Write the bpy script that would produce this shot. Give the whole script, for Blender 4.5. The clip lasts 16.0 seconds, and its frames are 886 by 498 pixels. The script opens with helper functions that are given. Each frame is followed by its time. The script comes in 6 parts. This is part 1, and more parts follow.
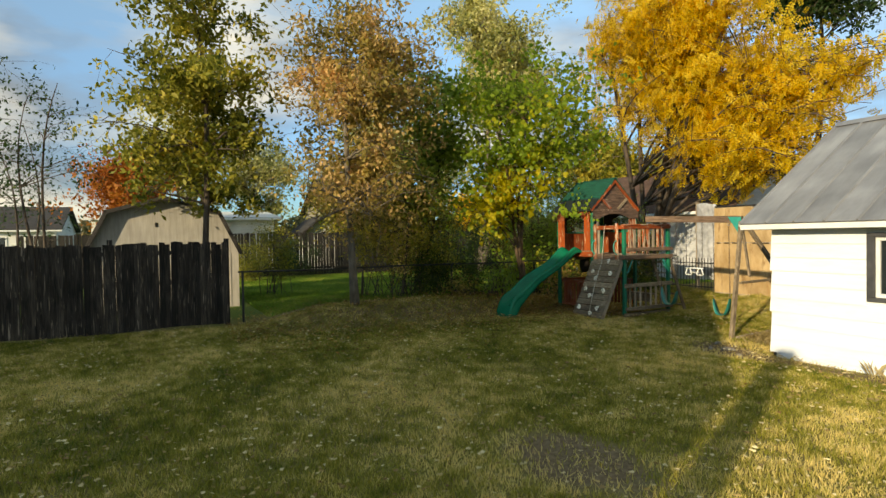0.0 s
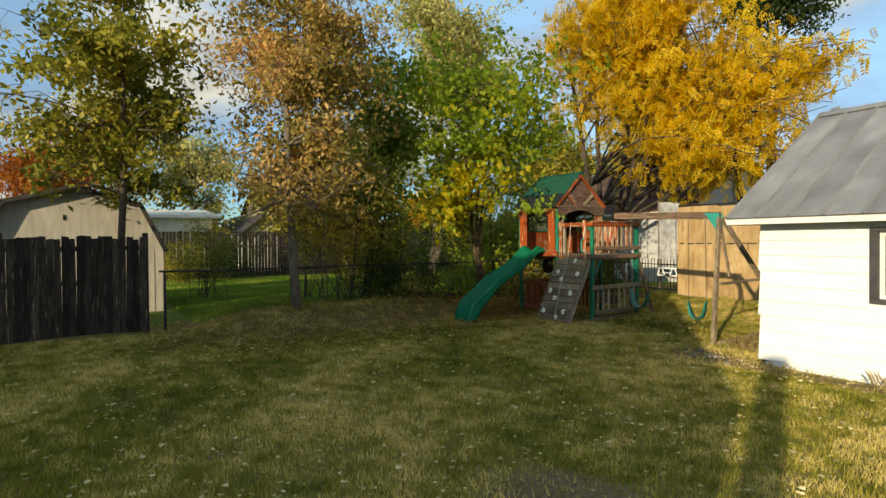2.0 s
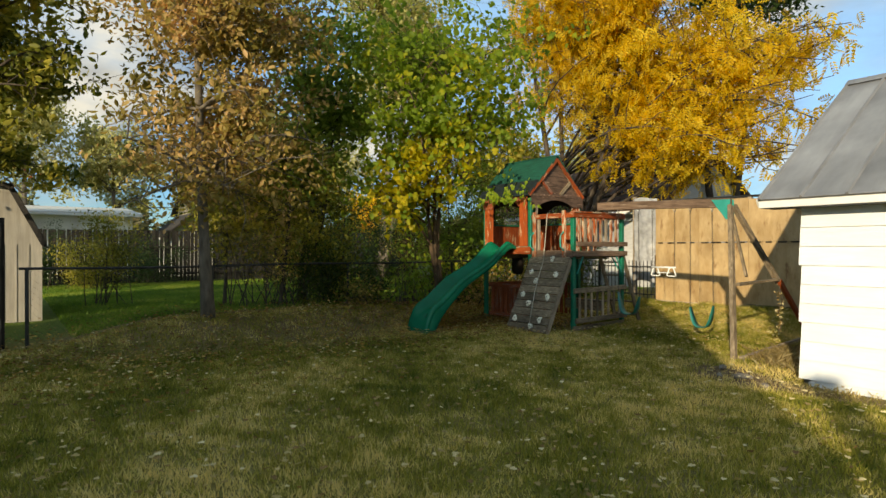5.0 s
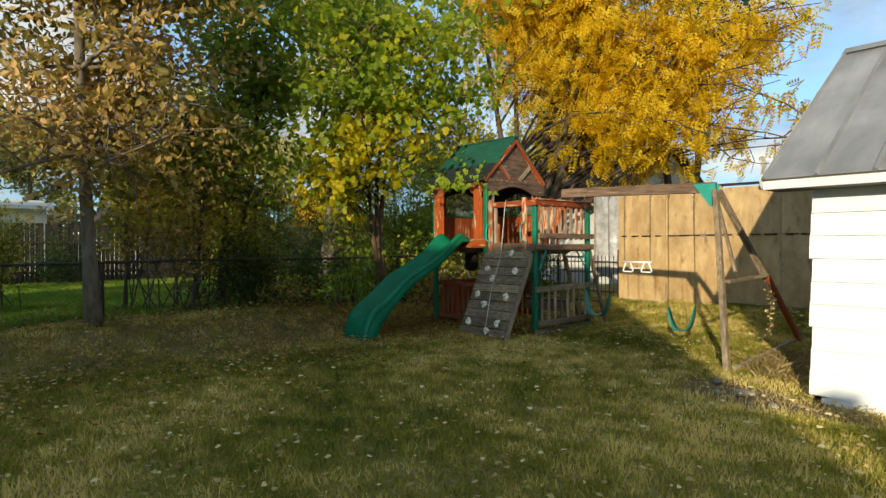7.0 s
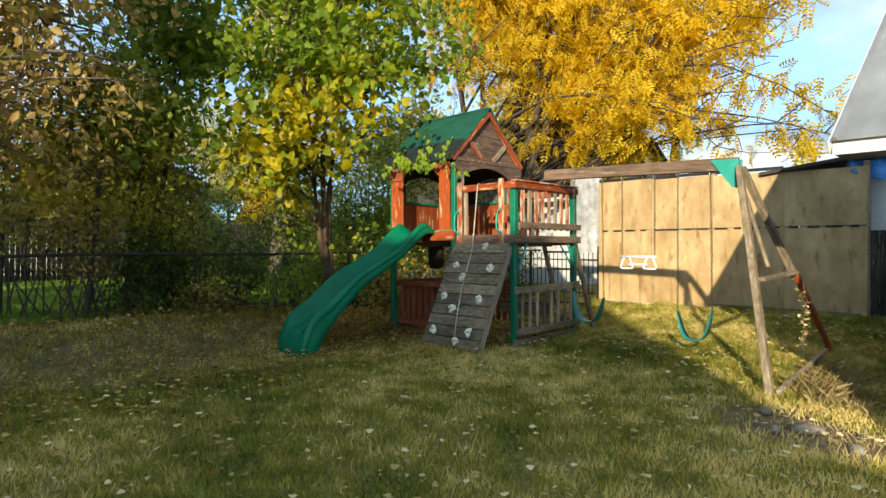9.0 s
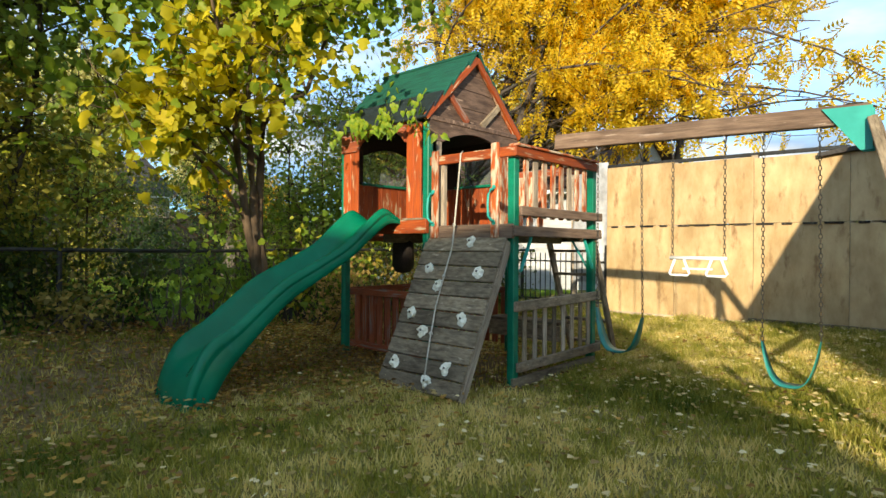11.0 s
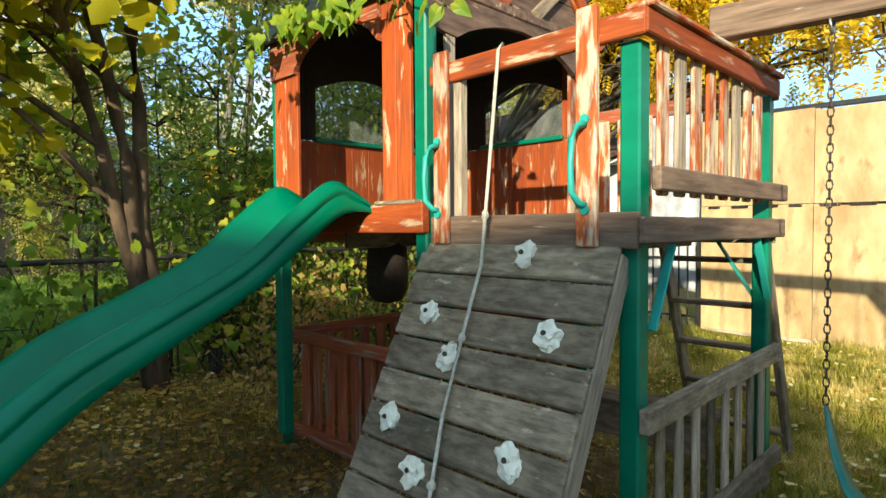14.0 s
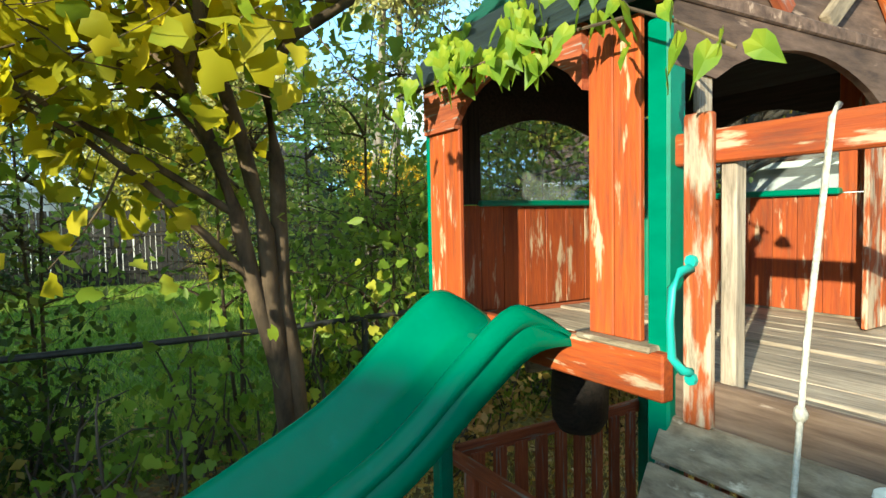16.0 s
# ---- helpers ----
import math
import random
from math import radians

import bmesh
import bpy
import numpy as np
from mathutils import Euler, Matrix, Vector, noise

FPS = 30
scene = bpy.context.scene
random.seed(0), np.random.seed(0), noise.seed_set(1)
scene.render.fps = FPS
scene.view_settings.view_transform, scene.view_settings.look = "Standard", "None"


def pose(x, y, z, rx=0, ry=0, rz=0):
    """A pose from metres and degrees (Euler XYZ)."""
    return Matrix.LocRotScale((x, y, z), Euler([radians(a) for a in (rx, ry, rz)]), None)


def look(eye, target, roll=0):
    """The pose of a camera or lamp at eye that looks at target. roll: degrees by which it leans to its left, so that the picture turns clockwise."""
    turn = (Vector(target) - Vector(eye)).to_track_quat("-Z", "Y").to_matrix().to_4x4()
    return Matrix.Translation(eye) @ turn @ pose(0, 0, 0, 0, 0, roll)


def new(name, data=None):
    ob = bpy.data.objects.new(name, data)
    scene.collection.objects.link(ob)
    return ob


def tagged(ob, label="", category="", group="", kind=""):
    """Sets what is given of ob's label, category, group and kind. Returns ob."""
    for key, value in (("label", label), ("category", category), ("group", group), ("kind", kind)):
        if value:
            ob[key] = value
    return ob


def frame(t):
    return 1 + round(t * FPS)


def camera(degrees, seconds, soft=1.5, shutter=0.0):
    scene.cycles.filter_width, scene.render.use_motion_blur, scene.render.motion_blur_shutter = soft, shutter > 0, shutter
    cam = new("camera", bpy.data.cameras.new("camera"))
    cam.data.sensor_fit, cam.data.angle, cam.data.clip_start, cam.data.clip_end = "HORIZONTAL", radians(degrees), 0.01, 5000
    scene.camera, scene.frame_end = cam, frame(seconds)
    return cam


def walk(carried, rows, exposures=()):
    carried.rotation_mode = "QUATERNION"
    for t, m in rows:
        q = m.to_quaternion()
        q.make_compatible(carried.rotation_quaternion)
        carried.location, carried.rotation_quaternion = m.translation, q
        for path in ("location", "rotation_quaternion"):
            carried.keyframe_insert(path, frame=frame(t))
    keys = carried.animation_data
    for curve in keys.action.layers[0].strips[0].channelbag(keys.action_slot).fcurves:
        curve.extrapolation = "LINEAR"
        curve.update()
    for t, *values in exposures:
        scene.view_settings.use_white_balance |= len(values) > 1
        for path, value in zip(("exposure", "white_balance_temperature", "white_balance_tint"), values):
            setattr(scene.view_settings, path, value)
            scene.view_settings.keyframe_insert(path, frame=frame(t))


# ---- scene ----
cam = camera(74.2, 16.0)
PATH = [
    (0, (10.333, -9.873, 1.95), (8.543, -8.982, 1.91), -0.9),
    (0.5, (10.075, -9.781, 1.898), (8.302, -8.857, 1.862), -0.6),
    (1, (9.776, -9.679, 1.88), (8.023, -8.717, 1.845), -0.7),
    (1.5, (9.43, -9.532, 1.849), (7.7, -8.528, 1.814), -0.6),
    (2, (9.096, -9.38, 1.802), (7.392, -8.334, 1.772), -0.5),
    (2.5, (8.753, -9.267, 1.752), (7.07, -8.188, 1.724), -0.4),
    (3, (8.413, -9.136, 1.652), (6.75, -8.025, 1.639), -0.2),
    (3.5, (8.032, -8.991, 1.578), (6.392, -7.847, 1.574), -0.1),
    (6, (6.544, -7.654, 1.504), (4.975, -6.414, 1.495), -0.2),
    (6.5, (6.252, -7.411, 1.487), (4.716, -6.13, 1.474), -0.2),
    (7, (5.983, -7.215, 1.453), (4.481, -5.894, 1.44), -0.2),
    (7.5, (5.692, -6.948, 1.394), (4.218, -5.596, 1.388), -0.3),
    (8, (5.405, -6.716, 1.367), (3.946, -5.347, 1.358), -0.3),
    (8.5, (5.067, -6.406, 1.325), (3.631, -5.015, 1.32), -0.3),
    (9, (4.709, -6.069, 1.319), (3.299, -4.65, 1.311), -0.1),
    (9.5, (4.354, -5.647, 1.276), (2.961, -4.211, 1.272), -0.1),
    (10, (3.953, -5.223, 1.272), (2.578, -3.771, 1.27), -0.1),
    (12.5, (1.949, -2.926, 1.252), (0.594, -1.455, 1.244), 0.6),
    (13, (1.629, -2.579, 1.34), (0.264, -1.119, 1.281), 0.1),
    (13.5, (1.276, -2.222, 1.371), (-0.105, -0.777, 1.298), -0.3),
    (14, (0.991, -1.966, 1.429), (-0.426, -0.557, 1.356), -0.4),
    (14.5, (0.682, -1.733, 1.564), (-0.796, -0.387, 1.485), -0.6),
    (15, (0.418, -1.589, 1.701), (-1.125, -0.32, 1.609), -0.9),
    (15.5, (0.166, -1.504, 1.843), (-1.471, -0.359, 1.736), -1.2),
    (16, (0.128, -1.514, 1.944), (-1.591, -0.496, 1.836), -1.1),
]
walk(cam, [(t, look(eye, target, roll)) for t, eye, target, roll in PATH],
     [(0, 0.98, 8600, 3), (3.5, 0.86, 8400, 3), (7, 0.99, 7900, 3), (9.5, 1.55, 7350, 3), (12.5, 1.68, 7250, 4), (14.5, 1.92, 6850, -3), (16.0, 2.12, 6500, -7)])

# ---- light ----
SUN_AZ = radians(28.0)      # shadows fall to the left of +y by this
SUN_EL = radians(15.3)
to_sun = Vector((math.sin(SUN_AZ) * math.cos(SUN_EL), -math.cos(SUN_AZ) * math.cos(SUN_EL), math.sin(SUN_EL)))
sun = new("sun", bpy.data.lights.new("sun", "SUN"))
sun.data.energy, sun.data.angle, sun.data.color = 2.75, radians(0.6), (1.0, 0.90, 0.75)
sun.matrix_world = look(to_sun * 60, (0, 0, 0))

world = bpy.data.worlds.new("sky")
scene.world = world
world.use_nodes = True
wn, wl = world.node_tree.nodes, world.node_tree.links
wn.clear()
w_out = wn.new("ShaderNodeOutputWorld")
w_bg = wn.new("ShaderNodeBackground")
w_bg.inputs["Strength"].default_value = 0.145
w_sky = wn.new("ShaderNodeTexSky")
w_sky.sky_type = "NISHITA"
w_sky.sun_disc = False
w_sky.sun_elevation = SUN_EL
w_sky.sun_rotation = math.pi - SUN_AZ
w_sky.air_density, w_sky.dust_density, w_sky.ozone_density = 1.2, 0.2, 3.0
w_tc = wn.new("ShaderNodeTexCoord")
w_map = wn.new("ShaderNodeMapping")
w_map.inputs["Scale"].default_value = (2.0, 2.0, 5.5)
w_map.inputs["Location"].default_value = (1.9, 2.0, 0.35)
w_noise = wn.new("ShaderNodeTexNoise")
w_noise.inputs["Scale"].default_value = 1.0
w_noise.inputs["Detail"].default_value = 7.0
w_noise.inputs["Roughness"].default_value = 0.55
w_ramp = wn.new("ShaderNodeValToRGB")
w_ramp.color_ramp.elements[0].position, w_ramp.color_ramp.elements[1].position = 0.44, 0.63
w_ramp.color_ramp.elements[0].color, w_ramp.color_ramp.elements[1].color = (0, 0, 0, 1), (0.9, 0.9, 0.9, 1)
w_cloud = wn.new("ShaderNodeMixRGB")
w_cloud.blend_type = "MIX"
w_grey = wn.new("ShaderNodeTexNoise")          # grey undersides and bright tops
w_grey.inputs["Scale"].default_value = 2.1
w_grey.inputs["Detail"].default_value = 5.0
w_tone = wn.new("ShaderNodeValToRGB")
w_tone.color_ramp.elements[0].position, w_tone.color_ramp.elements[1].position = 0.44, 0.66
w_tone.color_ramp.elements[0].color, w_tone.color_ramp.elements[1].color = (1.0, 1.15, 1.45, 1), (3.5, 3.4, 3.25, 1)
wl.new(w_map.outputs["Vector"], w_grey.inputs["Vector"])
wl.new(w_grey.outputs["Fac"], w_tone.inputs["Fac"])
wl.new(w_tone.outputs["Color"], w_cloud.inputs["Color2"])
wl.new(w_tc.outputs["Generated"], w_map.inputs["Vector"])
wl.new(w_map.outputs["Vector"], w_noise.inputs["Vector"])
wl.new(w_noise.outputs["Fac"], w_ramp.inputs["Fac"])
wl.new(w_ramp.outputs["Color"], w_cloud.inputs["Fac"])
w_deep = wn.new("ShaderNodeMixRGB")
w_deep.blend_type = "MULTIPLY"
w_deep.inputs["Fac"].default_value = 1.0
w_sep = wn.new("ShaderNodeSeparateXYZ")         # clear deep air low down, more light from overhead
w_lift = wn.new("ShaderNodeValToRGB")
w_lift.color_ramp.elements[0].position, w_lift.color_ramp.elements[1].position = 0.08, 0.75
w_lift.color_ramp.elements[0].color, w_lift.color_ramp.elements[1].color = (0.25, 0.43, 0.80, 1), (1.52, 1.39, 1.20, 1)
wl.new(w_tc.outputs["Generated"], w_sep.inputs[0])
wl.new(w_sep.outputs["Z"], w_lift.inputs["Fac"])
wl.new(w_lift.outputs["Color"], w_deep.inputs["Color2"])
wl.new(w_sky.outputs["Color"], w_deep.inputs["Color1"])
wl.new(w_deep.outputs["Color"], w_cloud.inputs["Color1"])
wl.new(w_cloud.outputs["Color"], w_bg.inputs["Color"])
wl.new(w_bg.outputs["Background"], w_out.inputs["Surface"])


# ---- materials ----
def material(name, low, high, scale=6.0, stretch=(1, 1, 1), rough=0.7, metal=0.0, bump=0.15, detail=6.0,
             worn=None, worn_at=0.56, worn_scale=5.0, worn_soft=0.05, worn_stretch=None, stain=0.35, per_island=False,
             translucent=0.0, ramp=(0.35, 0.68), hue_spread=0.0, coat=0.0, spec=0.4, vary=0.0, grime=0.0):
    """Two tones by a fine noise, darkened by broad stains, with an optional third tone where the surface is worn."""
    m = bpy.data.materials.new(name)
    m.use_nodes = True
    n, l = m.node_tree.nodes, m.node_tree.links
    n.clear()
    out = n.new("ShaderNodeOutputMaterial")
    p = n.new("ShaderNodeBsdfPrincipled")
    tc = n.new("ShaderNodeTexCoord")
    info = n.new("ShaderNodeObjectInfo")
    shift = n.new("ShaderNodeVectorMath")
    shift.operation = "MULTIPLY_ADD"
    shift.inputs[1].default_value = (37.0, 23.0, 11.0)
    l.new(info.outputs["Random"], shift.inputs[0])
    l.new(tc.outputs["Object"], shift.inputs[2])
    mp = n.new("ShaderNodeMapping")
    mp.inputs["Scale"].default_value = stretch
    l.new(shift.outputs[0], mp.inputs["Vector"])
    fine = n.new("ShaderNodeTexNoise")
    fine.inputs["Scale"].default_value, fine.inputs["Detail"].default_value = scale, detail
    fine.inputs["Roughness"].default_value = 0.62
    l.new(mp.outputs["Vector"], fine.inputs["Vector"])
    tone = n.new("ShaderNodeValToRGB")
    tone.color_ramp.elements[0].position, tone.color_ramp.elements[1].position = ramp
    tone.color_ramp.elements[0].color, tone.color_ramp.elements[1].color = (*low, 1), (*high, 1)
    if per_island:
        geo = n.new("ShaderNodeNewGeometry")
        both = n.new("ShaderNodeMath")
        both.operation = "MULTIPLY_ADD"
        both.inputs[1].default_value = 0.55
        half = n.new("ShaderNodeMath")
        half.operation = "MULTIPLY"
        half.inputs[1].default_value = 0.5
        l.new(fine.outputs["Fac"], half.inputs[0])
        l.new(geo.outputs["Random Per Island"], both.inputs[0])
        l.new(half.outputs[0], both.inputs[2])
        l.new(both.outputs[0], tone.inputs["Fac"])
    else:
        l.new(fine.outputs["Fac"], tone.inputs["Fac"])
    colour = tone.outputs["Color"]
    broad = n.new("ShaderNodeTexNoise")
    broad.inputs["Scale"].default_value, broad.inputs["Detail"].default_value = 1.3, 3.0
    l.new(shift.outputs[0], broad.inputs["Vector"])
    if worn is not None:
        wmap = n.new("ShaderNodeMapping")
        wmap.inputs["Scale"].default_value = worn_stretch or stretch
        l.new(shift.outputs[0], wmap.inputs["Vector"])
        wn2 = n.new("ShaderNodeTexNoise")
        wn2.inputs["Scale"].default_value, wn2.inputs["Detail"].default_value = worn_scale, 8.0
        wn2.inputs["Roughness"].default_value = 0.6
        l.new(wmap.outputs["Vector"], wn2.inputs["Vector"])
        wr = n.new("ShaderNodeValToRGB")
        wr.color_ramp.elements[0].position, wr.color_ramp.elements[1].position = worn_at, worn_at + worn_soft
        l.new(wn2.outputs["Fac"], wr.inputs["Fac"])
        wmix = n.new("ShaderNodeMixRGB")
        wmix.inputs["Color2"].default_value = (*worn, 1)
        l.new(wr.outputs["Color"], wmix.inputs["Fac"])
        l.new(colour, wmix.inputs["Color1"])
        colour = wmix.outputs["Color"]
    if grime:       # dirty streaks that follow the grain
        gmap = n.new("ShaderNodeMapping")
        gmap.inputs["Scale"].default_value = (1.6, 11, 11)
        gmap.inputs["Location"].default_value = (3.1, 7.7, 1.3)
        l.new(shift.outputs[0], gmap.inputs["Vector"])
        gn = n.new("ShaderNodeTexNoise")
        gn.inputs["Scale"].default_value, gn.inputs["Detail"].default_value = 3.0, 9.0
        gn.inputs["Roughness"].default_value = 0.68
        l.new(gmap.outputs["Vector"], gn.inputs["Vector"])
        gr = n.new("ShaderNodeMapRange")
        gr.inputs["From Min"].default_value, gr.inputs["From Max"].default_value = 0.50, 0.68
        gr.inputs["To Max"].default_value = grime
        l.new(gn.outputs["Fac"], gr.inputs["Value"])
        gm = n.new("ShaderNodeMixRGB")
        gm.inputs["Color2"].default_value = (0.055, 0.038, 0.024, 1)
        l.new(gr.outputs["Result"], gm.inputs["Fac"])
        l.new(colour, gm.inputs["Color1"])
        colour = gm.outputs["Color"]
    if stain:
        sr = n.new("ShaderNodeMapRange")
        sr.inputs["From Min"].default_value, sr.inputs["From Max"].default_value = 0.3, 0.7
        sr.inputs["To Min"].default_value, sr.inputs["To Max"].default_value = 1.0 - stain, 1.0 + 0.35 * stain
        l.new(broad.outputs["Fac"], sr.inputs["Value"])
        sm = n.new("ShaderNodeVectorMath")
        sm.operation = "SCALE"
        l.new(colour, sm.inputs[0])
        l.new(sr.outputs["Result"], sm.inputs["Scale"])
        colour = sm.outputs[0]
    if vary:        # each piece a little lighter or darker than the next
        vr = n.new("ShaderNodeMapRange")
        vr.inputs["To Min"].default_value, vr.inputs["To Max"].default_value = 1.0 - vary, 1.0 + vary
        l.new(info.outputs["Random"], vr.inputs["Value"])
        vm = n.new("ShaderNodeVectorMath")
        vm.operation = "SCALE"
        l.new(colour, vm.inputs[0])
        l.new(vr.outputs["Result"], vm.inputs["Scale"])
        colour = vm.outputs[0]
    if hue_spread:
        hs = n.new("ShaderNodeHueSaturation")
        hr = n.new("ShaderNodeMapRange")
        hr.inputs["To Min"].default_value, hr.inputs["To Max"].default_value = 0.5 - hue_spread, 0.5 + hue_spread
        l.new(info.outputs["Random"], hr.inputs["Value"])
        l.new(hr.outputs["Result"], hs.inputs["Hue"])
        l.new(colour, hs.inputs["Color"])
        colour = hs.outputs["Color"]
    l.new(colour, p.inputs["Base Color"])
    p.inputs["Roughness"].default_value, p.inputs["Metallic"].default_value = rough, metal
    p.inputs["Specular IOR Level"].default_value = spec
    p.inputs["Coat Weight"].default_value, p.inputs["Coat Roughness"].default_value = coat, 0.16
    if bump:
        b = n.new("ShaderNodeBump")
        b.inputs["Strength"].default_value, b.inputs["Distance"].default_value = bump, 0.01
        l.new(fine.outputs["Fac"], b.inputs["Height"])
        l.new(b.outputs["Normal"], p.inputs["Normal"])
    surface = p.outputs[0]
    if translucent:
        t = n.new("ShaderNodeBsdfTranslucent")
        l.new(colour, t.inputs["Color"])
        mx = n.new("ShaderNodeMixShader")
        mx.inputs["Fac"].default_value = translucent
        l.new(surface, mx.inputs[1])
        l.new(t.outputs[0], mx.inputs[2])
        surface = mx.outputs[0]
    l.new(surface, out.inputs["Surface"])
    return m


GRAIN = (0.9, 14, 14)
M_GREY = material("weathered_wood", (0.150, 0.108, 0.068), (0.34, 0.262, 0.175), 5, (2.0, 6, 6), 0.8, bump=0.5, stain=0.5, vary=0.18, grime=0.6,
                  worn=(0.54, 0.44, 0.325), worn_at=0.63, worn_scale=9, worn_stretch=(1.2, 2.4, 2.4), worn_soft=0.09)
M_BROWN = material("brown_weathered_board", (0.075, 0.043, 0.030), (0.20, 0.122, 0.085), 4, (7, 1.4, 7), 0.85, bump=0.4, stain=0.45,
                   worn=(0.36, 0.24, 0.17), worn_at=0.62, worn_scale=4, worn_stretch=(5, 0.9, 5))
M_BEAM = material("brown_weathered_beam", (0.10, 0.060, 0.040), (0.24, 0.158, 0.108), 4, (0.8, 9, 9), 0.85, bump=0.4, stain=0.35,
                  worn=(0.36, 0.27, 0.21), worn_at=0.63, worn_scale=4, worn_stretch=(0.6, 6, 6))
M_PALE = material("sun_bleached_wood", (0.26, 0.195, 0.14), (0.52, 0.42, 0.31), 5, GRAIN, 0.85, bump=0.4, stain=0.35, vary=0.15, grime=0.6,
                  worn=(0.20, 0.15, 0.12), worn_at=0.64, worn_scale=4)
M_RED = material("peeling_red_paint", (0.25, 0.038, 0.006), (0.37, 0.072, 0.009), 5, GRAIN, 0.7, bump=0.35, stain=0.3, vary=0.12, grime=0.45,
                 worn=(0.50, 0.35, 0.22), worn_at=0.585, worn_scale=4, worn_stretch=(0.9, 5, 5), worn_soft=0.07)
M_REDW = material("flaked_red_paint", (0.32, 0.055, 0.010), (0.47, 0.105, 0.018), 5, GRAIN, 0.75, bump=0.5, stain=0.35, vary=0.12, grime=0.6,
                  worn=(0.53, 0.41, 0.29), worn_at=0.46, worn_scale=4.5, worn_stretch=(1.1, 5, 5), worn_soft=0.11)
M_REDD = material("dull_red_stain_and_shade", (0.22, 0.048, 0.018), (0.38, 0.095, 0.034), 5, GRAIN, 0.8, bump=0.4, stain=0.4,
                  worn=(0.26, 0.20, 0.17), worn_at=0.57, worn_scale=3.5)
M_POST = material("green_post_sleeve", (0.0, 0.125, 0.070), (0.002, 0.175, 0.10), 3, (1, 3, 3), 0.36, bump=0.05, stain=0.2,
                  worn=(0.10, 0.2, 0.15), worn_at=0.72, worn_scale=8)
M_SLIDE = material("green_slide_plastic", (0.0, 0.135, 0.068), (0.0, 0.17, 0.09), 2, (1, 1, 1), 0.25, bump=0.03, stain=0.2,
                   worn=(0.006, 0.20, 0.14), worn_at=0.62, worn_scale=3, worn_soft=0.15, spec=0.12, coat=0.14)
M_TEAL = material("teal_plastic", (0.015, 0.27, 0.225), (0.03, 0.36, 0.30), 5, (1, 1, 1), 0.45, bump=0.05, stain=0.2)
M_SHINGLE = material("green_roof_plank", (0.002, 0.040, 0.028), (0.004, 0.100, 0.063), 5, GRAIN, 0.75, bump=0.35, stain=0.35)
# near-black plank tone that puts the shade along the eaves into colour
M_SHADEPLANK = material("dark_shade_roof_plank", (0.006, 0.011, 0.014), (0.018, 0.030, 0.033), 5, GRAIN, 0.6, bump=0.35, stain=0.3)
# near-black brown: the cabin's inner shade put into colour; also the bag's own brown
M_SHADEBROWN = material("dark_brown_shade_and_bag", (0.014, 0.010, 0.008), (0.045, 0.030, 0.022), 5, GRAIN, 0.85, bump=0.4, stain=0.3)
M_HOLD = material("white_climbing_hold", (0.76, 0.71, 0.58), (0.90, 0.85, 0.71), 14, (1, 1, 1), 0.6, bump=0.5, stain=0.2,
                  worn=(0.35, 0.35, 0.33), worn_at=0.68, worn_scale=9)
M_ROPE = material("pale_rope", (0.42, 0.38, 0.30), (0.66, 0.61, 0.52), 60, (1, 1, 1), 0.9, bump=0.8)
M_STEEL = material("dark_steel", (0.05, 0.045, 0.04), (0.14, 0.12, 0.10), 20, (1, 1, 1), 0.5, metal=0.7, bump=0.1)
M_ZINC = material("zinc_steel", (0.34, 0.34, 0.33), (0.5, 0.5, 0.5), 12, (1, 1, 1), 0.4, metal=0.8, bump=0.05)
M_WHITEP = material("white_plastic", (0.74, 0.74, 0.72), (0.82, 0.82, 0.8), 5, (1, 1, 1), 0.4, bump=0.03, stain=0.1)
M_BELT = material("green_swing_belt", (0.01, 0.13, 0.11), (0.02, 0.19, 0.16), 4, (1, 1, 1), 0.4, bump=0.05)
M_PLY = material("bare_plywood", (0.37, 0.235, 0.105), (0.55, 0.39, 0.21), 2.6, (1.6, 7, 0.7), 0.75, bump=0.12, stain=0.22,
                 worn=(0.24, 0.13, 0.055), worn_at=0.56, worn_scale=3.2, worn_stretch=(2.2, 1, 0.8), worn_soft=0.16)
M_SIDING = material("white_painted_siding", (0.77, 0.79, 0.82), (0.84, 0.86, 0.89), 3, (1, 8, 8), 0.55, bump=0.08, stain=0.06,
                    worn=(0.60, 0.59, 0.56), worn_at=0.70, worn_scale=5)
M_FOUND = material("concrete_footing", (0.36, 0.33, 0.29), (0.52, 0.48, 0.43), 12, (1, 1, 1), 0.9, bump=0.5, stain=0.4)
M_METALROOF = material("grey_metal_roofing", (0.25, 0.25, 0.26), (0.35, 0.35, 0.36), 1.6, (2, 0.5, 0.5), 0.42, metal=0.25, bump=0.03,
                       stain=0.3, worn=(0.18, 0.18, 0.19), worn_at=0.56, worn_scale=0.9, worn_soft=0.25)
M_STONE = material("dull_field_stone", (0.15, 0.13, 0.105), (0.30, 0.26, 0.215), 14, (1, 1, 1), 0.9, bump=0.5, stain=0.4)
M_TRIMDARK = material("dark_trim_and_eave_shade", (0.05, 0.05, 0.055), (0.085, 0.085, 0.09), 8, (1, 1, 1), 0.6, bump=0.1)
M_FENCE = material("old_dark_fence_board", (0.010, 0.008, 0.0065), (0.070, 0.056, 0.044), 4, (12, 12, 0.7), 0.9, bump=0.6, stain=0.6, vary=0.6,
                   worn=(0.23, 0.185, 0.145), worn_at=0.60, worn_scale=3)
# far fence: its grey is darkened to put tree shade into the colour
M_FENCE2 = material("shade_dark_fence_board", (0.010, 0.0085, 0.007), (0.036, 0.031, 0.026), 4, (12, 12, 0.8), 0.9, bump=0.5, stain=0.4, vary=0.35)
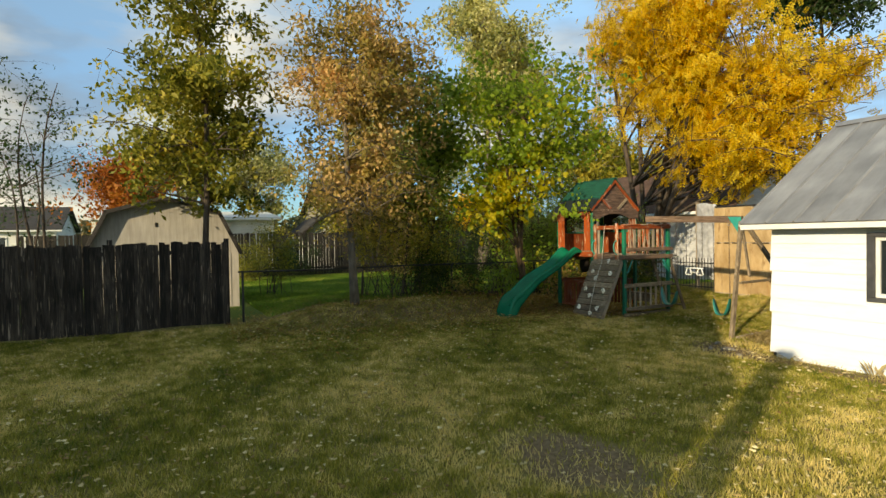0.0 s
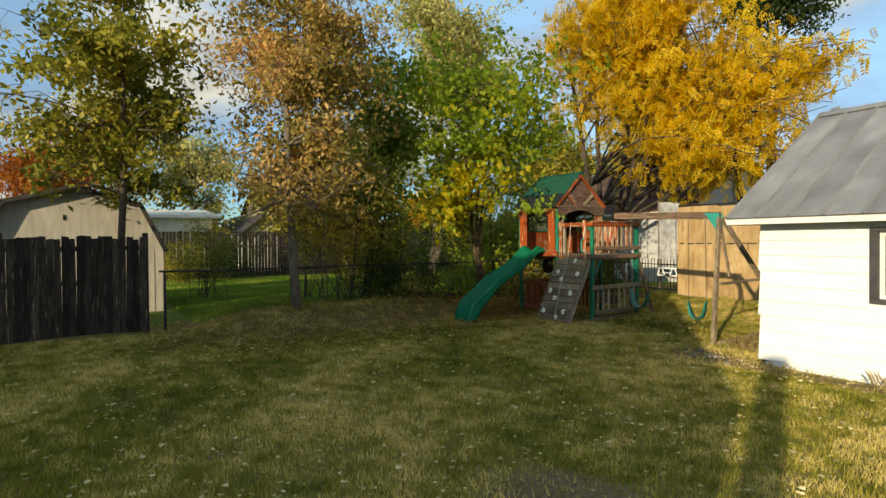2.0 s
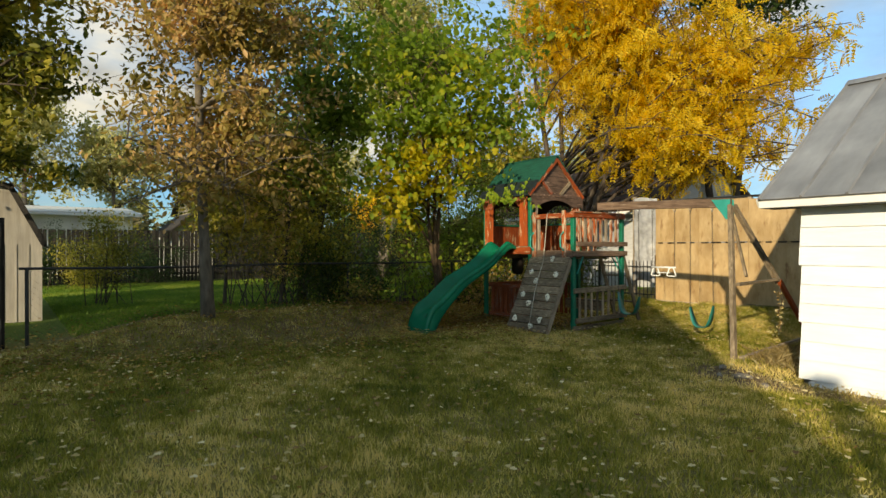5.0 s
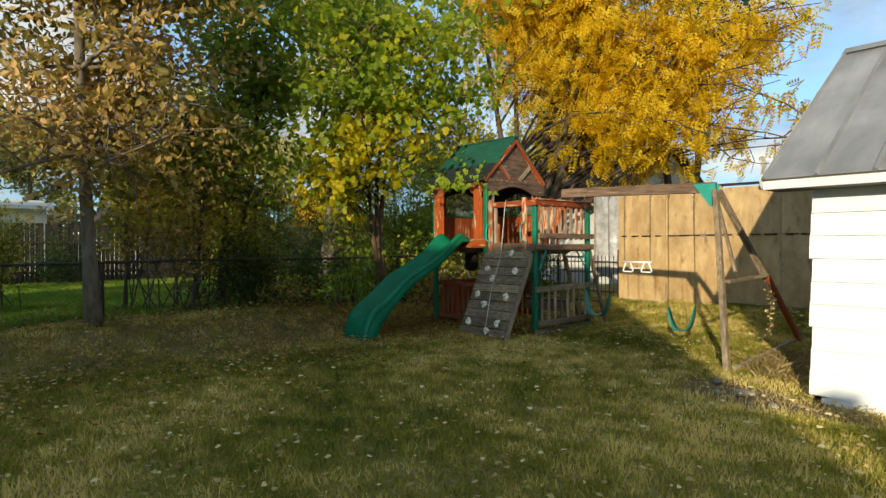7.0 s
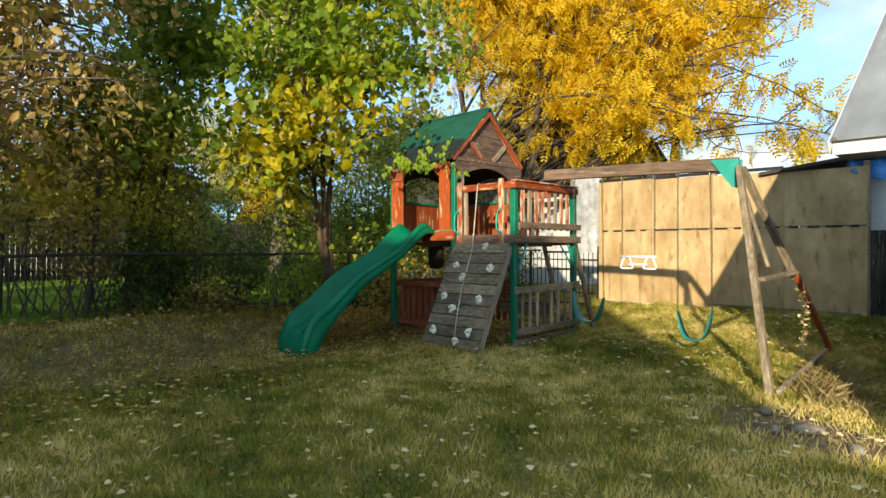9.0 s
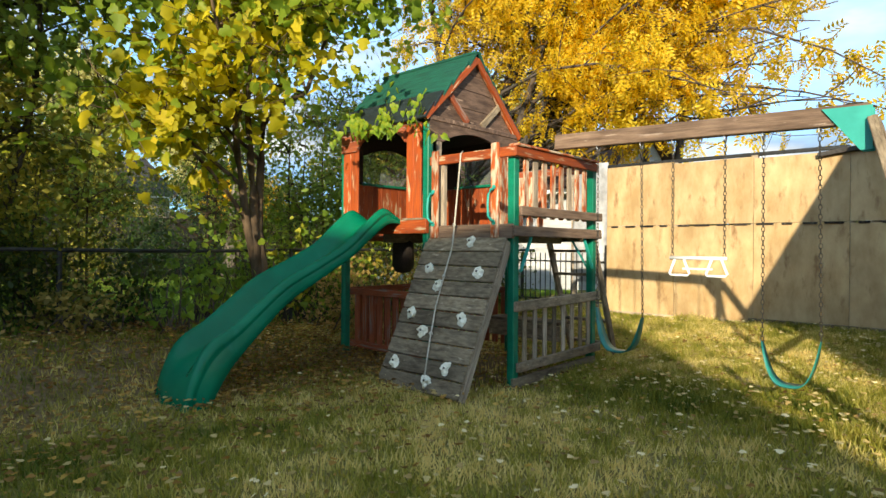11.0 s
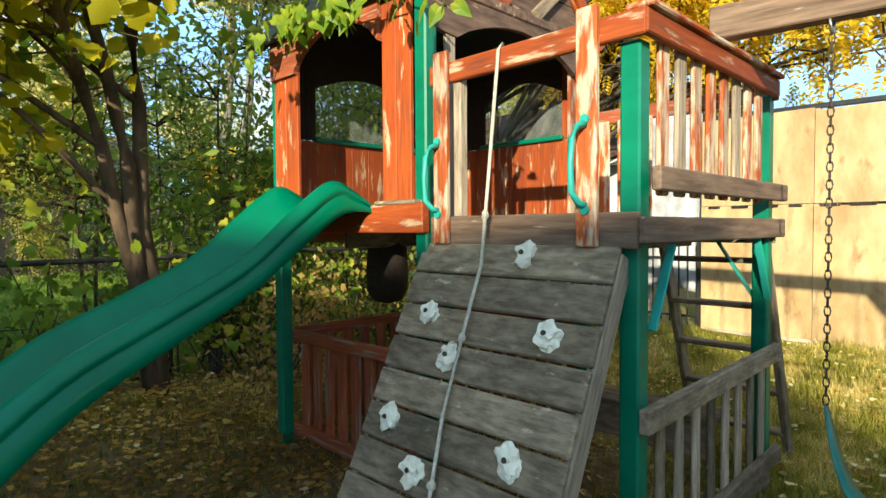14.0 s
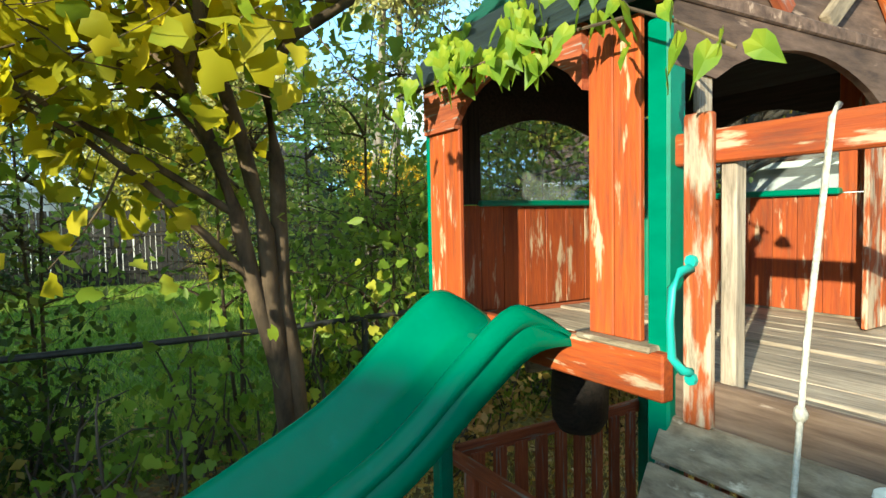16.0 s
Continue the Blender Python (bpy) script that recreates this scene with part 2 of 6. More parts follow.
M_SHED = material("cream_shed_siding", (0.36, 0.33, 0.285), (0.48, 0.44, 0.385), 3, (6, 6, 0.6), 0.75, bump=0.15, stain=0.2)
M_SHEDROOF = material("dark_shed_roof", (0.03, 0.027, 0.025), (0.07, 0.06, 0.055), 25, (1, 1, 1), 0.9, bump=0.5)
M_BROWNROOF = material("brown_shingle_roof", (0.075, 0.042, 0.030), (0.15, 0.085, 0.062), 14, (1, 1, 3), 0.9, bump=0.4, stain=0.35)
M_GREYWALL = material("pale_grey_house_siding", (0.46, 0.46, 0.47), (0.60, 0.60, 0.61), 3, (1, 1, 9), 0.7, bump=0.2, stain=0.2)
M_BEIGE = material("beige_house_wall", (0.26, 0.235, 0.19), (0.36, 0.33, 0.27), 3, (1, 1, 9), 0.75, bump=0.15, stain=0.2)
M_WHITEWALL = material("white_house_wall", (0.68, 0.67, 0.64), (0.78, 0.77, 0.74), 3, (1, 1, 6), 0.7, bump=0.1, stain=0.15)
M_BLACKIRON = material("black_painted_iron", (0.012, 0.012, 0.012), (0.03, 0.03, 0.03), 12, (1, 1, 1), 0.5, bump=0.1)
M_CHAINPIPE = material("black_fence_pipe", (0.02, 0.02, 0.02), (0.05, 0.05, 0.048), 12, (1, 1, 1), 0.55, metal=0.3, bump=0.1)
M_BARK = material("grey_brown_bark", (0.042, 0.031, 0.023), (0.125, 0.096, 0.074), 9, (1, 1, 0.25), 0.95, bump=0.9, stain=0.3)
M_BARK3 = material("pale_grey_bark", (0.10, 0.082, 0.062), (0.25, 0.21, 0.165), 9, (1, 1, 0.3), 0.95, bump=0.7, stain=0.35)
M_BARK2 = material("warm_smooth_bark", (0.045, 0.029, 0.016), (0.18, 0.118, 0.068), 8, (1, 1, 0.35), 0.9, bump=0.6, stain=0.4)
M_GLASS = bpy.data.materials.new("window_glass")
M_GLASS.use_nodes = True
_g = M_GLASS.node_tree.nodes["Principled BSDF"]
_g.inputs["Base Color"].default_value, _g.inputs["Roughness"].default_value = (0.02, 0.025, 0.03, 1), 0.05
_g.inputs["Specular IOR Level"].default_value = 0.9

# plastic pane: part clear, part grey painted in for hazy reflections, with a gloss
M_PANE = bpy.data.materials.new("hazed_plastic_pane")
M_PANE.use_nodes = True
_n, _l = M_PANE.node_tree.nodes, M_PANE.node_tree.links
_p = _n["Principled BSDF"]
_p.inputs["Base Color"].default_value, _p.inputs["Roughness"].default_value = (0.30, 0.32, 0.31, 1), 0.12
_clear = _n.new("ShaderNodeBsdfTransparent")
_clear.inputs["Color"].default_value = (0.85, 0.88, 0.87, 1)
_haze = _n.new("ShaderNodeTexNoise")
_haze.inputs["Scale"].default_value, _haze.inputs["Detail"].default_value = 6.0, 5.0
_hr = _n.new("ShaderNodeMapRange")
_hr.inputs["From Min"].default_value, _hr.inputs["From Max"].default_value = 0.3, 0.7
_hr.inputs["To Min"].default_value, _hr.inputs["To Max"].default_value = 0.06, 0.28
_mx = _n.new("ShaderNodeMixShader")
_l.new(_haze.outputs["Fac"], _hr.inputs["Value"])
_l.new(_hr.outputs["Result"], _mx.inputs["Fac"])
_l.new(_clear.outputs[0], _mx.inputs[1])
_l.new(_p.outputs[0], _mx.inputs[2])
_l.new(_mx.outputs[0], _n["Material Output"].inputs["Surface"])


def leaf_material(name, a, b, c, at=0.5, patch=0.5, single=0.5, patch_scale=0.75, thin=0.5, fleck=0.0):
    """Three leaf tones spread leaf by leaf, with broad patches of one tone over the crown."""
    m = bpy.data.materials.new(name)
    m.use_nodes = True
    n, l = m.node_tree.nodes, m.node_tree.links
    n.clear()
    out = n.new("ShaderNodeOutputMaterial")
    geo = n.new("ShaderNodeNewGeometry")
    tc = n.new("ShaderNodeTexCoord")
    broad = n.new("ShaderNodeTexNoise")
    broad.inputs["Scale"].default_value, broad.inputs["Detail"].default_value = patch_scale, 3.0
    l.new(tc.outputs["Object"], broad.inputs["Vector"])
    add = n.new("ShaderNodeMath")
    add.operation = "MULTIPLY_ADD"
    add.inputs[1].default_value = single
    sub = n.new("ShaderNodeMapRange")
    sub.inputs["From Min"].default_value, sub.inputs["From Max"].default_value = 0.34, 0.66
    sub.inputs["To Min"].default_value, sub.inputs["To Max"].default_value = 0.0, patch
    l.new(broad.outputs["Fac"], sub.inputs["Value"])
    l.new(geo.outputs["Random Per Island"], add.inputs[0])
    l.new(sub.outputs["Result"], add.inputs[2])
    ramp = n.new("ShaderNodeValToRGB")
    e = ramp.color_ramp.elements
    e[0].position, e[1].position = 0.12, 0.9
    e[0].color, e[1].color = (*a, 1), (*c, 1)
    mid = e.new(at)
    mid.color = (*b, 1)
    share = add.outputs[0]
    if fleck:       # smaller patches within the broad ones
        small = n.new("ShaderNodeTexNoise")
        small.inputs["Scale"].default_value, small.inputs["Detail"].default_value = 3.4, 4.0
        l.new(tc.outputs["Object"], small.inputs["Vector"])
        fr = n.new("ShaderNodeMapRange")
        fr.inputs["From Min"].default_value, fr.inputs["From Max"].default_value = 0.3, 0.7
        fr.inputs["To Min"].default_value, fr.inputs["To Max"].default_value = -0.5 * fleck, fleck
        l.new(small.outputs["Fac"], fr.inputs["Value"])
        plus = n.new("ShaderNodeMath")
        l.new(share, plus.inputs[0])
        l.new(fr.outputs["Result"], plus.inputs[1])
        share = plus.outputs[0]
    l.new(share, ramp.inputs["Fac"])
    p = n.new("ShaderNodeBsdfPrincipled")
    p.inputs["Roughness"].default_value = 0.5
    p.inputs["Specular IOR Level"].default_value = 0.3
    t = n.new("ShaderNodeBsdfTranslucent")
    mx = n.new("ShaderNodeMixShader")
    mx.inputs["Fac"].default_value = thin
    l.new(ramp.outputs["Color"], p.inputs["Base Color"])
    l.new(ramp.outputs["Color"], t.inputs["Color"])
    l.new(p.outputs[0], mx.inputs[1])
    l.new(t.outputs[0], mx.inputs[2])
    l.new(mx.outputs[0], out.inputs["Surface"])
    return m


L_GREEN = leaf_material("green_turning_leaves", (0.11, 0.19, 0.02), (0.31, 0.41, 0.04), (0.64, 0.56, 0.045), 0.64, 0.62, 0.36, thin=0.66)
L_TURNED = leaf_material("turned_yellow_leaves", (0.25, 0.26, 0.02), (0.52, 0.45, 0.02), (0.84, 0.67, 0.06), 0.5, thin=0.66)
L_OLIVE = leaf_material("olive_leaves", (0.065, 0.09, 0.012), (0.27, 0.26, 0.035), (0.64, 0.51, 0.085), 0.5, 0.6, 0.4)
L_BROWN = leaf_material("russet_leaves", (0.11, 0.11, 0.02), (0.38, 0.28, 0.07), (0.80, 0.50, 0.22), 0.52, 0.6, 0.42)
L_YELLOW = leaf_material("golden_leaves", (0.34, 0.23, 0.02), (0.80, 0.52, 0.022), (0.95, 0.75, 0.09), 0.44, thin=0.62)
L_PALE = leaf_material("pale_yellow_green_leaves", (0.20, 0.21, 0.05), (0.52, 0.48, 0.16), (0.78, 0.70, 0.36), 0.5)
L_DARK = leaf_material("dark_green_leaves", (0.015, 0.04, 0.012), (0.035, 0.075, 0.02), (0.09, 0.12, 0.03), 0.5)
L_ORANGE = leaf_material("orange_leaves", (0.25, 0.07, 0.015), (0.45, 0.14, 0.025), (0.58, 0.24, 0.04), 0.5)
L_VINE = leaf_material("yellow_green_vine_leaves", (0.09, 0.18, 0.016), (0.18, 0.29, 0.024), (0.38, 0.42, 0.035), 0.5)
L_BUSH = leaf_material("brushy_undergrowth", (0.03, 0.055, 0.010), (0.085, 0.125, 0.02), (0.30, 0.24, 0.035), 0.6)
L_SCRUB = leaf_material("green_undergrowth", (0.12, 0.21, 0.025), (0.28, 0.40, 0.05), (0.66, 0.58, 0.07), 0.66, thin=0.6)
L_SAPLING = leaf_material("light_green_sapling_leaves", (0.15, 0.23, 0.035), (0.36, 0.46, 0.08), (0.70, 0.68, 0.18), 0.66, 0.5, 0.45, 0.9, thin=0.6)
L_WOODS = leaf_material("distant_woods", (0.035, 0.05, 0.02), (0.10, 0.10, 0.045), (0.30, 0.22, 0.10), 0.55, 0.6, 0.4, 0.12)
L_LITTER = leaf_material("fallen_leaves", (0.24, 0.14, 0.05), (0.50, 0.38, 0.15), (0.84, 0.72, 0.44), 0.58, 0.3, 0.75, thin=0.25)
L_BANK = leaf_material("brown_fallen_leaves", (0.10, 0.046, 0.012), (0.33, 0.175, 0.036), (0.66, 0.43, 0.10), 0.55, 0.4, 0.6, thin=0.25)
L_LAWN = leaf_material("grass_blades", (0.095, 0.135, 0.016), (0.38, 0.345, 0.058), (0.86, 0.69, 0.28), 0.60, 0.55, 0.40, 0.36, fleck=0.40)
L_LUSH = leaf_material("lush_grass_blades", (0.095, 0.185, 0.018), (0.21, 0.33, 0.04), (0.50, 0.50, 0.09), 0.6)


# ---- mesh helpers ----
def place_of(ob):
    own = ob.matrix_basis.copy()
    return place_of(ob.parent) @ ob.matrix_parent_inverse @ own if ob.parent else own


def adopt(ob, parent):
    """Makes ob a part of parent and leaves it where it is in the world."""
    if parent is not None:
        ob.parent = parent
        ob.matrix_parent_inverse = place_of(parent).inverted()


def link_mesh(name, bm, mat, parent=None, label="", m=None, smooth=False):
    me = bpy.data.meshes.new(name)
    bm.to_mesh(me)
    bm.free()
    me.materials.append(mat)
    if smooth:
        me.shade_smooth()
    ob = new(name, me)
    if m is not None:
        ob.matrix_basis = m
    adopt(ob, parent)
    if label:
        tagged(ob, label)
    return ob


def part(name, bm, mat, parent, label="", m=None, smooth=False):
    return link_mesh(name, bm, mat, parent, label, m, smooth)


def thing(name, label, category, group="", kind="", at=(0, 0, 0)):
    ob = new(name)
    ob.location = at
    ob.empty_display_size = 0.2
    return tagged(ob, label, category, group, kind)


def box_bm(sx, sy, sz, bevel=0.006, centre=(0, 0, 0)):
    bm = bmesh.new()
    bmesh.ops.create_cube(bm, size=1.0)
    for v in bm.verts:
        v.co = Vector((v.co.x * sx + centre[0], v.co.y * sy + centre[1], v.co.z * sz + centre[2]))
    if bevel:
        bmesh.ops.bevel(bm, geom=bm.edges[:], offset=min(bevel, 0.3 * min(sx, sy, sz)), segments=1, affect="EDGES")
    return bm


def along(p0, p1, up=(0, 0, 1)):
    """A pose at the middle of p0 to p1 whose x axis runs along it and whose z axis is nearest to up."""
    a, b = Vector(p0), Vector(p1)
    x = (b - a).normalized()
    y = Vector(up).cross(x)
    if y.length < 1e-4:
        y = Vector((0, 1, 0)).cross(x)
    y.normalize()
    z = x.cross(y)
    m = Matrix((x, y, z)).transposed().to_4x4()
    m.translation = (a + b) / 2
    return m, (b - a).length


def board(name, p0, p1, wide, thick, mat, parent, up=(0, 0, 1), label="", bevel=0.006):
    """A board from p0 to p1: thick along up, wide across."""
    m, length = along(p0, p1, up)
    return part(name, box_bm(length, wide, thick, bevel), mat, parent, label, m)


def tube_bm(points, radii, sides=8, caps=True, bm=None):
    """A tube along points with a radius at each."""
    bm = bm or bmesh.new()
    pts = [Vector(p) for p in points]
    rings = []
    for i, p in enumerate(pts):
        d = (pts[min(i + 1, len(pts) - 1)] - pts[max(i - 1, 0)]).normalized()
        ref = Vector((0, 0, 1)) if abs(d.z) < 0.9 else Vector((1, 0, 0))
        u = d.cross(ref).normalized()
        w = d.cross(u)
        r = radii[i] if hasattr(radii, "__len__") else radii
        rings.append([bm.verts.new(p + r * (math.cos(2 * math.pi * k / sides) * u + math.sin(2 * math.pi * k / sides) * w)) for k in range(sides)])
    for a, b in zip(rings, rings[1:]):
        for k in range(sides):
            bm.faces.new((a[k], a[(k + 1) % sides], b[(k + 1) % sides], b[k]))
    if caps:
        bm.faces.new(rings[0][::-1])
        bm.faces.new(rings[-1])
    return bm


def prism_bm(outline, depth, axis="y", bevel=0.0):
    """A flat outline of (a, b) pairs, extruded by depth. axis y: a is x and b is z; axis x: a is y and b is z; axis z: a is x, b is y."""
    bm = bmesh.new()
    place = {"y": lambda a, b, c: (a, c, b), "x": lambda a, b, c: (c, a, b), "z": lambda a, b, c: (a, b, c)}[axis]
    near = [bm.verts.new(place(a, b, -depth / 2)) for a, b in outline]
    far = [bm.verts.new(place(a, b, depth / 2)) for a, b in outline]
    bm.faces.new(near)
    bm.faces.new(far[::-1])
    for i in range(len(outline)):
        j = (i + 1) % len(outline)
        bm.faces.new((near[j], near[i], far[i], far[j]))
    bmesh.ops.recalc_face_normals(bm, faces=bm.faces[:])
    if bevel:
        bmesh.ops.bevel(bm, geom=bm.edges[:], offset=bevel, segments=1, affect="EDGES")
    return bm


def shared(name, me, parent, m):
    """One more object on a mesh that is already there."""
    ob = new(name, me)
    ob.matrix_basis = m
    adopt(ob, parent)
    return ob


def smooth01(a, b, v):
    t = min(1.0, max(0.0, (v - a) / (b - a)))
    return t * t * (3 - 2 * t)


def ground_z(x, y):
    """The lie of the yard: nearly level, with a low bank along the wire fence and a slight rise to the plywood."""
    bank = 0.36 * smooth01(-1.6, -3.3, x) * smooth01(-8.2, -5.8, y) * (1 - 0.6 * smooth01(-2.5, 1.0, y))
    beyond = 0.12 * smooth01(-4.5, -8.0, x)
    back = 0.14 * smooth01(2.0, 5.2, y) * smooth01(-6.0, -2.0, x)
    dip = -0.05 * smooth01(1.5, 4.0, x) * smooth01(1.0, -3.0, y)
    trench = -0.11 * smooth01(-2.0, -0.95, y) * smooth01(3.1, 4.2, x) * smooth01(16.0, 12.0, x)
    fade = smooth01(60, 25, math.hypot(x, y))
    return (bank * (1 - smooth01(-4.6, -7.5, x)) + beyond + back + dip + trench) * fade + 0.015 * noise.noise((x * 0.9, y * 0.9, 0.3)) * fade


# ---- ground ----
def build_ground():
    def steps(lo, hi, near_lo, near_hi, fine, coarse):
        out, v = [], lo
        while v < hi:
            out.append(v)
            v += fine if near_lo <= v < near_hi else coarse(v)
        out.append(hi)
        return out
    grow = lambda v: max(0.8, 0.12 * abs(v))
    xs = steps(-420, 420, -9, 12, 0.35, grow)
    ys = steps(-420, 420, -14, 8, 0.35, grow)
    verts = [(x, y, ground_z(x, y)) for y in ys for x in xs]
    w = len(xs)
    faces = [(j * w + i, j * w + i + 1, (j + 1) * w + i + 1, (j + 1) * w + i) for j in range(len(ys) - 1) for i in range(w - 1)]
    me = bpy.data.meshes.new("ground")
    me.from_pydata(verts, [], faces)
    me.shade_smooth()
    me.materials.append(ground_material())
    return tagged(new("ground", me), "autumn lawn with worn brown patches and fallen leaves", "ground", kind="structure")


def ground_material():
    m = bpy.data.materials.new("lawn_soil")
    m.use_nodes = True
    n, l = m.node_tree.nodes, m.node_tree.links
    p = n["Principled BSDF"]
    tc = n.new("ShaderNodeTexCoord")

    def noise_of(scale, detail, lo, hi, c0, c1):
        t = n.new("ShaderNodeTexNoise")
        t.inputs["Scale"].default_value, t.inputs["Detail"].default_value = scale, detail
        l.new(tc.outputs["Object"], t.inputs["Vector"])
        r = n.new("ShaderNodeValToRGB")
        r.color_ramp.elements[0].position, r.color_ramp.elements[1].position = lo, hi
        r.color_ramp.elements[0].color, r.color_ramp.elements[1].color = (*c0, 1), (*c1, 1)
        l.new(t.outputs["Fac"], r.inputs["Fac"])
        return t, r

    def mix(a, b, f):
        x = n.new("ShaderNodeMixRGB")
        l.new(f, x.inputs["Fac"])
        l.new(a, x.inputs["Color1"])
        l.new(b, x.inputs["Color2"])
        return x.outputs["Color"]

    fine, green = noise_of(26, 8, 0.3, 0.7, (0.105, 0.095, 0.02), (0.26, 0.225, 0.06))
    _, straw = noise_of(30, 8, 0.3, 0.7, (0.15, 0.12, 0.045), (0.30, 0.24, 0.11))
    _, soil = noise_of(20, 8, 0.3, 0.7, (0.095, 0.064, 0.037), (0.25, 0.18, 0.112))
    _, patch = noise_of(0.8, 5, 0.42, 0.62, (0, 0, 0), (0.75, 0.75, 0.75))
    colour = mix(green.outputs["Color"], straw.outputs["Color"], patch.outputs["Color"])

    def blob(x, y, rx, ry, soft):
        """A bare patch in the turf with a ragged edge."""
        sub = n.new("ShaderNodeVectorMath")
        sub.operation = "SUBTRACT"
        sub.inputs[1].default_value = (x, y, 0)
        l.new(tc.outputs["Object"], sub.inputs[0])
        div = n.new("ShaderNodeVectorMath")
        div.operation = "DIVIDE"
        div.inputs[1].default_value = (rx, ry, 1000)
        l.new(sub.outputs[0], div.inputs[0])
        ln = n.new("ShaderNodeVectorMath")
        ln.operation = "LENGTH"
        l.new(div.outputs[0], ln.inputs[0])
        jig = n.new("ShaderNodeMath")
        jig.operation = "MULTIPLY_ADD"
        jig.inputs[1].default_value = 1.1
        rag, _ = noise_of(2.3, 6, 0.3, 0.7, (0, 0, 0), (1, 1, 1))
        l.new(rag.outputs["Fac"], jig.inputs[0])
        l.new(ln.outputs["Value"], jig.inputs[2])
        mr = n.new("ShaderNodeMapRange")
        mr.inputs["From Min"].default_value, mr.inputs["From Max"].default_value = 1.55 - soft, 1.55
        mr.inputs["To Min"].default_value, mr.inputs["To Max"].default_value = 0.9, 0.0
        l.new(jig.outputs[0], mr.inputs["Value"])
        return mr.outputs["Result"]

    _, lush = noise_of(24, 8, 0.3, 0.7, (0.042, 0.088, 0.012), (0.12, 0.20, 0.032))
    sep = n.new("ShaderNodeSeparateXYZ")
    l.new(tc.outputs["Object"], sep.inputs[0])
    side = n.new("ShaderNodeMapRange")
    side.inputs["From Min"].default_value, side.inputs["From Max"].default_value = -4.0, -5.2
    side.inputs["To Max"].default_value = 0.85
    l.new(sep.outputs["X"], side.inputs["Value"])
    colour = mix(colour, lush.outputs["Color"], side.outputs["Result"])
    for x, y, rx, ry, soft in ((6.2, -6.5, 1.0, 0.62, 0.4), (3.6, -1.2, 0.9, 0.6, 0.4), (-1.2, 0.5, 1.7, 1.5, 0.4),
                               (-2.9, -3.0, 2.1, 6.0, 0.7), (6.6, -1.05, 4.6, 0.55, 0.45)):
        colour = mix(colour, soil.outputs["Color"], blob(x, y, rx, ry, soft))
    l.new(colour, p.inputs["Base Color"])
    p.inputs["Roughness"].default_value = 0.95
    p.inputs["Specular IOR Level"].default_value = 0.15
    b = n.new("ShaderNodeBump")
    b.inputs["Strength"].default_value, b.inputs["Distance"].default_value = 0.9, 0.03
    l.new(fine.outputs["Fac"], b.inputs["Height"])
    l.new(b.outputs["Normal"], p.inputs["Normal"])
    return m


ground = build_ground()


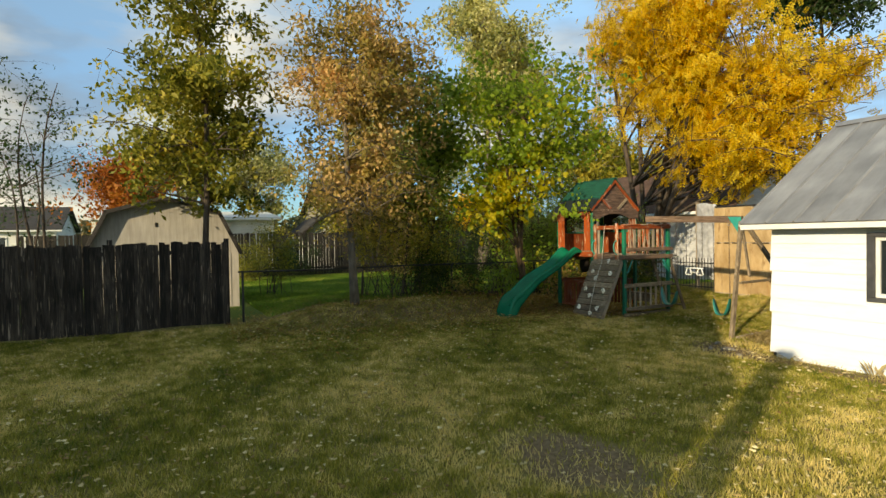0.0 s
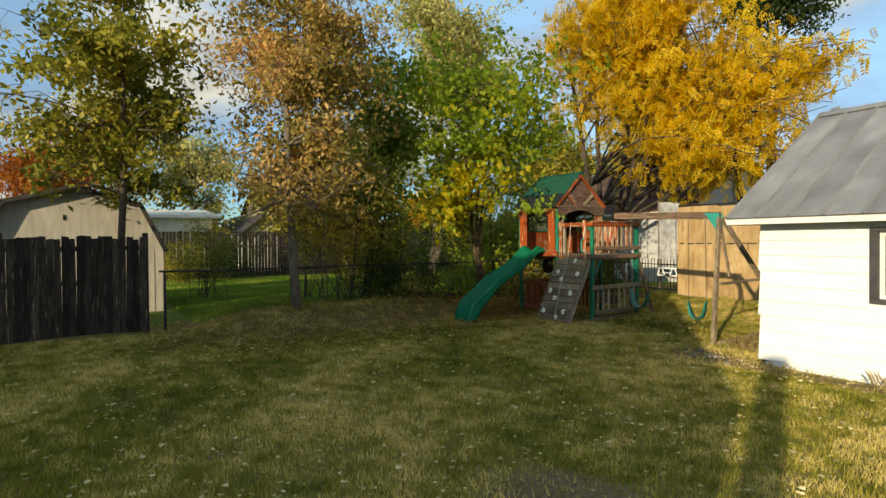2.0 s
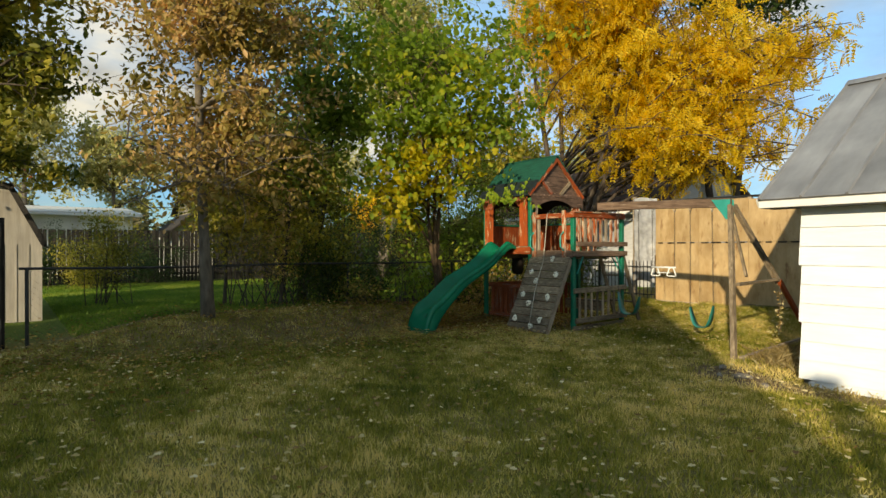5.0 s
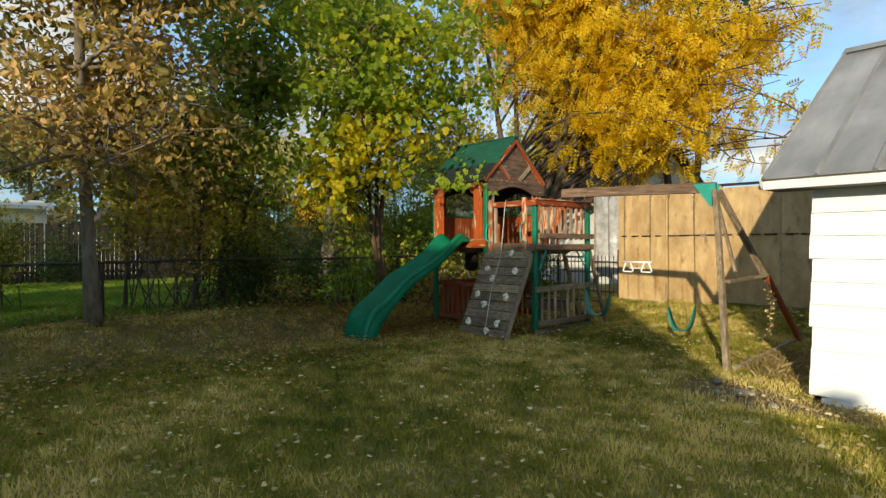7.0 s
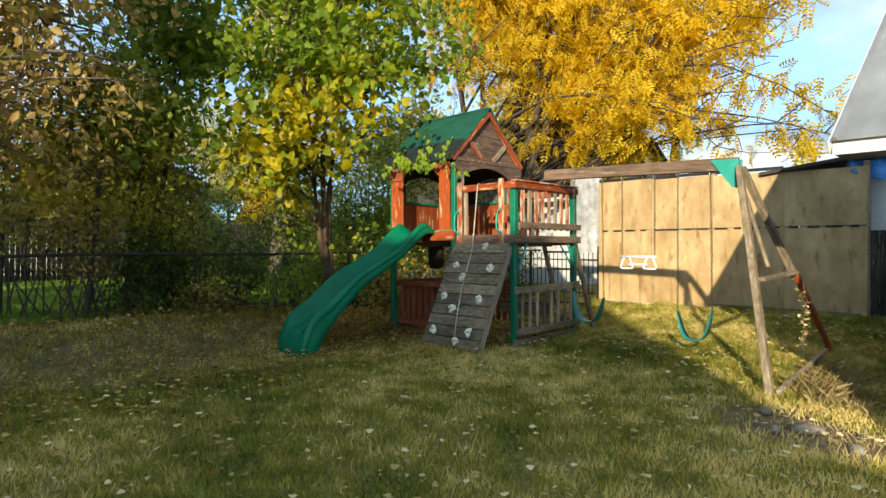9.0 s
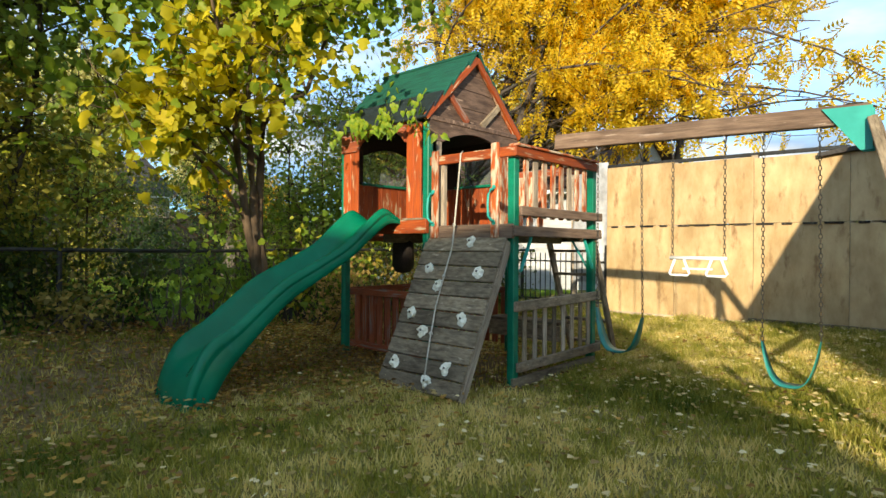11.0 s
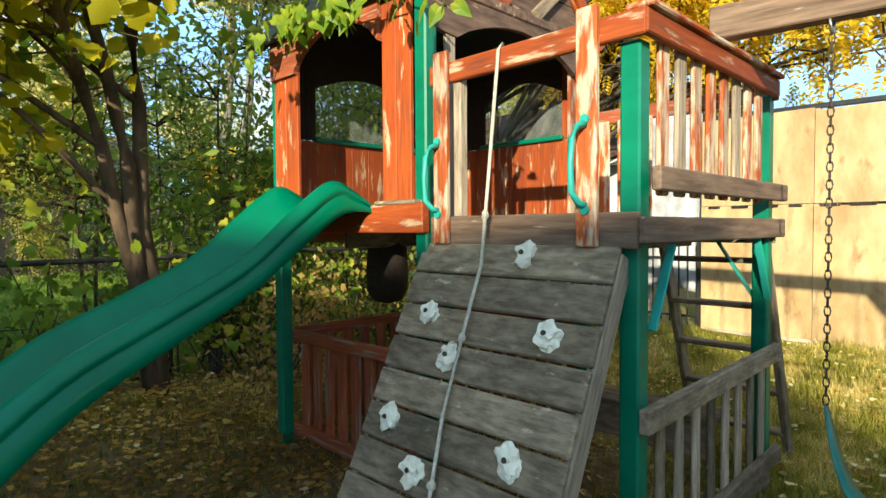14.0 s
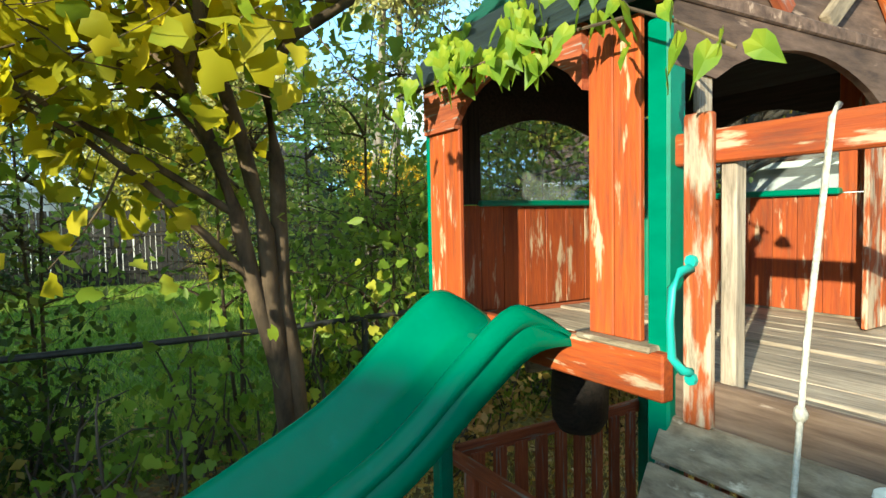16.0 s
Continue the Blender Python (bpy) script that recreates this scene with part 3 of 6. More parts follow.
# ---- garage ----
def build_garage():
    g = thing("garage", "white lap-sided garage with a grey metal roof", "garage", at=(4.02, -0.65, -0.05))
    x0, x1, y0, y1, top = 4.06, 13.0, -0.61, 4.35, 2.02
    ridge_y, ridge_z, eave_y, eave_z, rake_x = 1.85, 3.97, -0.95, 2.10, 3.69
    slope = (ridge_z - eave_z) / (ridge_y - eave_y)
    wall_top = lambda y: ridge_z - 0.12 - slope * abs(y - ridge_y)
    wx0, wx1, wz0, wz1 = 5.60, 6.62, 0.99, 1.86
    # front wall with the window's opening through it
    for a, b, c, d in ((x0, wx0, -0.1, top), (wx1, x1, -0.1, top), (wx0, wx1, -0.1, wz0), (wx0, wx1, wz1, top)):
        part("wall_front", box_bm(b - a, 0.1, d - c, 0, ((a + b) / 2, y0 + 0.05, (c + d) / 2)), M_SIDING, g)
    part("wall_back", box_bm(x1 - x0, 0.1, top + 0.1, 0, ((x0 + x1) / 2, y1 - 0.05, top / 2 - 0.05)), M_SIDING, g)
    for x in (x0 + 0.05, x1 - 0.05):
        part("wall_end", prism_bm([(y0, -0.1), (y1, -0.1), (y1, wall_top(y1)), (ridge_y, wall_top(ridge_y)), (y0, wall_top(y0))], 0.1, "x"),
             M_SIDING, g, m=pose(x, 0, 0))
    # lap boards of the front: each a long wedge, lower edge proud
    n, lap = 9, 0.225
    for i in range(n):
        z = -0.04 + i * lap
        pieces = [(x0 - 0.045 + 0.012 * ((i * 7) % 3), x1)]
        if z + lap > wz0 - 0.09 and z < wz1 + 0.09:
            pieces = [(pieces[0][0], wx0 - 0.11), (wx1 + 0.11, x1)]
        for a, b in pieces:
            ht = min(lap + 0.02, top - z)
            part("siding_board", prism_bm([(y0 - 0.030, z), (y0 + 0.002, z), (y0 + 0.002, z + ht), (y0 - 0.006, z + ht)], b - a, "x"), M_SIDING, g,
                 m=pose((a + b) / 2, 0, 0))
    # a recessed base board under the lowest lap, and the slab below it
    part("base_board", box_bm(x1 - x0 - 0.05, 0.03, 0.13, 0.004, ((x0 + x1) / 2 + 0.03, y0 + 0.005, -0.125)), M_SIDING, g, "dirty white base board")
    part("slab", box_bm(x1 - x0, 0.16, 0.16, 0.012, ((x0 + x1) / 2 + 0.02, y0 - 0.02, -0.275)), M_FOUND, g, "rough pale concrete edge")
    # boards of the end wall
    for i in range(16):
        z = -0.04 + i * lap
        half = y1 - ridge_y if z + lap + 0.03 < wall_top(y1) else (wall_top(ridge_y) - z - lap - 0.03) / slope
        if half < 0.15:
            break
        a, b = max(y0 + 0.01, ridge_y - half), min(y1, ridge_y + half)
        ht = min(lap + 0.02, 3.8 - z)
        part("siding_board", prism_bm([(x0 - 0.030, z), (x0 + 0.002, z), (x0 + 0.002, z + ht), (x0 - 0.006, z + ht)], b - a, "y"), M_SIDING, g,
             m=pose(0, (a + b) / 2, 0))
    part("foundation", box_bm(x1 - x0 - 0.1, y1 - y0 - 0.06, 0.5, 0.01, ((x0 + x1) / 2 + 0.06, (y0 + y1) / 2, -0.28)), M_FOUND, g, "rough pale concrete footing")
    # roof: two decks with pans and raised ribs, eave boards
    for side in (-1, 1):
        a = Vector((0, ridge_y, ridge_z))
        b = Vector((0, ridge_y + side * (ridge_y - eave_y), eave_z))
        run = (b - a).length
        ang = math.atan2(ridge_z - eave_z, ridge_y - eave_y)
        width = x1 + 0.3 - rake_x
        m = Matrix.Translation(((rake_x + width / 2), (a.y + b.y) / 2, (a.z + b.z) / 2)) @ Matrix.Rotation(-side * ang, 4, "X")
        roof = part("roof_deck", box_bm(width, run, 0.03, 0), M_METALROOF, g, m=m @ pose(0, 0, -0.02))
        k, pan = 0, 0.46
        while k * pan < width - 0.1:
            px = -width / 2 + k * pan
            w = min(pan, width / 2 - px)
            part("roof_panel", box_bm(w - 0.006, run + 0.03, 0.012, 0.003, (0, 0, 0.004)), M_METALROOF, roof, m=m @ pose(px + w / 2, 0, 0))
            part("rib", prism_bm([(-0.022, 0), (0.022, 0), (0.010, 0.028), (-0.010, 0.028)], run + 0.034, "y"), M_METALROOF, roof, m=m @ pose(px + 0.02, 0, 0.008))
            k += 1
        if side < 0:
            part("fascia", box_bm(width, 0.03, 0.10, 0.004, (rake_x + width / 2, b.y + 0.03, b.z - 0.055)), M_WHITEP, g, "white eave board")
            # dark colour on the soffit stands for the shadow line under the eave
            part("soffit", box_bm(width - 0.04, 0.34, 0.02, 0, (rake_x + width / 2, b.y + 0.21, b.z - 0.10)), M_TRIMDARK, g, "soffit coloured dark for the eave's shade")
        part("rake_board", box_bm(0.03, run, 0.10, 0.004), M_WHITEP, g, m=m @ pose(-width / 2 - 0.017, 0, -0.06))
    part("ridge_cap", prism_bm([(-0.14, -0.085), (0, 0.012), (0.14, -0.085), (0.12, -0.09), (0, -0.004), (-0.12, -0.09)], x1 + 0.3 - rake_x, "x"), M_METALROOF, g,
         m=pose((x1 + 0.3 + rake_x) / 2, ridge_y, ridge_z + 0.035))
    # window
    w = part("window", box_bm(wx1 - wx0 - 0.12, 0.012, wz1 - wz0 - 0.12, 0, ((wx0 + wx1) / 2, y0 + 0.03, (wz0 + wz1) / 2)), M_GLASS, g, "dark glass window with white sashes")
    fy, t = y0 - 0.025, 0.10
    for a, b, c, d in ((wx0 - t, wx1 + t, wz1, wz1 + 0.06), (wx0 - t, wx1 + t, wz0 - 0.06, wz0), (wx0 - t, wx0, wz0, wz1), (wx1, wx1 + t, wz0, wz1)):
        part("window_trim", box_bm(b - a, 0.05, d - c, 0.004, ((a + b) / 2, fy, (c + d) / 2)), M_TRIMDARK, w, "dark grey outer trim")
    s = 0.055
    for a, b, c, d in ((wx0, wx1, wz1 - s, wz1), (wx0, wx1, wz0, wz0 + s), (wx0, wx0 + s, wz0 + s, wz1 - s), (wx1 - s, wx1, wz0 + s, wz1 - s),
                       ((wx0 + wx1) / 2 - 0.02, (wx0 + wx1) / 2 + 0.02, wz0 + s, wz1 - s)):
        part("window_frame", box_bm(b - a, 0.04, d - c, 0.004, ((a + b) / 2, y0 + 0.012, (c + d) / 2)), M_WHITEP, w, "white sash")
    return g


garage = build_garage()


# ---- plywood fence ----
def build_plywood():
    f = thing("plywood_fence", "tall fence of bare tan plywood sheets", "fence", at=(0.5, 5.4, 0.1))
    xs = [-1.89, -0.69, 0.51, 1.72, 2.92]
    seam = 1.66
    for i in range(4):
        a, b = xs[i], xs[i + 1]
        zb = 0.08 + 0.03 * i
        zt = 2.70 - 0.03 * i
        for c, d in ((zb, seam - 0.02 * (i % 2)), (seam + 0.006, zt)):
            dy = 0.006 * ((i * 3 + (c > 1)) % 3)
            part("plywood_sheet", box_bm(b - a - 0.006, 0.016, d - c, 0.002), M_PLY, f, m=pose((a + b) / 2, 5.4 + dy, (c + d) / 2, 0, 0.12 * (i - 1.5), 0))
        for k in range(4):
            part("batten", box_bm(0.13 + 0.05 * ((i + k) % 3), 0.02, 0.030, 0.003, (a + 0.16 + 0.29 * k, 5.378, seam - 0.012)), M_FENCE, f)
    for x in (-1.86, -0.69, 0.51, 1.72, 2.90):
        part("post", box_bm(0.09, 0.09, 2.75, 0.004, (x, 5.47, 1.32)), M_PALE, f)
    part("bottom_strip", box_bm(2.4, 0.03, 0.06, 0.004, (1.65, 5.375, 0.20)), M_GREY, f, "weathered strip along the bottom")
    # a pale board added in place of the glare of sunlight here
    part("bottom_strip", box_bm(2.3, 0.03, 0.09, 0.004, (-0.70, 5.376, 0.13)), M_PALE, f, "pale strip that stands for sunlight along the bottom")
    part("cap_strip", box_bm(3.6, 0.05, 0.055, 0.006), M_BLACKIRON, f, "black strip behind the top edge", m=pose(-0.1, 5.455, 2.715, 0, 0.6, 0))
    return f


plywood = build_plywood()


# ---- board fence by the shed ----
def picket_bm(w, h, t, rng):
    """A fence board with a worn, uneven top."""
    d = rng.uniform(-0.035, 0.03)
    a, b, c = h + d + rng.uniform(-0.012, 0.012), h + d + rng.uniform(-0.005, 0.012), h + d + rng.uniform(-0.012, 0.012)
    bm = prism_bm([(-w / 2, 0), (w / 2, 0), (w / 2, c), (0.0, b), (-w / 2, a)], t, "y")
    return bm


def build_board_fence():
    rng = random.Random(4)
    f = thing("board_fence", "old dark weathered board fence with uneven tops", "fence", at=(-3.7, -12, 0.1))
    a, b = Vector((-3.95, -8.32, 0)), Vector((-3.2, -20.0, 0))
    d = (b - a).normalized()
    n = int((b - a).length / 0.118)
    turn = math.degrees(math.atan2(d.y, d.x))
    meshes = []
    for k in range(14):
        me = bpy.data.meshes.new("picket")
        bm = picket_bm(rng.uniform(0.114, 0.134), 1.86, 0.02, rng)
        bm.to_mesh(me)
        bm.free()
        me.materials.append(M_FENCE)
        meshes.append(me)
    for i in range(n):
        p = a + d * (0.118 * i + 0.06)
        sag = 0.05 * math.sin(i * 0.21)
        shared("picket", meshes[rng.randrange(14)], f,
               pose(p.x + (0.012 if i % 2 else -0.012) + rng.uniform(-0.004, 0.004), p.y, ground_z(p.x, p.y) + 0.04 + sag * 0.4, rng.uniform(-0.5, 0.5), rng.uniform(-0.5, 0.5), turn))
    for z in (0.35, 0.95, 1.6):
        board("rail", a + Vector((-0.05, 0, z + 0.1)), b + Vector((-0.05, 0, z + 0.1)), 0.04, 0.09, M_FENCE, f)
    for i in range(6):
        p = a + d * (2.35 * i)
        part("post", box_bm(0.1, 0.1, 2.0, 0.005, (p.x - 0.12, p.y, 1.0)), M_FENCE, f)
    return f


board_fence = build_board_fence()


# ---- wire fence along the lot line ----
def build_wire_fence():
    f = thing("wire_fence", "low dark chain-link fence with a pipe top rail", "fence", at=(-3.85, -2, 0.3))
    ys = [-8.0 + 2.72 * i for i in range(6)]
    top = lambda y: 1.215
    for y in ys:
        z = ground_z(-3.85, y)
        part("post", tube_bm([(-3.85, y, z - 0.05), (-3.85, y, 1.23)], 0.027, 8), M_CHAINPIPE, f, smooth=False)
    part("top_rail", tube_bm([(-3.85, y, 1.215 + 0.012 * math.sin(y * 1.3)) for y in np.linspace(-8.1, 6.0, 24)], 0.021, 8), M_CHAINPIPE, f, smooth=True)
    # the woven wire: two families of slanting strands
    bm = bmesh.new()
    step = 0.085
    y0, y1 = -8.0, 6.0
    k = 0
    while y0 + k * step < y1:
        y = y0 + k * step
        zb = ground_z(-3.85, y) + 0.03
        h = 1.2 - zb
        for s in (-1, 1):
            e = y + s * h
            zz = 1.2
            if e < y0 or e > y1:
                lim = y0 if e < y0 else y1
                zz = zb + abs(lim - y)
                e = lim
            tube_bm([(-3.85 + 0.003 * s, y, zb), (-3.85 + 0.003 * s, e, zz)], 0.0009, 3, False, bm)
        k += 1
    part("wire_mesh", bm, M_CHAINPIPE, f)
    return f


wire_fence = build_wire_fence()


# ---- playset ----
playset = thing("playset", "wooden play fort with cabin, slide and swings in peeling paint", "playset")
DECK = 1.45


def post(x, y, z0, z1, mat):
    return part("post", box_bm(0.078, 0.078, z1 - z0, 0.008, (0, 0, 0)), mat, playset, m=pose(x, y, (z0 + z1) / 2, 0, -90, 0) @ pose(0, 0, 0, 0, 90, 0))


for x, y, z1 in ((-0.011, -0.006, 2.08), (-0.011, 1.40, 2.10), (-1.01, -0.082, 2.50), (-1.06, 1.36, 2.52), (-2.325, -0.085, 2.50), (-2.30, 1.36, 2.50)):
    post(x, y, ground_z(x, y) - 0.03, z1, M_POST)


def build_deck():
    rng = random.Random(2)
    y = -0.05
    while y < 1.42:
        skew = rng.uniform(-0.004, 0.004)
        board("deck_board", (-2.28, y + 0.066 + skew, DECK - 0.014 + rng.uniform(-0.006, 0.006)), (rng.uniform(-0.03, 0.01), y + 0.066 - skew, DECK - 0.014 + rng.uniform(-0.006, 0.006)), rng.uniform(0.128, 0.137), 0.024,
              M_PALE, playset, up=(rng.uniform(-0.008, 0.008), rng.uniform(-0.04, 0.04), 1), bevel=0.005)
        y += 0.14
    # rim boards
    board("rim_board", (-1.0, -0.075, 1.415), (0.045, -0.075, 1.415), 0.03, 0.13, M_BEAM, playset)
    board("rim_board", (0.065, -0.10, 1.415), (0.065, 1.47, 1.415), 0.03, 0.095, M_BEAM, playset)
    board("rim_board", (-2.36, 1.425, 1.40), (0.045, 1.425, 1.40), 0.03, 0.13, M_GREY, playset)
    board("rim_board", (-2.375, -0.10, 1.40), (-2.375, 1.42, 1.40), 0.03, 0.13, M_REDD, playset)
    for x in (-0.4, -1.06, -1.7):
        board("joist", (x, -0.05, 1.37), (x, 1.41, 1.37), 0.04, 0.11, M_GREY, playset)
    # the red sill board under the cabin's front
    board("sill_board", (-2.36, -0.135, 1.475), (-0.96, -0.135, 1.475), 0.05, 0.14, M_RED, playset, label="worn red sill board")
    board("sill_board", (-1.30, -0.130, 1.55), (-1.0, -0.130, 1.55), 0.08, 0.02, M_GREY, playset)


build_deck()


def build_balcony():
    # front rail across the opening over the climbing wall
    board("handrail", (-1.03, -0.075, 2.12), (0.07, -0.075, 2.12), 0.035, 0.09, M_RED, playset, label="peeling orange handrail")
    for x in (-0.885, -0.142):
        board("rail_post", (x, -0.105, 1.355), (x, -0.105, 2.21), 0.03, 0.085, M_REDW, playset, up=(1, 0, 0), label="flaking orange upright")
    board("rail_post", (-0.825, -0.045, 1.45), (-0.825, -0.045, 2.10), 0.05, 0.045, M_PALE, playset, up=(1, 0, 0))
    # side rail with slats
    board("handrail", (0.06, -0.09, 2.12), (0.06, 1.36, 2.12), 0.035, 0.085, M_RED, playset, label="peeling orange handrail")
    board("handrail_cap", (0.045, -0.09, 2.175), (0.045, 1.36, 2.175), 0.11, 0.022, M_REDW, playset)
    for i in range(8):
        y = 0.125 + i * 0.150
        board("slat", (0.03, y, 1.54), (0.03, y, 2.11), 0.02, 0.078, (M_REDW, M_PALE, M_REDW, M_REDW)[i % 4], playset, up=(0, 1, 0))
    board("side_rail", (0.075, -0.02, 1.595), (0.075, 1.46, 1.595), 0.035, 0.085, M_BEAM, playset)
    # back rail
    board("handrail", (-1.0, 1.43, 2.12), (0.05, 1.43, 2.12), 0.035, 0.085, M_REDD, playset)
    for i in range(3):
        board("slat", (-0.94 + i * 0.14, 1.40, 1.46), (-0.94 + i * 0.14, 1.40, 2.09), 0.02, 0.085, M_REDW, playset, up=(1, 0, 0))
    # grab handles on the front uprights
    for x in (-0.893, -0.14):
        pts = [(x, -0.125, 1.505), (x - 0.01, -0.15, 1.512), (x - 0.02, -0.18, 1.55), (x - 0.02, -0.188, 1.65), (x - 0.02, -0.182, 1.74), (x - 0.01, -0.155, 1.785), (x, -0.125, 1.795)]
        h = part("grab_handle", tube_bm(pts, [0.013, 0.014, 0.012, 0.011, 0.012, 0.014, 0.013], 8), M_TEAL, playset, "teal plastic grab handle", smooth=True)
        for z in (1.488, 1.812):
            part("bolt", tube_bm([(x, -0.118, z), (x, -0.133, z)], 0.018, 8), M_TEAL, h)


build_balcony()


# ---- cabin on the deck ----
def build_cabin():
    yf = -0.115
    # front: two planked panels beside the slide's opening and an arched head
    def planks(xa, xb, z0, z1, y, n, mat):
        w = (xb - xa) / n
        for k in range(n):
            board("plank", (xa + w * (k + 0.5), y, z0), (xa + w * (k + 0.5), y, z1), 0.022, w - 0.004, mat, playset, up=(1, 0, 0), bevel=0.004)
    planks(-2.325, -2.06, 1.55, 2.42, yf, 2, M_RED)
    planks(-1.28, -1.065, 1.56, 2.53, yf, 2, M_RED)
    # duller red than the panels: shade of eave and vine put into colour
    part("arch_head", prism_bm([(-2.33, 2.56), (-2.33, 2.33), (-2.06, 2.33)] + [(-2.06 + 0.78 * k / 12, 2.345 + 0.17 * math.sin(math.pi * k / 12) ** 0.7) for k in range(13)] + [(-1.282, 2.56)], 0.03, "y"),
         M_REDD, playset, "red arched board over the slide opening", m=pose(0, yf - 0.02, 0))
    # end towards the balcony: planks either side of a doorway, arched head and gable
    xg = -1.02
    for ya, yb in ((1.12, 1.36),):
        for k in range(2):
            w = (yb - ya) / 2
            board("plank", (xg, ya + w * (k + 0.5), 1.46), (xg, ya + w * (k + 0.5), 2.42), 0.022, w - 0.004, M_REDW, playset, up=(0, 1, 0), bevel=0.004)
    board("plank", (xg + 0.03, 0.055, 1.46), (xg + 0.03, 0.055, 2.42), 0.022, 0.07, M_PALE, playset, up=(0, 1, 0))
    part("arch_head", prism_bm([(-0.10, 2.56), (-0.10, 2.36), (0.09, 2.34)] + [(0.09 + 1.03 * k / 12, 2.34 + 0.14 * math.sin(math.pi * k / 12) ** 0.8) for k in range(13)] + [(1.12, 2.36), (1.40, 2.36), (1.40, 2.56)], 0.03, "x"),
         M_BROWN, playset, "weathered brown arched board over the doorway", m=pose(xg + 0.035, 0, 0))
    # gable: three stacked boards and trim
    eave, ridge, half = 2.55, 3.29, 0.74
    ymid = 0.62
    zs = [2.56, 2.76, 2.96, 3.14, 3.27]
    for a, b in zip(zs, zs[1:]):
        ha = half * (ridge - a) / (ridge - eave)
        hb = half * (ridge - b) / (ridge - eave)
        part("gable_board", prism_bm([(ymid - ha, a), (ymid + ha, a), (ymid + hb, b - 0.006), (ymid - hb, b - 0.006)], 0.022, "x"), M_BROWN, playset, m=pose(xg, 0, 0))
        # the far gable's near-black tone stands for the shade under the roof
        part("gable_board", prism_bm([(ymid - ha, a), (ymid + ha, a), (ymid + hb, b - 0.006), (ymid - hb, b - 0.006)], 0.022, "x"), M_SHADEBROWN, playset, m=pose(-2.36, 0, 0))
    for s in (-1, 1):
        board("gable_trim", (xg + 0.025, ymid + s * (half + 0.03), 2.55), (xg + 0.025, ymid, 3.33), 0.03, 0.055, M_REDW, playset, up=(0, s * 0.73, 0.68))
        board("gable_strut", (xg + 0.03, ymid + s * 0.43, 2.87), (xg + 0.03, ymid + s * 0.12, 2.60), 0.035, 0.07, M_GREY if s > 0 else M_REDD, playset, up=(0, -s * 0.65, 0.75))
    board("gable_tie", (xg + 0.045, -0.10, 2.565), (xg + 0.045, 1.38, 2.565), 0.03, 0.05, M_BROWN, playset)
    # back wall with a window, left end wall with a half-height panel
    def planked(axis, at, a, b, z0, z1, n, mat):
        w = (b - a) / n
        for k in range(n):
            c = a + w * (k + 0.5)
            p0, p1 = ((c, at, z0), (c, at, z1)) if axis == "y" else ((at, c, z0), (at, c, z1))
            board("plank", p0, p1, 0.022, w - 0.003, mat, playset, up=(1, 0, 0) if axis == "y" else (0, 1, 0), bevel=0.003)
    planked("y", 1.42, -2.28, -1.08, 1.46, 2.02, 10, M_RED)
    # upper planks and arch head: interior shade put into the board colour
    planked("y", 1.42, -2.28, -1.95, 2.025, 2.57, 2, M_SHADEBROWN)
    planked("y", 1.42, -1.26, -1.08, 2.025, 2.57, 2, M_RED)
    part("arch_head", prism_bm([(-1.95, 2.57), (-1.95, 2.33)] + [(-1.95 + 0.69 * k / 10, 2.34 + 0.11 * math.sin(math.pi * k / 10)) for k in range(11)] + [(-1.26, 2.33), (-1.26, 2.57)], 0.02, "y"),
         M_SHADEBROWN, playset, m=pose(0, 1.42, 0))
    board("window_ledge", (-1.97, 1.40, 2.03), (-1.24, 1.40, 2.03), 0.05, 0.03, M_POST, playset, label="green painted ledge")
    planked("x", -2.35, 0.03, 1.32, 1.46, 2.0, 9, M_RED)
    # same here, the shade above the sill is in the board colour
    planked("x", -2.35, 0.03, 0.18, 2.005, 2.56, 2, M_SHADEBROWN)
    planked("x", -2.35, 1.05, 1.32, 2.005, 2.56, 2, M_SHADEBROWN)
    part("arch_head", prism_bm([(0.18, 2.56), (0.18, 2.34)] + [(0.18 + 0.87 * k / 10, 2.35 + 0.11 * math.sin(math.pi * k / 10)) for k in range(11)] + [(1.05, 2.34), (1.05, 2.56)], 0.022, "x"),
         M_SHADEBROWN, playset, m=pose(-2.35, 0, 0))
    board("window_ledge", (-2.33, 0.16, 2.01), (-2.33, 1.07, 2.01), 0.05, 0.03, M_POST, playset, label="green painted ledge")
    for bm, m in ((box_bm(0.72, 0.006, 0.46, 0.002), pose(-1.605, 1.437, 2.25)), (box_bm(0.006, 0.90, 0.47, 0.002), pose(-2.368, 0.615, 2.24))):
        pane = part("window_pane", bm, M_PANE, playset, "plastic window pane with painted grey haze", m=m)
        pane.visible_shadow = False
    # roof of overlapping green planks
    for s in (-1, 1):
        low = Vector((0, ymid + s * 0.81, 2.56))
        high = Vector((0, ymid, 3.35))
        down = (low - high).normalized()
        normal = Vector((1, 0, 0)).cross(down) * (-s)
        if normal.z < 0:
            normal = -normal
        run = (low - high).length
        n = 6
        w = run / n
        rng = random.Random(7 + s)
        for k in range(n):
            c = high + down * (w * (k + 0.5)) + normal * 0.012
            tilt = normal + down * 0.16
            # the lowest two courses are coloured dark to stand for shade
            board("roof_plank", Vector((-2.45 + rng.uniform(-0.02, 0.02), c.y, c.z)), Vector((-0.945 + rng.uniform(-0.012, 0.008), c.y, c.z)), w + 0.04, 0.022, M_SHADEPLANK if k > n - 3 else M_SHINGLE, playset, up=tilt, bevel=0.004)
        board("rafter", (-0.962, ymid, 3.30), (-0.962, low.y - s * 0.02, low.z - 0.005), 0.03, 0.07, M_RED, playset, up=normal)
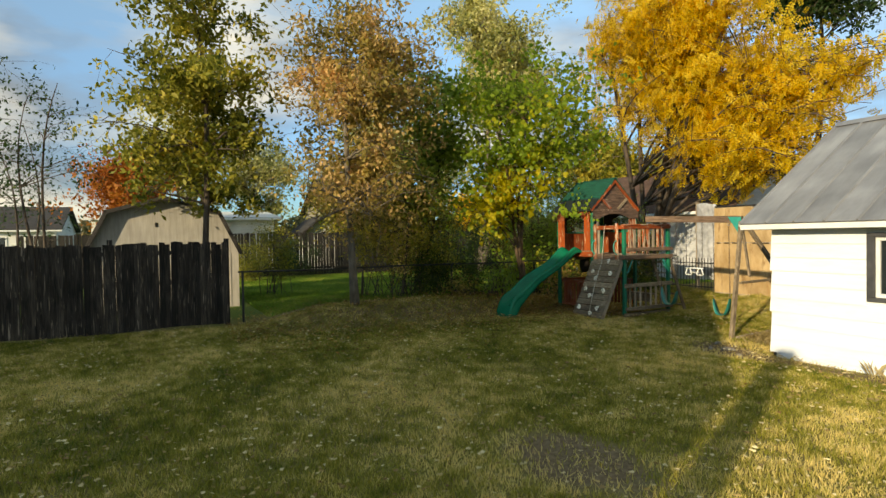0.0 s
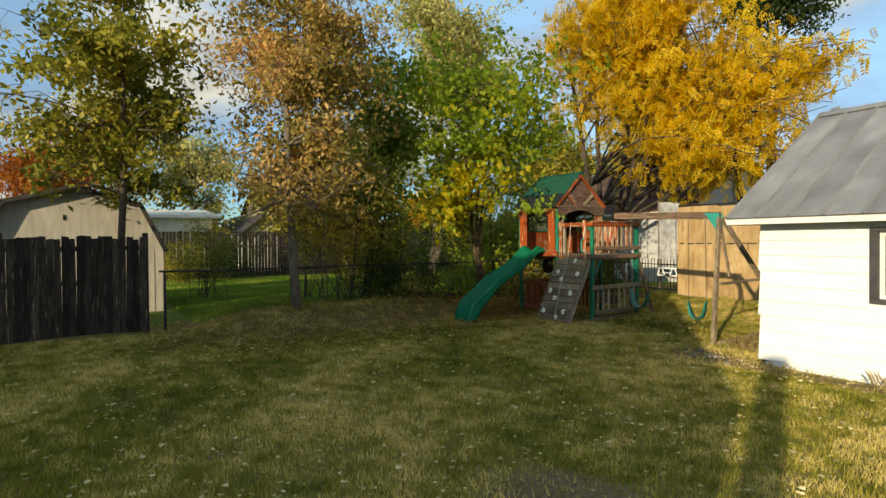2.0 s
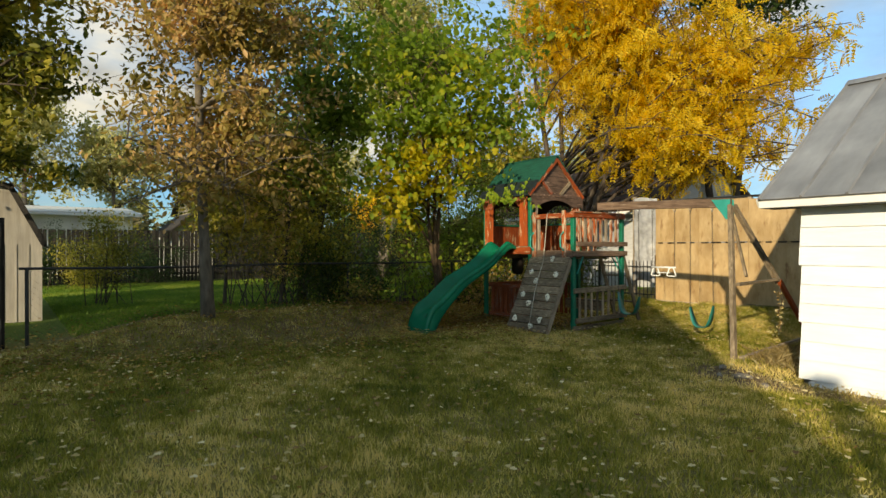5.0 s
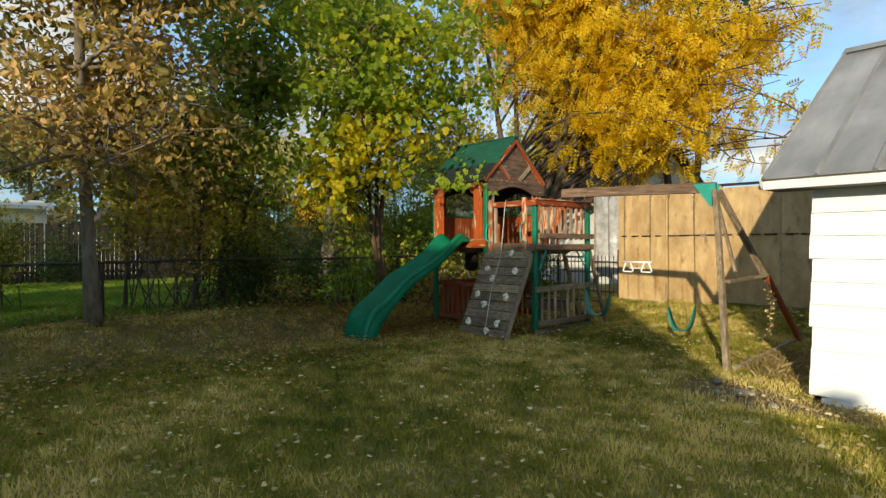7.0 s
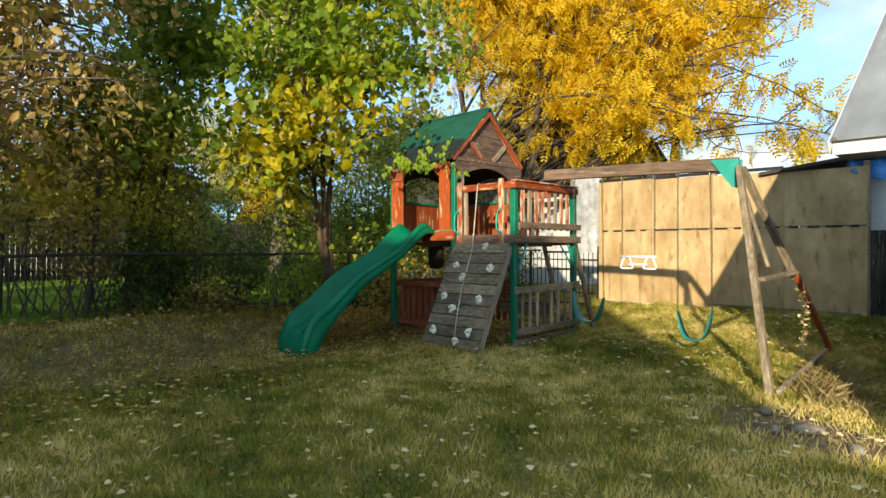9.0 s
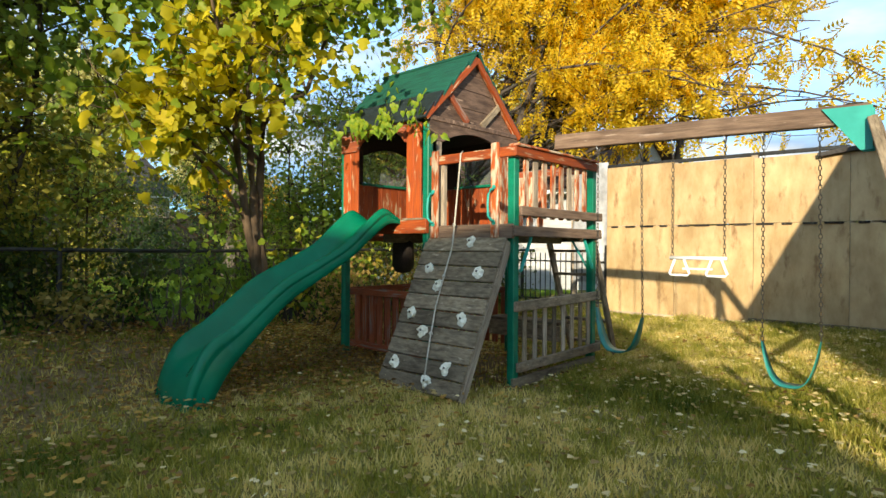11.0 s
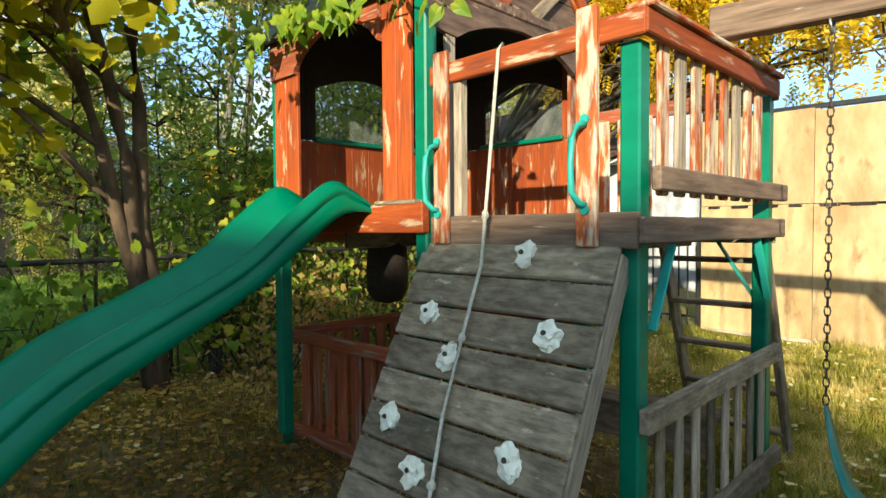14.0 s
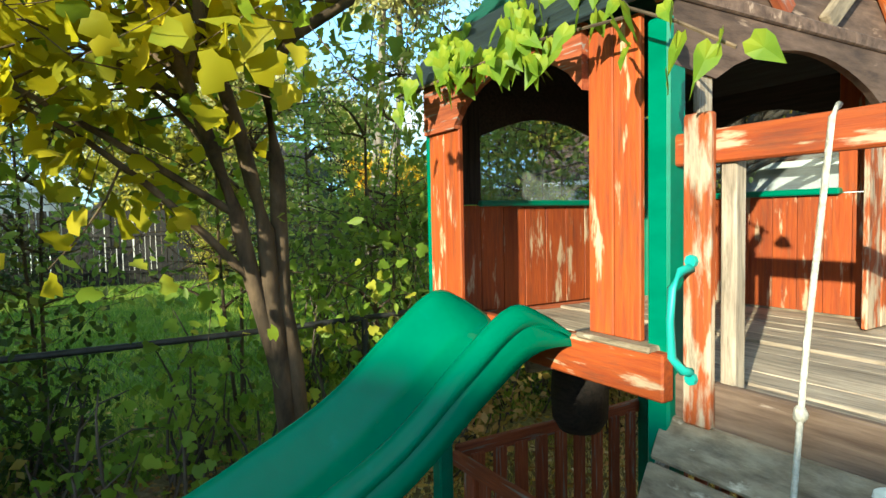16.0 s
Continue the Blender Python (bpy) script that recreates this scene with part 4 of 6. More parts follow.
        board("rafter", (-2.42, ymid, 3.30), (-2.42, low.y - s * 0.02, low.z - 0.005), 0.03, 0.06, M_GREY, playset, up=normal)
    board("ridge_plank", (-2.46, ymid, 3.372), (-0.94, ymid, 3.372), 0.10, 0.03, M_SHINGLE, playset)


build_cabin()


# ---- lower storey ----
def build_lower():
    # grey picket panel on the balcony's side
    board("lower_rail", (0.055, -0.06, 0.745), (0.055, 1.45, 0.765), 0.04, 0.09, M_GREY, playset)
    board("lower_rail", (0.055, -0.02, 0.20), (0.055, 1.47, 0.22), 0.04, 0.085, M_GREY, playset)
    board("lower_rail", (0.02, -0.05, 0.06), (0.02, 1.42, 0.08), 0.04, 0.09, M_GREY, playset)
    for i in range(8):
        y = 0.12 + i * 0.165
        board("slat", (0.03, y, 0.20), (0.03, y, 0.72), 0.02, 0.062, M_PALE if i % 3 else M_GREY, playset, up=(0, 1, 0))
    # red picket panels under the cabin
    board("lower_rail", (-2.30, -0.03, 0.755), (-1.08, -0.03, 0.765), 0.035, 0.075, M_REDD, playset)
    board("lower_rail", (-2.30, -0.03, 0.16), (-1.08, -0.03, 0.16), 0.035, 0.075, M_REDD, playset)
    for i in range(9):
        x = -2.20 + i * 0.13
        board("slat", (x, -0.01, 0.14), (x, -0.01, 0.74), 0.02, 0.085, M_REDD, playset, up=(1, 0, 0))
    board("lower_rail", (-2.34, 0.0, 0.76), (-2.34, 1.36, 0.76), 0.035, 0.075, M_REDD, playset)
    board("lower_rail", (-2.30, 1.41, 0.76), (-1.06, 1.41, 0.76), 0.035, 0.075, M_REDD, playset)
    for i in range(9):
        board("slat", (-2.32, 0.12 + i * 0.14, 0.12), (-2.32, 0.12 + i * 0.14, 0.74), 0.02, 0.085, M_REDD, playset, up=(0, 1, 0))
        board("slat", (-2.20 + i * 0.13, 1.39, 0.12), (-2.20 + i * 0.13, 1.39, 0.74), 0.02, 0.085, M_REDD, playset, up=(1, 0, 0))
    # a low bench under the balcony
    board("bench_board", (-0.95, 0.95, 0.50), (-0.05, 0.95, 0.50), 0.24, 0.03, M_GREY, playset)
    board("bench_board", (-0.95, 0.85, 0.40), (-0.05, 0.85, 0.40), 0.03, 0.16, M_GREY, playset)
    # knee braces of painted steel
    for p0, p1 in (((0.03, 0.05, 1.05), (0.03, 0.22, 1.37)), ((0.03, 1.36, 1.05), (0.03, 1.18, 1.37)), ((-0.05, 0.0, 1.05), (-0.24, 0.0, 1.35)), ((-0.05, 1.40, 1.05), (-0.24, 1.40, 1.35))):
        board("knee_brace", p0, p1, 0.035, 0.012, M_TEAL, playset, up=(0, 0, 1), bevel=0.003)
    # ladder at the back of the balcony
    for x in (-0.58, -0.02):
        board("ladder_rail", (x, 2.0, ground_z(x, 2.0)), (x, 1.44, 1.42), 0.035, 0.085, M_GREY, playset, up=(0, 1, 0.4))
    for i in range(5):
        f = (i + 0.7) / 5.4
        board("rung", (-0.58, 2.0 - 0.56 * f, 1.42 * f), (-0.02, 2.0 - 0.56 * f, 1.42 * f), 0.09, 0.03, M_GREY, playset)


build_lower()


# ---- climbing wall ----
def build_climb():
    top, foot = Vector((0, -0.085, 1.36)), Vector((0, -0.735, 0.02))
    d = (foot - top).normalized()
    nrm = Vector((1, 0, 0)).cross(d)
    if nrm.y > 0:
        nrm = -nrm
    length = (foot - top).length
    n = 10
    w = length / n
    rng = random.Random(11)
    for k in range(n):
        c = top + d * (w * (k + 0.5)) + nrm * rng.uniform(-0.003, 0.003)
        board("climbing_board", (-1.01 + rng.uniform(-0.004, 0.004), c.y, c.z), (-0.015, c.y, c.z), w - 0.010, 0.026, M_GREY, playset, up=nrm, bevel=0.007)
    for x in (-0.99, -0.03):
        board("stringer", Vector((x, 0, 0)) + top - nrm * 0.055 + d * 0.02, Vector((x, 0, 0)) + foot - nrm * 0.055, 0.035, 0.085, M_PALE, playset, up=nrm)
    # holds: lumpy cast grips
    grips = ((-0.407, 0.035), (-0.82, 0.225), (-0.208, 0.24), (-0.635, 0.335), (-0.855, 0.535), (-0.227, 0.54), (-0.64, 0.64), (-0.86, 0.85), (-0.232, 0.84), (-0.41, 0.93))
    for i, (x, s) in enumerate(grips):
        r2 = random.Random(30 + i)
        bm = bmesh.new()
        bmesh.ops.create_icosphere(bm, subdivisions=3, radius=0.053)
        off = Vector((r2.random() * 9, r2.random() * 9, r2.random() * 9))
        for v in bm.verts:
            k = 1 + 0.70 * noise.noise(v.co * 24 + off) + 0.32 * noise.noise(v.co * 62 + off)
            v.co = Vector((v.co.x * k, v.co.y * k * 0.9, max(-0.005, v.co.z * 0.55 * k)))
        c = top + d * (length * s) + nrm * 0.016
        m = Matrix((Vector((1, 0, 0)), nrm.cross(Vector((1, 0, 0))), nrm)).transposed().to_4x4()
        m.translation = (x, c.y, c.z)
        h = part("climbing_hold", bm, M_HOLD, playset, "white lumpy climbing hold", m=m @ pose(0, 0, 0, 0, 0, r2.uniform(0, 360)), smooth=False)
        part("bolt", tube_bm([(0, 0, 0.026), (0, 0, 0.034)], 0.010, 8), M_STEEL, h, m=m)
    # rope with knots, from the handrail down the wall
    a = Vector((-0.555, -0.105, 2.15))
    pts = [a + Vector((0, 0.03, 0.03)), a]
    stops = [Vector((-0.591, -0.115, 1.634)), Vector((-0.59, -0.165, 1.27)), Vector((-0.578, -0.28, 1.03)), Vector((-0.555, -0.425, 0.72)), Vector((-0.50, -0.555, 0.442)), Vector((-0.43, -0.69, 0.15))]
    pts += [s + nrm * 0.012 for s in stops]
    rope = part("climbing_rope", tube_bm(pts, 0.0075, 8), M_ROPE, playset, "pale knotted climbing rope", smooth=True)
    for kx in (0.24, 0.52, 0.80):
        i = kx * (len(pts) - 2) + 1
        j = int(i)
        p = pts[j].lerp(pts[min(j + 1, len(pts) - 1)], i - j)
        bm = bmesh.new()
        bmesh.ops.create_icosphere(bm, subdivisions=2, radius=0.017)
        for v in bm.verts:
            v.co *= 1 + 0.25 * noise.noise(v.co * 60 + p)
            v.co.z *= 1.2
        part("knot", bm, M_ROPE, rope, m=Matrix.Translation(p), smooth=True)


build_climb()


# ---- slide ----
def build_slide():
    # the rim of the side walls, the bed and the foot of the outer skirt, as (y, z) from the deck to the ground
    rim = [(0.02, 1.49), (-0.12, 1.53), (-0.25, 1.61), (-0.38, 1.645), (-0.58, 1.50), (-0.82, 1.30), (-1.15, 1.13), (-1.48, 0.975), (-1.74, 0.78), (-1.95, 0.615),
           (-2.11, 0.525), (-2.21, 0.43), (-2.28, 0.29), (-2.33, 0.14), (-2.36, -0.02)]
    bed = [(0.02, 1.47), (-0.10, 1.475), (-0.20, 1.465), (-0.34, 1.42), (-0.52, 1.29), (-0.78, 1.09), (-1.10, 0.91), (-1.44, 0.70), (-1.69, 0.52), (-1.90, 0.39),
           (-2.07, 0.32), (-2.19, 0.275), (-2.28, 0.21), (-2.35, 0.10), (-2.39, -0.02)]
    skirt = [(0.02, 1.455), (-0.06, 1.455), (-0.17, 1.445), (-0.31, 1.395), (-0.49, 1.28), (-0.77, 1.08), (-1.09, 0.895), (-1.43, 0.69), (-1.67, 0.51), (-1.86, 0.37),
             (-2.00, 0.27), (-2.10, 0.18), (-2.17, 0.09), (-2.21, 0.0), (-2.22, -0.03)]
    count = 72

    def cr(arr, t, k):
        i = min(int(t), len(arr) - 2)
        f = t - i
        p0, p1, p2, p3 = arr[max(i - 1, 0)][k], arr[i][k], arr[i + 1][k], arr[min(i + 2, len(arr) - 1)][k]
        return 0.5 * (2 * p1 + (p2 - p0) * f + (2 * p0 - 5 * p1 + 4 * p2 - p3) * f * f + (3 * p1 - p0 - 3 * p2 + p3) * f ** 3)

    # across: offset, share of the wall's height (1 rim, 0 bed) or, below, share of the skirt
    half = [(0.0, -0.03), (0.045, -0.02), (0.09, 0.0), (0.125, 0.06), (0.150, 0.20), (0.178, 0.45), (0.204, 0.72), (0.228, 0.93), (0.250, 1.0), (0.268, 0.97), (0.280, 0.86)]
    outer = [(0.288, 0.12), (0.290, 0.22), (0.278, 0.28), (0.282, 0.36), (0.290, 0.70), (0.294, 1.0)]
    bm = bmesh.new()
    rows = []
    cx = -1.625
    for k in range(count):
        t = (len(rim) - 1) * k / (count - 1)
        r, b, s = (Vector((0, cr(a, t, 0), cr(a, t, 1))) for a in (rim, bed, skirt))
        b, s = r.lerp(b, 0.74), r.lerp(s, 0.62 + 0.78 * smooth01(0.45, 1.0, k / (count - 1)))
        edge = b.lerp(r, 0.86)
        row = {}
        for sgn in (-1, 1):
            for i, (u, f) in enumerate(half):
                if i or sgn > 0:
                    row[sgn * (i + 0)] = bm.verts.new(b + (r - b) * f + Vector((cx + sgn * u, 0, 0)))
            for i, (u, f) in enumerate(outer):
                row[sgn * (len(half) + i)] = bm.verts.new(edge.lerp(s, f) + Vector((cx + sgn * u, 0, 0)))
        rows.append([row[q] for q in sorted(row)])
    for a, b in zip(rows, rows[1:]):
        for i in range(len(a) - 1):
            bm.faces.new((a[i], a[i + 1], b[i + 1], b[i]))
    ob = part("slide", bm, M_SLIDE, playset, "glossy green plastic wave slide", smooth=True)
    solid = ob.modifiers.new("thickness", "SOLIDIFY")
    solid.thickness, solid.offset = 0.008, -1
    return ob


build_slide()


# ---- swing beam and swings ----
def chain_bm(p0, p1, link=0.045):
    """A chain of alternately turned oval links between two points."""
    a, b = Vector(p0), Vector(p1)
    n = max(2, int((b - a).length / (link * 0.78)))
    m, _ = along(a, b)
    bm = bmesh.new()
    for k in range(n):
        c = a.lerp(b, (k + 0.5) / n)
        turn = Matrix.Rotation(math.radians(90 * (k % 2)), 4, "X")
        pts = []
        for j in range(9):
            t = 2 * math.pi * j / 8
            pts.append(c + (m.to_3x3() @ turn.to_3x3() @ Vector((0.5 * link * math.cos(t), 0.011 * math.sin(t), 0))))
        tube_bm(pts, 0.0032, 4, False, bm)
    return bm


def build_swings():
    by = 0.72
    board("swing_beam", (-0.02, by, 2.305), (2.50, by, 2.215), 0.09, 0.14, M_BEAM, playset, label="long brown weathered swing beam")
    board("beam_brace", (0.03, 0.3, 2.13), (0.03, 1.1, 2.13), 0.06, 0.05, M_GREY, playset)
    top = Vector((2.47, by, 2.17))
    front, back = Vector((3.15, -0.47, -0.05)), Vector((3.08, 2.20, 0.0))
    board("swing_leg", top + Vector((0.05, -0.05, 0)), front, 0.085, 0.06, M_GREY, playset, up=(1, 0, 0.2), label="grey weathered swing leg")
    board("swing_leg", top + Vector((0.05, 0.05, 0)), top.lerp(back, 0.56) + Vector((0.02, 0.02, 0)), 0.09, 0.065, M_GREY, playset, up=(1, 0, 0.2), label="weathered upper swing leg")
    board("swing_leg", top.lerp(back, 0.54) + Vector((0.05, 0.02, 0)), back, 0.10, 0.05, M_RED, playset, up=(1, 0, 0.2), label="orange stained swing leg")
    board("leg_brace", top.lerp(front, 0.53) + Vector((0.06, 0.04, 0)), top.lerp(back, 0.53) + Vector((0.06, -0.04, 0)), 0.09, 0.04, M_GREY, playset)
    board("leg_brace", top + Vector((0.06, -0.02, -0.15)), (2.88, 0.42, 1.10), 0.06, 0.035, M_GREY, playset, up=(1, 0, 0))
    board("ground_board", front + Vector((0.03, 0.1, 0.06)), back + Vector((-0.05, 0, 0.06)), 0.045, 0.10, M_PALE, playset)
    bracket = prism_bm([(2.22, 2.275), (2.52, 2.265), (2.52, 1.96), (2.45, 1.96)], 0.012, "y")
    part("corner_bracket", bracket, M_TEAL, playset, "green triangular bracket", m=pose(0, by - 0.055, 0))
    part("corner_bracket", prism_bm([(2.22, 2.275), (2.52, 2.265), (2.52, 1.96), (2.45, 1.96)], 0.012, "y"), M_TEAL, playset, m=pose(0, by + 0.055, 0))
    # hangers
    for x in (0.43, 0.85, 1.13, 1.55, 1.83, 2.20):
        part("swing_hanger", tube_bm([(x, by + u, 2.305 - 0.0417 * x - w) for u, w in ((-0.03, 0.065), (-0.02, 0.105), (0, 0.12), (0.02, 0.105), (0.03, 0.065))], 0.007, 6), M_ZINC, playset, smooth=True)
    # belt swings
    for xa, xb, zl, zr, low in ((0.43, 0.87, 0.72, 0.66, 0.34), (1.83, 2.22, 0.56, 0.60, 0.25)):
        s = part("swing", belt_bm(xa, xb, by, zl, zr, low), M_BELT, playset, "green sagging belt swing on chains", smooth=True)
        for x, z, xt in ((xa, zl, xa + 0.0), (xb, zr, xb - 0.02)):
            part("chain", chain_bm((x, by, z), (xt, by, 2.185 - 0.0417 * xt)), M_STEEL, s)
    # trapeze bar with rings
    t = part("trapeze", tube_bm([(1.11, by, 1.19), (1.57, by, 1.19)], 0.015, 8), M_WHITEP, playset, "white trapeze bar with triangular grips", smooth=True)
    for x in (1.19, 1.49):
        pts = [(x - 0.035, by, 1.185), (x - 0.085, by, 1.06), (x - 0.07, by, 1.045), (x + 0.07, by, 1.045), (x + 0.085, by, 1.06), (x + 0.035, by, 1.185)]
        part("ring", tube_bm(pts, 0.011, 6), M_WHITEP, t, smooth=True)
    part("crossbar", tube_bm([(1.22, by, 1.10), (1.46, by, 1.10)], 0.009, 6), M_WHITEP, t)
    for x in (1.13, 1.55):
        part("chain", chain_bm((x, by, 1.20), (x, by, 2.185 - 0.0417 * x)), M_STEEL, t)


def belt_bm(xa, xb, y, zl, zr, low):
    """A limp belt seat, hanging in a U between its two ends."""
    bm = bmesh.new()
    rows = []
    for k in range(15):
        f = k / 14
        u = 2 * f - 1
        x = xa + (xb - xa) * (0.5 + 0.5 * math.copysign(abs(u) ** 0.75, u))
        z = low + ((zl if u < 0 else zr) - low) * abs(u) ** 2.6
        w = 0.075 * (1 - 0.55 * abs(u) ** 6)
        rows.append([bm.verts.new((x, y - w, z)), bm.verts.new((x, y + w, z)), bm.verts.new((x, y + w, z - 0.012)), bm.verts.new((x, y - w, z - 0.012))])
    for a, b in zip(rows, rows[1:]):
        for i in range(4):
            bm.faces.new((a[i], a[(i + 1) % 4], b[(i + 1) % 4], b[i]))
    bm.faces.new(rows[0][::-1])
    bm.faces.new(rows[-1])
    bmesh.ops.recalc_face_normals(bm, faces=bm.faces[:])
    return bm


build_swings()


def build_bag():
    """A dark bag that hangs under the cabin floor."""
    prof = [(0.02, 0.0), (0.09, 0.02), (0.125, 0.08), (0.13, 0.2), (0.12, 0.34), (0.08, 0.40), (0.02, 0.42)]
    bm = bmesh.new()
    rings = []
    for r, z in prof:
        rings.append([bm.verts.new((-1.78 + r * math.cos(k * math.pi / 6), 0.31 + r * math.sin(k * math.pi / 6), 0.97 + z)) for k in range(12)])
    for a, b in zip(rings, rings[1:]):
        for k in range(12):
            bm.faces.new((a[k], a[(k + 1) % 12], b[(k + 1) % 12], b[k]))
    bm.faces.new(rings[0][::-1])
    bm.faces.new(rings[-1])
    part("hanging_bag", bm, M_SHADEBROWN, playset, "dark brown bag hung under the cabin", smooth=True)


build_bag()


# ---- neighbouring buildings ----
def build_shed():
    s = thing("gambrel_shed", "cream wooden shed with a dark gambrel roof", "shed", at=(-7, -9.5, 0.1))
    y0, y1, x0, x1 = -11.40, -7.68, -7.0, -10.6
    prof = [(y0, 0.1), (y1, 0.1), (y1, 1.62), (-8.21, 2.72), (-9.54, 3.10), (-10.87, 2.72), (y0, 1.62)]
    part("wall", prism_bm(prof, abs(x1 - x0), "x"), M_SHED, s, m=pose((x0 + x1) / 2, 0, 0))
    top = prof[2:]
    for (ya, za), (yb, zb) in zip(top, top[1:]):
        out = Vector((0, (ya + yb) / 2 + 9.54, (za + zb) / 2 - 1.6)).normalized()
        a, b = Vector((x0 + 0.22, ya, za)) + out * 0.03, Vector((x0 + 0.22, yb, zb)) + out * 0.03
        mid = (a + b) / 2
        d = (b - a)
        nrm = Vector((1, 0, 0)).cross(d).normalized()
        if nrm.dot(out) < 0:
            nrm = -nrm
        board("roof", Vector((x0 + 0.20, mid.y, mid.z)), Vector((x1 - 0.2, mid.y, mid.z)), d.length + 0.12, 0.06, M_SHEDROOF, s, up=nrm)
        board("eave_trim", a + Vector((0, 0, -0.02)), b + Vector((0, 0, -0.02)), 0.05, 0.10, M_SHEDROOF, s, up=nrm)
    for i in range(18):
        y = y0 + 0.1 + i * 0.2
        part("batten", box_bm(0.012, 0.03, 1.5, 0.002, (x0 + 0.006, y, 0.87)), M_SHED, s)
    part("door_latch", box_bm(0.02, 0.05, 0.12, 0.004, (x0 + 0.012, -9.75, 2.4)), M_BLACKIRON, s)
    return s


def gable_house(name, label, x0, x1, y0, y1, zw, zr, wall, roof, along_x=True, windows=(), over=0.4):
    """A plain house: walls, a gable roof of two slabs, and windows given as (side, from, to, z0, z1)."""
    h = thing(name, label, "house", at=((x0 + x1) / 2, (y0 + y1) / 2, 0))
    if along_x:
        ym = (y0 + y1) / 2
        prof = [(y0, -0.2), (y1, -0.2), (y1, zw), (ym, zr), (y0, zw)]
        part("wall", prism_bm(prof, x1 - x0, "x"), wall, h, m=pose((x0 + x1) / 2, 0, 0))
    else:
        xm = (x0 + x1) / 2
        prof = [(x0, -0.2), (x1, -0.2), (x1, zw), (xm, zr), (x0, zw)]
        part("wall", prism_bm(prof, y1 - y0, "y"), wall, h, m=pose(0, (y0 + y1) / 2, 0))
    for s in (-1, 1):
        if along_x:
            e = y0 if s < 0 else y1
            k = (zr - zw) / abs(e - ym)
            lo, hi = Vector((0, e + s * over, zw - over * k + 0.03)), Vector((0, ym, zr + 0.06))
            d = (lo - hi)
            c = (lo + hi) / 2
            nrm = Vector((0, s * (zr - zw), abs(e - ym))).normalized()
            board("roof", (x0 - over, c.y, c.z), (x1 + over, c.y, c.z), d.length, 0.10, roof, h, up=nrm)
            board("gutter", (x0 - over, lo.y, lo.z - 0.05), (x1 + over, lo.y, lo.z - 0.05), 0.10, 0.11, M_WHITEP, h, label="white gutter")
        else:
            e = x0 if s < 0 else x1
            k = (zr - zw) / abs(e - xm)
            lo, hi = Vector((e + s * over, 0, zw - over * k + 0.03)), Vector((xm, 0, zr + 0.06))
            d = (lo - hi)
            c = (lo + hi) / 2
            nrm = Vector((s * (zr - zw), 0, abs(e - xm))).normalized()
            board("roof", (c.x, y0 - over, c.z), (c.x, y1 + over, c.z), d.length, 0.10, roof, h, up=nrm)
            board("gutter", (lo.x, y0 - over, lo.z - 0.05), (lo.x, y1 + over, lo.z - 0.05), 0.10, 0.11, M_WHITEP, h, label="white gutter")
    for side, a, b, c, d in windows:
        if side == "front":
            w = part("window", box_bm(b - a, 0.06, d - c, 0.005, ((a + b) / 2, y0, (c + d) / 2)), M_GLASS, h)
            for p, q, r, t in ((a - 0.08, b + 0.08, d, d + 0.08), (a - 0.08, b + 0.08, c - 0.08, c), (a - 0.08, a, c, d), (b, b + 0.08, c, d), ((a + b) / 2 - 0.025, (a + b) / 2 + 0.025, c, d)):
                part("window_frame", box_bm(q - p, 0.10, t - r, 0.005, ((p + q) / 2, y0, (r + t) / 2)), M_WHITEP, w)
        else:
            w = part("window", box_bm(0.06, b - a, d - c, 0.005, (x1, (a + b) / 2, (c + d) / 2)), M_GLASS, h)
            for p, q, r, t in ((a - 0.08, b + 0.08, d, d + 0.08), (a - 0.08, b + 0.08, c - 0.08, c), (a - 0.08, a, c, d), (b, b + 0.08, c, d), ((a + b) / 2 - 0.025, (a + b) / 2 + 0.025, c, d)):
                part("window_frame", box_bm(0.10, q - p, t - r, 0.005, (x1, (p + q) / 2, (r + t) / 2)), M_WHITEP, w)
    return h


shed = build_shed()
back_house = gable_house("house", "pale grey house with a brown shingle roof behind the yard", -13.5, -4.5, 9.4, 16.0, 3.0, 4.9, M_GREYWALL, M_BROWNROOF, True, ())
low_house = gable_house("house", "long low white house beyond the far fence", -36, -27, -12.8, -3.0, 3.3, 3.8, M_WHITEWALL, M_WHITEWALL, False, ())
gable_house("house", "cream two-storey house among the trees", -40, -31, 2.0, 9.5, 4.2, 6.6, M_BEIGE, M_SHEDROOF, False,
            (("end", 3.4, 4.4, 2.5, 4.0), ("end", 6.6, 7.6, 2.5, 4.0)))
gable_house("house", "small white shed with a grey gable roof", -28.2, -25.2, -1.6, 0.6, 2.4, 3.3, M_WHITEWALL, M_SHEDROOF, True, ())
gable_house("house", "white house far off behind the board fence", -52, -40, -26, -16, 3.0, 4.8, M_WHITEWALL, M_SHEDROOF, False, (("end", -23, -22, 1.2, 2.4), ("end", -20, -19, 1.2, 2.4)))
gable_house("house", "pale house with an orange-brown roof far behind", -24, -14, 26, 34, 3.2, 5.4, M_WHITEWALL, M_BROWNROOF, True, (("front", -21, -20, 1.2, 2.4), ("front", -17.5, -16.5, 1.2, 2.4)))


